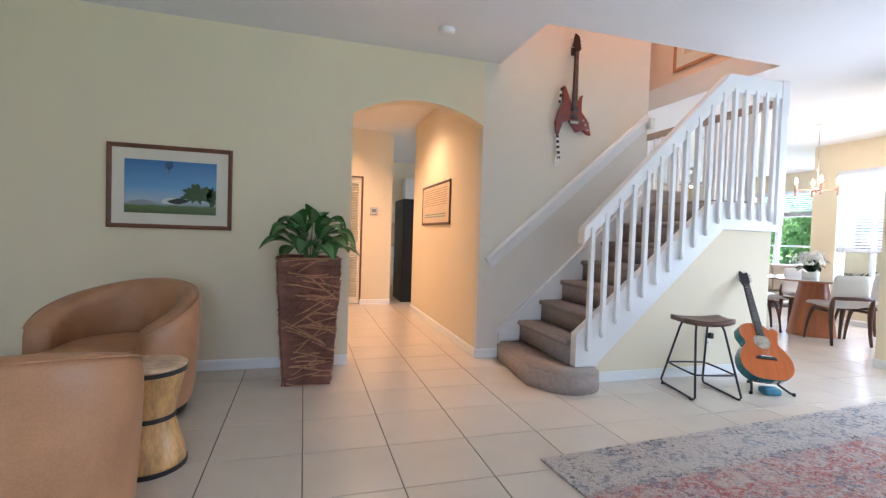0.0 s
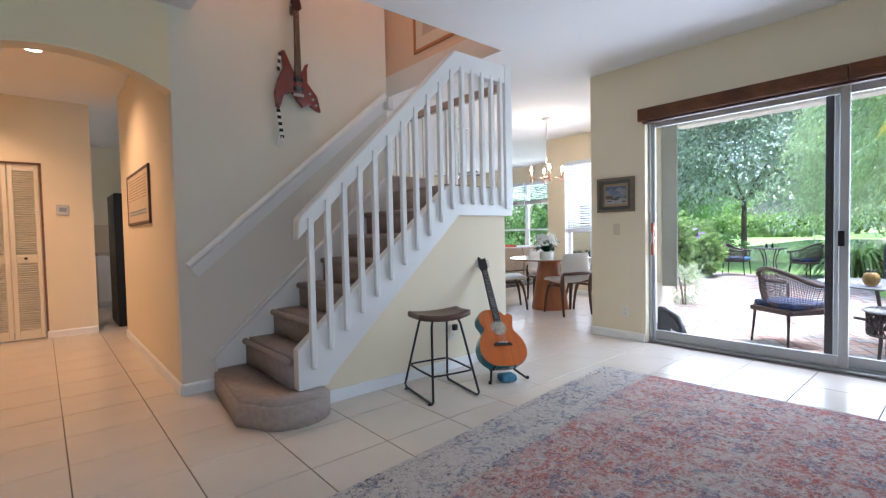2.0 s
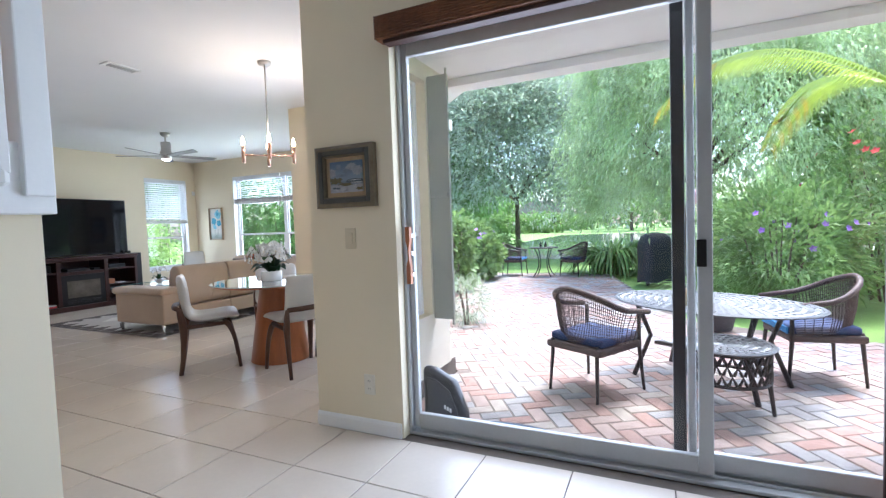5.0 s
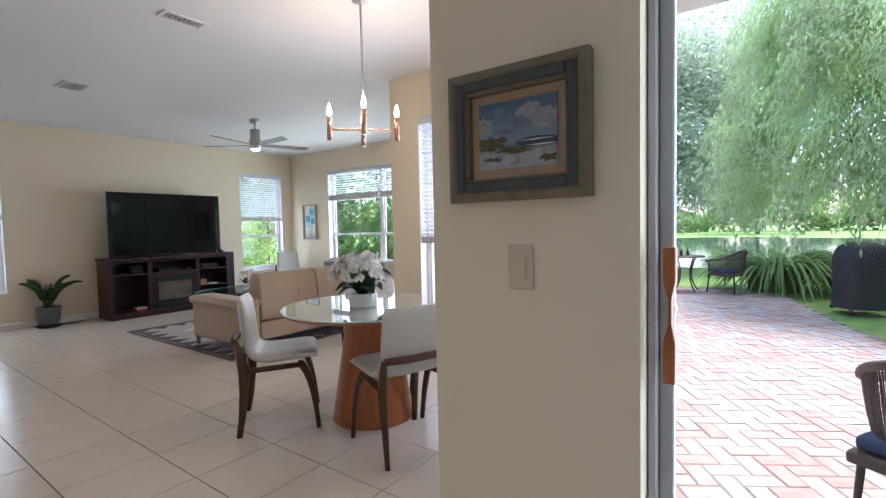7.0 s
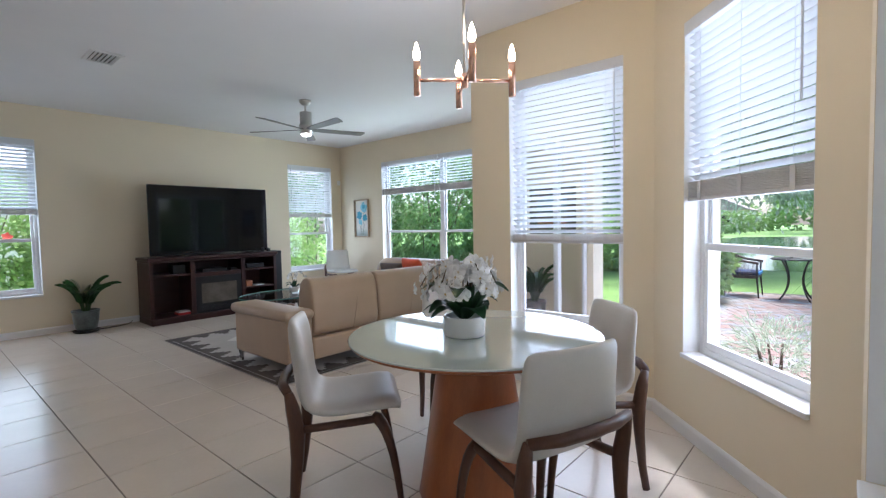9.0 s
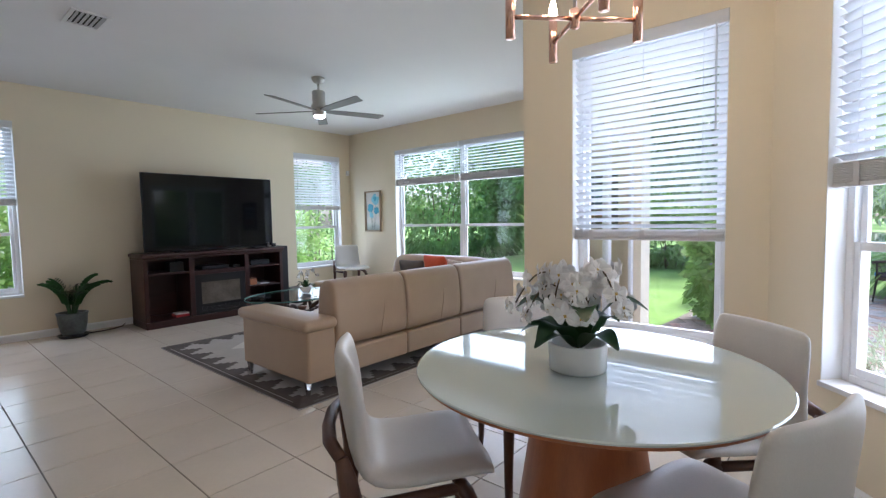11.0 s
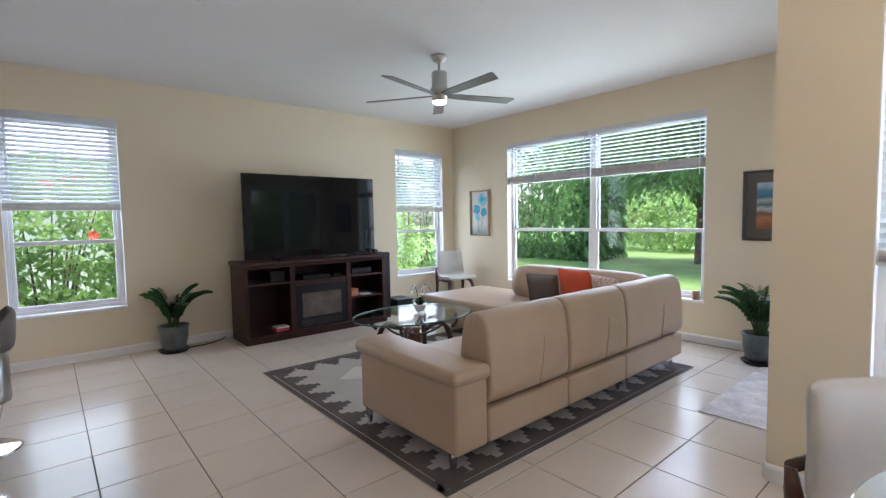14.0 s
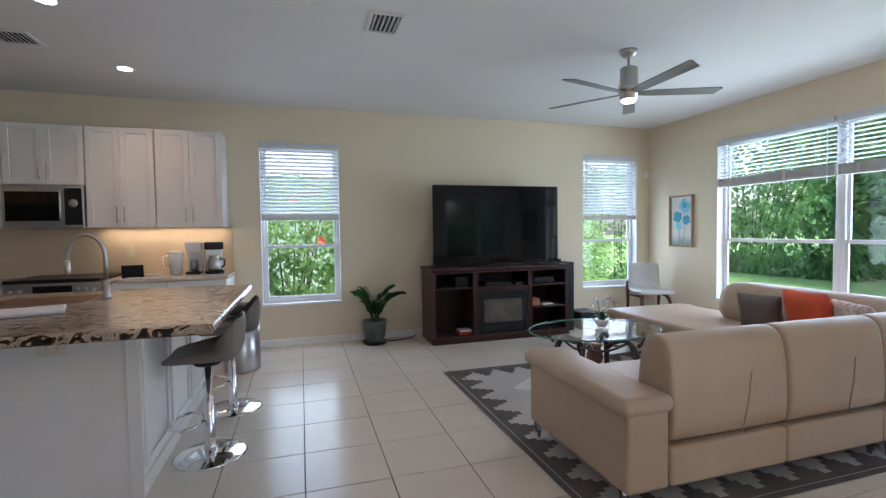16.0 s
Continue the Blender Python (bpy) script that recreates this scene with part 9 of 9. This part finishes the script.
def kitchen_range():
    e = empty("kitchen_range", (3.578, KY - 0.33, 0))
    tagged(e, "stainless cooking range with black glass cooktop", "range")
    box("body", (-0.375, -0.31, 0.02), (0.375, 0.32, 0.90), STEEL, e, bevel=0.004)
    box("cooktop", (-0.378, -0.315, 0.901), (0.378, 0.325, 0.935), BLACKPLASTIC, e, bevel=0.008)
    box("oven_window", (-0.27, -0.318, 0.32), (0.27, -0.311, 0.62), SCREEN, e, bevel=0)
    box("control_strip", (-0.15, -0.318, 0.79), (0.15, -0.311, 0.875), SCREEN, e, bevel=0)
    for x in (-0.32, -0.25, 0.20, 0.26, 0.32):
        lathe("knob", [(0.004, 0), (0.024, 0), (0.02, 0.03), (0.004, 0.032)], STEEL, e, 18).matrix_basis = pose(x, -0.311, 0.83, 90, 0, 0)
    tube("oven_handle", [(-0.32, -0.36, 0.71), (0.32, -0.36, 0.71)], 0.012, STEEL, e, 8)
    return e


kitchen_range()


def coffee_things():
    e = empty("coffee_maker", (4.87, 10.22, 0.913), 12)
    tagged(e, "black and steel coffee maker with glass carafe", "coffee maker")
    box("base", (-0.09, -0.12, 0), (0.09, 0.10, 0.03), BLACKPLASTIC, e, bevel=0.008)
    box("tower", (-0.085, 0.03, 0.03), (0.085, 0.10, 0.26), STEEL, e, bevel=0.008)
    box("brew_head", (-0.09, -0.11, 0.255), (0.09, 0.10, 0.335), BLACKPLASTIC, e, bevel=0.012)
    lathe("carafe", [(0.01, 0.032), (0.06, 0.032), (0.07, 0.06), (0.066, 0.13), (0.045, 0.17), (0.048, 0.19), (0.01, 0.19)], STEEL, e, 24, (0, -0.04))
    tube("carafe_handle", [(0.055, -0.06, 0.16), (0.10, -0.08, 0.14), (0.095, -0.08, 0.08), (0.06, -0.06, 0.06)], 0.009, BLACKPLASTIC, e, 7)
    e = empty("single_cup_brewer", (4.68, 10.24, 0.913))
    tagged(e, "white and grey single cup coffee brewer", "coffee maker")
    box("body", (-0.075, 0.0, 0), (0.075, 0.10, 0.34), CERAMIC, e, bevel=0.01)
    box("head", (-0.075, -0.10, 0.22), (0.075, 0.0, 0.34), CERAMIC, e, bevel=0.01)
    box("drip_tray", (-0.07, -0.11, 0), (0.07, 0.0, 0.025), BLACKPLASTIC, e, bevel=0.004)
    lathe("tank", [(0.01, 0.03), (0.035, 0.03), (0.035, 0.15), (0.01, 0.15)], STEEL, e, 20, (0.0, -0.05))
    e = empty("water_pitcher", (4.50, 10.24, 0.913))
    tagged(e, "clear plastic filter pitcher with white lid", "pitcher")
    lathe("jug", [(0.01, 0), (0.055, 0.0), (0.06, 0.01), (0.072, 0.22), (0.068, 0.22), (0.05, 0.02), (0.01, 0.02)], mat("frosted_plastic", (0.62, 0.64, 0.68), 0.2), e, 24)
    lathe("lid", [(0.01, 0.22), (0.073, 0.22), (0.075, 0.235), (0.05, 0.25), (0.01, 0.25)], CERAMIC, e, 24)
    tube("handle", [(-0.06, -0.02, 0.20), (-0.115, -0.03, 0.19), (-0.11, -0.03, 0.08), (-0.055, -0.02, 0.06)], 0.009, CERAMIC, e, 7)
    pt = lathe("plate", [(0.01, 0), (0.08, 0), (0.10, 0.012), (0.01, 0.008)], CERAMIC, None, 28)
    pt.location = (4.30, 10.2, 0.913)
    tagged(pt, "white plate on the counter", "plate")


coffee_things()
wall_plate("wall_outlet", pose(4.02, KY - 0.014, 1.16), "switch", "ivory switch on the backsplash")


def granite():
    m = mat("granite", (0.42, 0.32, 0.22), 0.2, var=0.3, scale=5, fine=40, bump=0.02, spec=0.4)
    n, l = m.node_tree.nodes, m.node_tree.links
    tc = n.new("ShaderNodeTexCoord")
    mp = n.new("ShaderNodeMapping")
    mp.inputs["Scale"].default_value = (1.0, 2.2, 1.0)
    mp.inputs["Rotation"].default_value = (0, 0, 0.5)
    l.new(tc.outputs["Object"], mp.inputs[0])
    a = n.new("ShaderNodeTexNoise")
    a.inputs["Scale"].default_value, a.inputs["Detail"].default_value, a.inputs["Distortion"].default_value = 11.0, 10, 1.9
    l.new(mp.outputs[0], a.inputs["Vector"])
    r = tree_ramp(m, a.outputs[0], [(0.40, (0.015, 0.010, 0.009)), (0.45, (0.12, 0.055, 0.025)), (0.47, (0.40, 0.28, 0.16)), (0.52, (0.55, 0.47, 0.37)), (0.54, (0.20, 0.11, 0.055)), (0.57, (0.50, 0.42, 0.33)), (0.68, (0.08, 0.04, 0.025))])
    l.new(r.outputs[0], n["Principled BSDF"].inputs["Base Color"])
    return m


def island():
    e = empty("kitchen_island", (4.1, 8.1, 0))
    tagged(e, "white panelled kitchen island with brown granite top", "kitchen island")
    O = Vector((4.1, 8.1, 0))
    def part(ob):
        ob.parent, ob.location = e, ob.location - O
        return ob
    X0, X1, Y0, Y1 = 3.0, 4.97, 7.36, 9.0
    part(box("body", (X0, Y0, 0), (X1, Y1, 0.868), CABINET, bevel=0.004))
    bm = bmesh.new()
    add_box(bm, (X0 - 0.02, 7.04, 0.870), (5.375, 8.80, 0.918), 0.014, 3)
    part(bm_ob("granite_top", bm, granite()))
    # raised panels on the seating side
    for k in range(3):
        y0 = Y0 + 0.06 + 0.53 * k
        bm = bmesh.new()
        for lo, hi in (((X1, y0, 0.13), (X1 + 0.014, y0 + 0.035, 0.83)), ((X1, y0 + 0.43, 0.13), (X1 + 0.014, y0 + 0.465, 0.83)), ((X1, y0 + 0.035, 0.13), (X1 + 0.014, y0 + 0.43, 0.165)), ((X1, y0 + 0.035, 0.795), (X1 + 0.014, y0 + 0.43, 0.83))):
            add_box(bm, lo, hi, 0.004, 1)
        part(bm_ob("panel_moulding", bm, CABINET))
    part(box("baseboard_strip", (X1, Y0 - 0.01, 0), (X1 + 0.012, Y1, 0.085), CABINET, bevel=0.003))
    part(box("corner_post", (X1 - 0.05, Y0 - 0.012, 0), (X1 + 0.016, Y0, 0.868), CABINET, bevel=0.004))
    # sink let into the top
    part(box("sink_rim", (3.92, 8.05, 0.9185), (4.50, 8.46, 0.922), STEEL, bevel=0.001))
    part(box("sink_bowl", (3.94, 8.07, 0.9222), (4.48, 8.44, 0.9235), mat("copper_sink", (0.28, 0.13, 0.06), 0.35, 0.7), bevel=0))
    return e


island()
wall_plate("wall_outlet", pose(4.62, 7.358, 0.80) @ Matrix.Rotation(radians(90), 4, "Y"), "outlet", "white double outlet on the island")


def faucet():
    e = empty("kitchen_faucet", (4.535, 8.28, 0.919))
    tagged(e, "brushed nickel gooseneck kitchen faucet", "faucet")
    lathe("base", [(0.005, 0), (0.028, 0), (0.028, 0.01), (0.02, 0.03), (0.02, 0.12), (0.005, 0.12)], NICKEL, e, 20)
    tube("gooseneck", [(0, 0, 0.1), (0, 0, 0.26)] + [(-0.105 + 0.105 * math.cos(a), 0.0, 0.27 + 0.15 * math.sin(a)) for a in (math.pi * k / 12 for k in range(13))] + [(-0.212, 0, 0.25)], 0.0125, NICKEL, e, 10)
    lathe("spray_head", [(0.005, 0.165), (0.014, 0.165), (0.018, 0.20), (0.015, 0.26), (0.005, 0.26)], NICKEL, e, 16, (-0.212, 0))
    tube("lever", [(0.02, 0, 0.09), (0.05, -0.03, 0.11), (0.085, -0.06, 0.125)], 0.006, NICKEL, e, 7)
    return e


faucet()
tw = box("dish_towel", (-0.17, -0.13, 0), (0.17, 0.13, 0.022), mat("towel_white", (0.74, 0.74, 0.74), 0.95, var=0.08, scale=20, fine=160, bump=0.8), bevel=0.01, seg=2)
tw.matrix_basis = pose(4.35, 7.72, 0.919, 0, 0, 20)
tagged(tw, "folded white dish towel on the island", "towel")
dv = empty("tablet_display", (4.20, 9.9, 0.913), 20)
tagged(dv, "small dark tablet on a white stand", "tablet")
box("foot", (-0.05, -0.02, 0), (0.05, 0.06, 0.012), CERAMIC, dv)
prism("screen", [(-0.02, 0.01), (-0.01, 0.01), (0.045, 0.12), (0.035, 0.125)], -0.09, 0.09, SCREEN, dv, plane="yz")


def bar_stool(at, turn, h=0.60):
    """Gas-lift stool: chrome disc base and column, footrest loop, low-backed bent seat."""
    e = empty("bar_stool", at, turn)
    tagged(e, "chrome pedestal bar stool with grey upholstered seat", "stool", "bar stools at the island")
    lathe("base_disc", [(0.01, 0.0), (0.20, 0.0), (0.205, 0.006), (0.19, 0.014), (0.05, 0.028), (0.01, 0.03)], CHROME, e, 48)
    lathe("column", [(0.005, 0.02), (0.036, 0.022), (0.033, 0.08), (0.030, 0.09), (0.030, 0.36), (0.020, 0.365), (0.020, h - 0.04), (0.005, h - 0.04)], CHROME, e, 24)
    tube("footrest", [(0.0, -0.03, 0.22), (-0.11, -0.06, 0.22), (-0.15, -0.12, 0.22), (-0.10, -0.19, 0.22), (0.0, -0.20, 0.22), (0.10, -0.19, 0.22), (0.15, -0.12, 0.22), (0.11, -0.06, 0.22), (0.0, -0.03, 0.22)], 0.009, CHROME, e, 8)
    GREYSEAT = mat("grey_brown_vinyl", (0.17, 0.145, 0.125), 0.5, var=0.15, scale=6, fine=160, bump=0.3)
    prof = [(-0.215, h + 0.0), (-0.21, h + 0.026), (-0.15, h + 0.034), (0.10, h + 0.034), (0.155, h + 0.05), (0.178, h + 0.11), (0.192, h + 0.23), (0.204, h + 0.24), (0.216, h + 0.23), (0.212, h + 0.11), (0.196, h + 0.025), (0.15, h - 0.004), (0.09, h - 0.008), (-0.19, h - 0.008)]
    bm = bmesh.new()
    A = []
    for i in range(7):
        u = 2 * i / 6 - 1
        w = 0.205
        A.append([bm.verts.new((w * u * (1 - 0.08 * (z > h + 0.1)), y - 0.03 * u * u * (z > h + 0.1), z + (0.012 * u * u))) for y, z in prof])
    for a, b in zip(A, A[1:]):
        for j in range(len(prof)):
            k = (j + 1) % len(prof)
            bm.faces.new((a[j], a[k], b[k], b[j]))
    bm.faces.new(A[0])
    bm.faces.new(A[-1][::-1])
    soft(bm_ob("seat_shell", bm, GREYSEAT, e, True))
    lathe("seat_plate", [(0.005, h - 0.05), (0.07, h - 0.045), (0.09, h - 0.026), (0.005, h - 0.022)], BLACKMETAL, e, 20)
    return e


bs1 = bar_stool((5.22, 7.75, 0), -90)
copy_thing(bs1, pose(5.25, 8.52, 0, 0, 0, -84))
tc_ = empty("trash_can", (5.19, 9.62, 0))
tagged(tc_, "round stainless step trash can with black lid", "trash can")
lathe("body", [(0.01, 0.0), (0.165, 0.0), (0.17, 0.02), (0.17, 0.56), (0.01, 0.56)], STEEL, tc_, 40)
lathe("lid", [(0.01, 0.561), (0.175, 0.561), (0.175, 0.60), (0.15, 0.64), (0.01, 0.65)], BLACKPLASTIC, tc_, 40)
lathe("rim", [(0.17, 0.52), (0.176, 0.52), (0.176, 0.558), (0.17, 0.558)], STEEL, tc_, 40)

# ---- floor tiles, last ----
bm = bmesh.new()
add_prism(bm, [(-3.4, -4.4), (5.97, -4.4), (5.97, 2.72), (7.4, 2.72), (8.49, 3.8), (8.49, 5.42), (FX + 0.2, 5.42), (FX + 0.2, KY + 0.2), (-3.4, KY + 0.2)], -0.25, -0.004, "xy")
floor = bm_ob("floor", bm, GROUT)
tagged(floor, "cream square ceramic floor tiles with dark grout", "floor", kind="structure")
TX, TY, GAP = 0.4505, 0.442, 0.0055
bm = bmesh.new()
add_box(bm, (-TX / 2 + GAP / 2, -TY / 2 + GAP / 2, -0.010), (TX / 2 - GAP / 2, TY / 2 - GAP / 2, 0.0))
es = [e for e in bm.edges if all(v.co.z > -0.001 for v in e.verts)]
bmesh.ops.bevel(bm, geom=es, offset=0.002, segments=1, affect="EDGES")
tile_mesh = bpy.data.meshes.new("tile")
bmesh.ops.recalc_face_normals(bm, faces=bm.faces)
bm.to_mesh(tile_mesh)
bm.free()
tile_mesh.materials.append(TILE)
rest = bmesh.new()
count = 0
for i in range(-21, 12):
    for k in range(-28, 7):
        x, y = 5.762 + (i + 0.5) * TX, 7.59 + (k + 0.5) * TY
        if not (-3.3 < x < FX and -4.3 < y < KY):
            continue
        if x > BX + 0.1 and y < 5.4 or x > SX + 0.1 and y < 2.8 or x - 7.26 > 1.07 * (y - 2.94) + 0.5 and x > 7.0:
            continue
        near = (-0.2 < x < 5.8 and 0.4 < y < 4.0) or (4.9 < x < 8.3 and 3.0 < y < 8.0)
        if near and count < 300:
            o = new("tile", tile_mesh)
            o.location, o.parent = (x, y, 0), floor
            count += 1
        else:
            add_box(rest, (x - TX / 2 + GAP / 2, y - TY / 2 + GAP / 2, -0.010), (x + TX / 2 - GAP / 2, y + TY / 2 - GAP / 2, 0.0))
tagged(bm_ob("tile_field", rest, TILE, floor), "", "", kind="stuff")
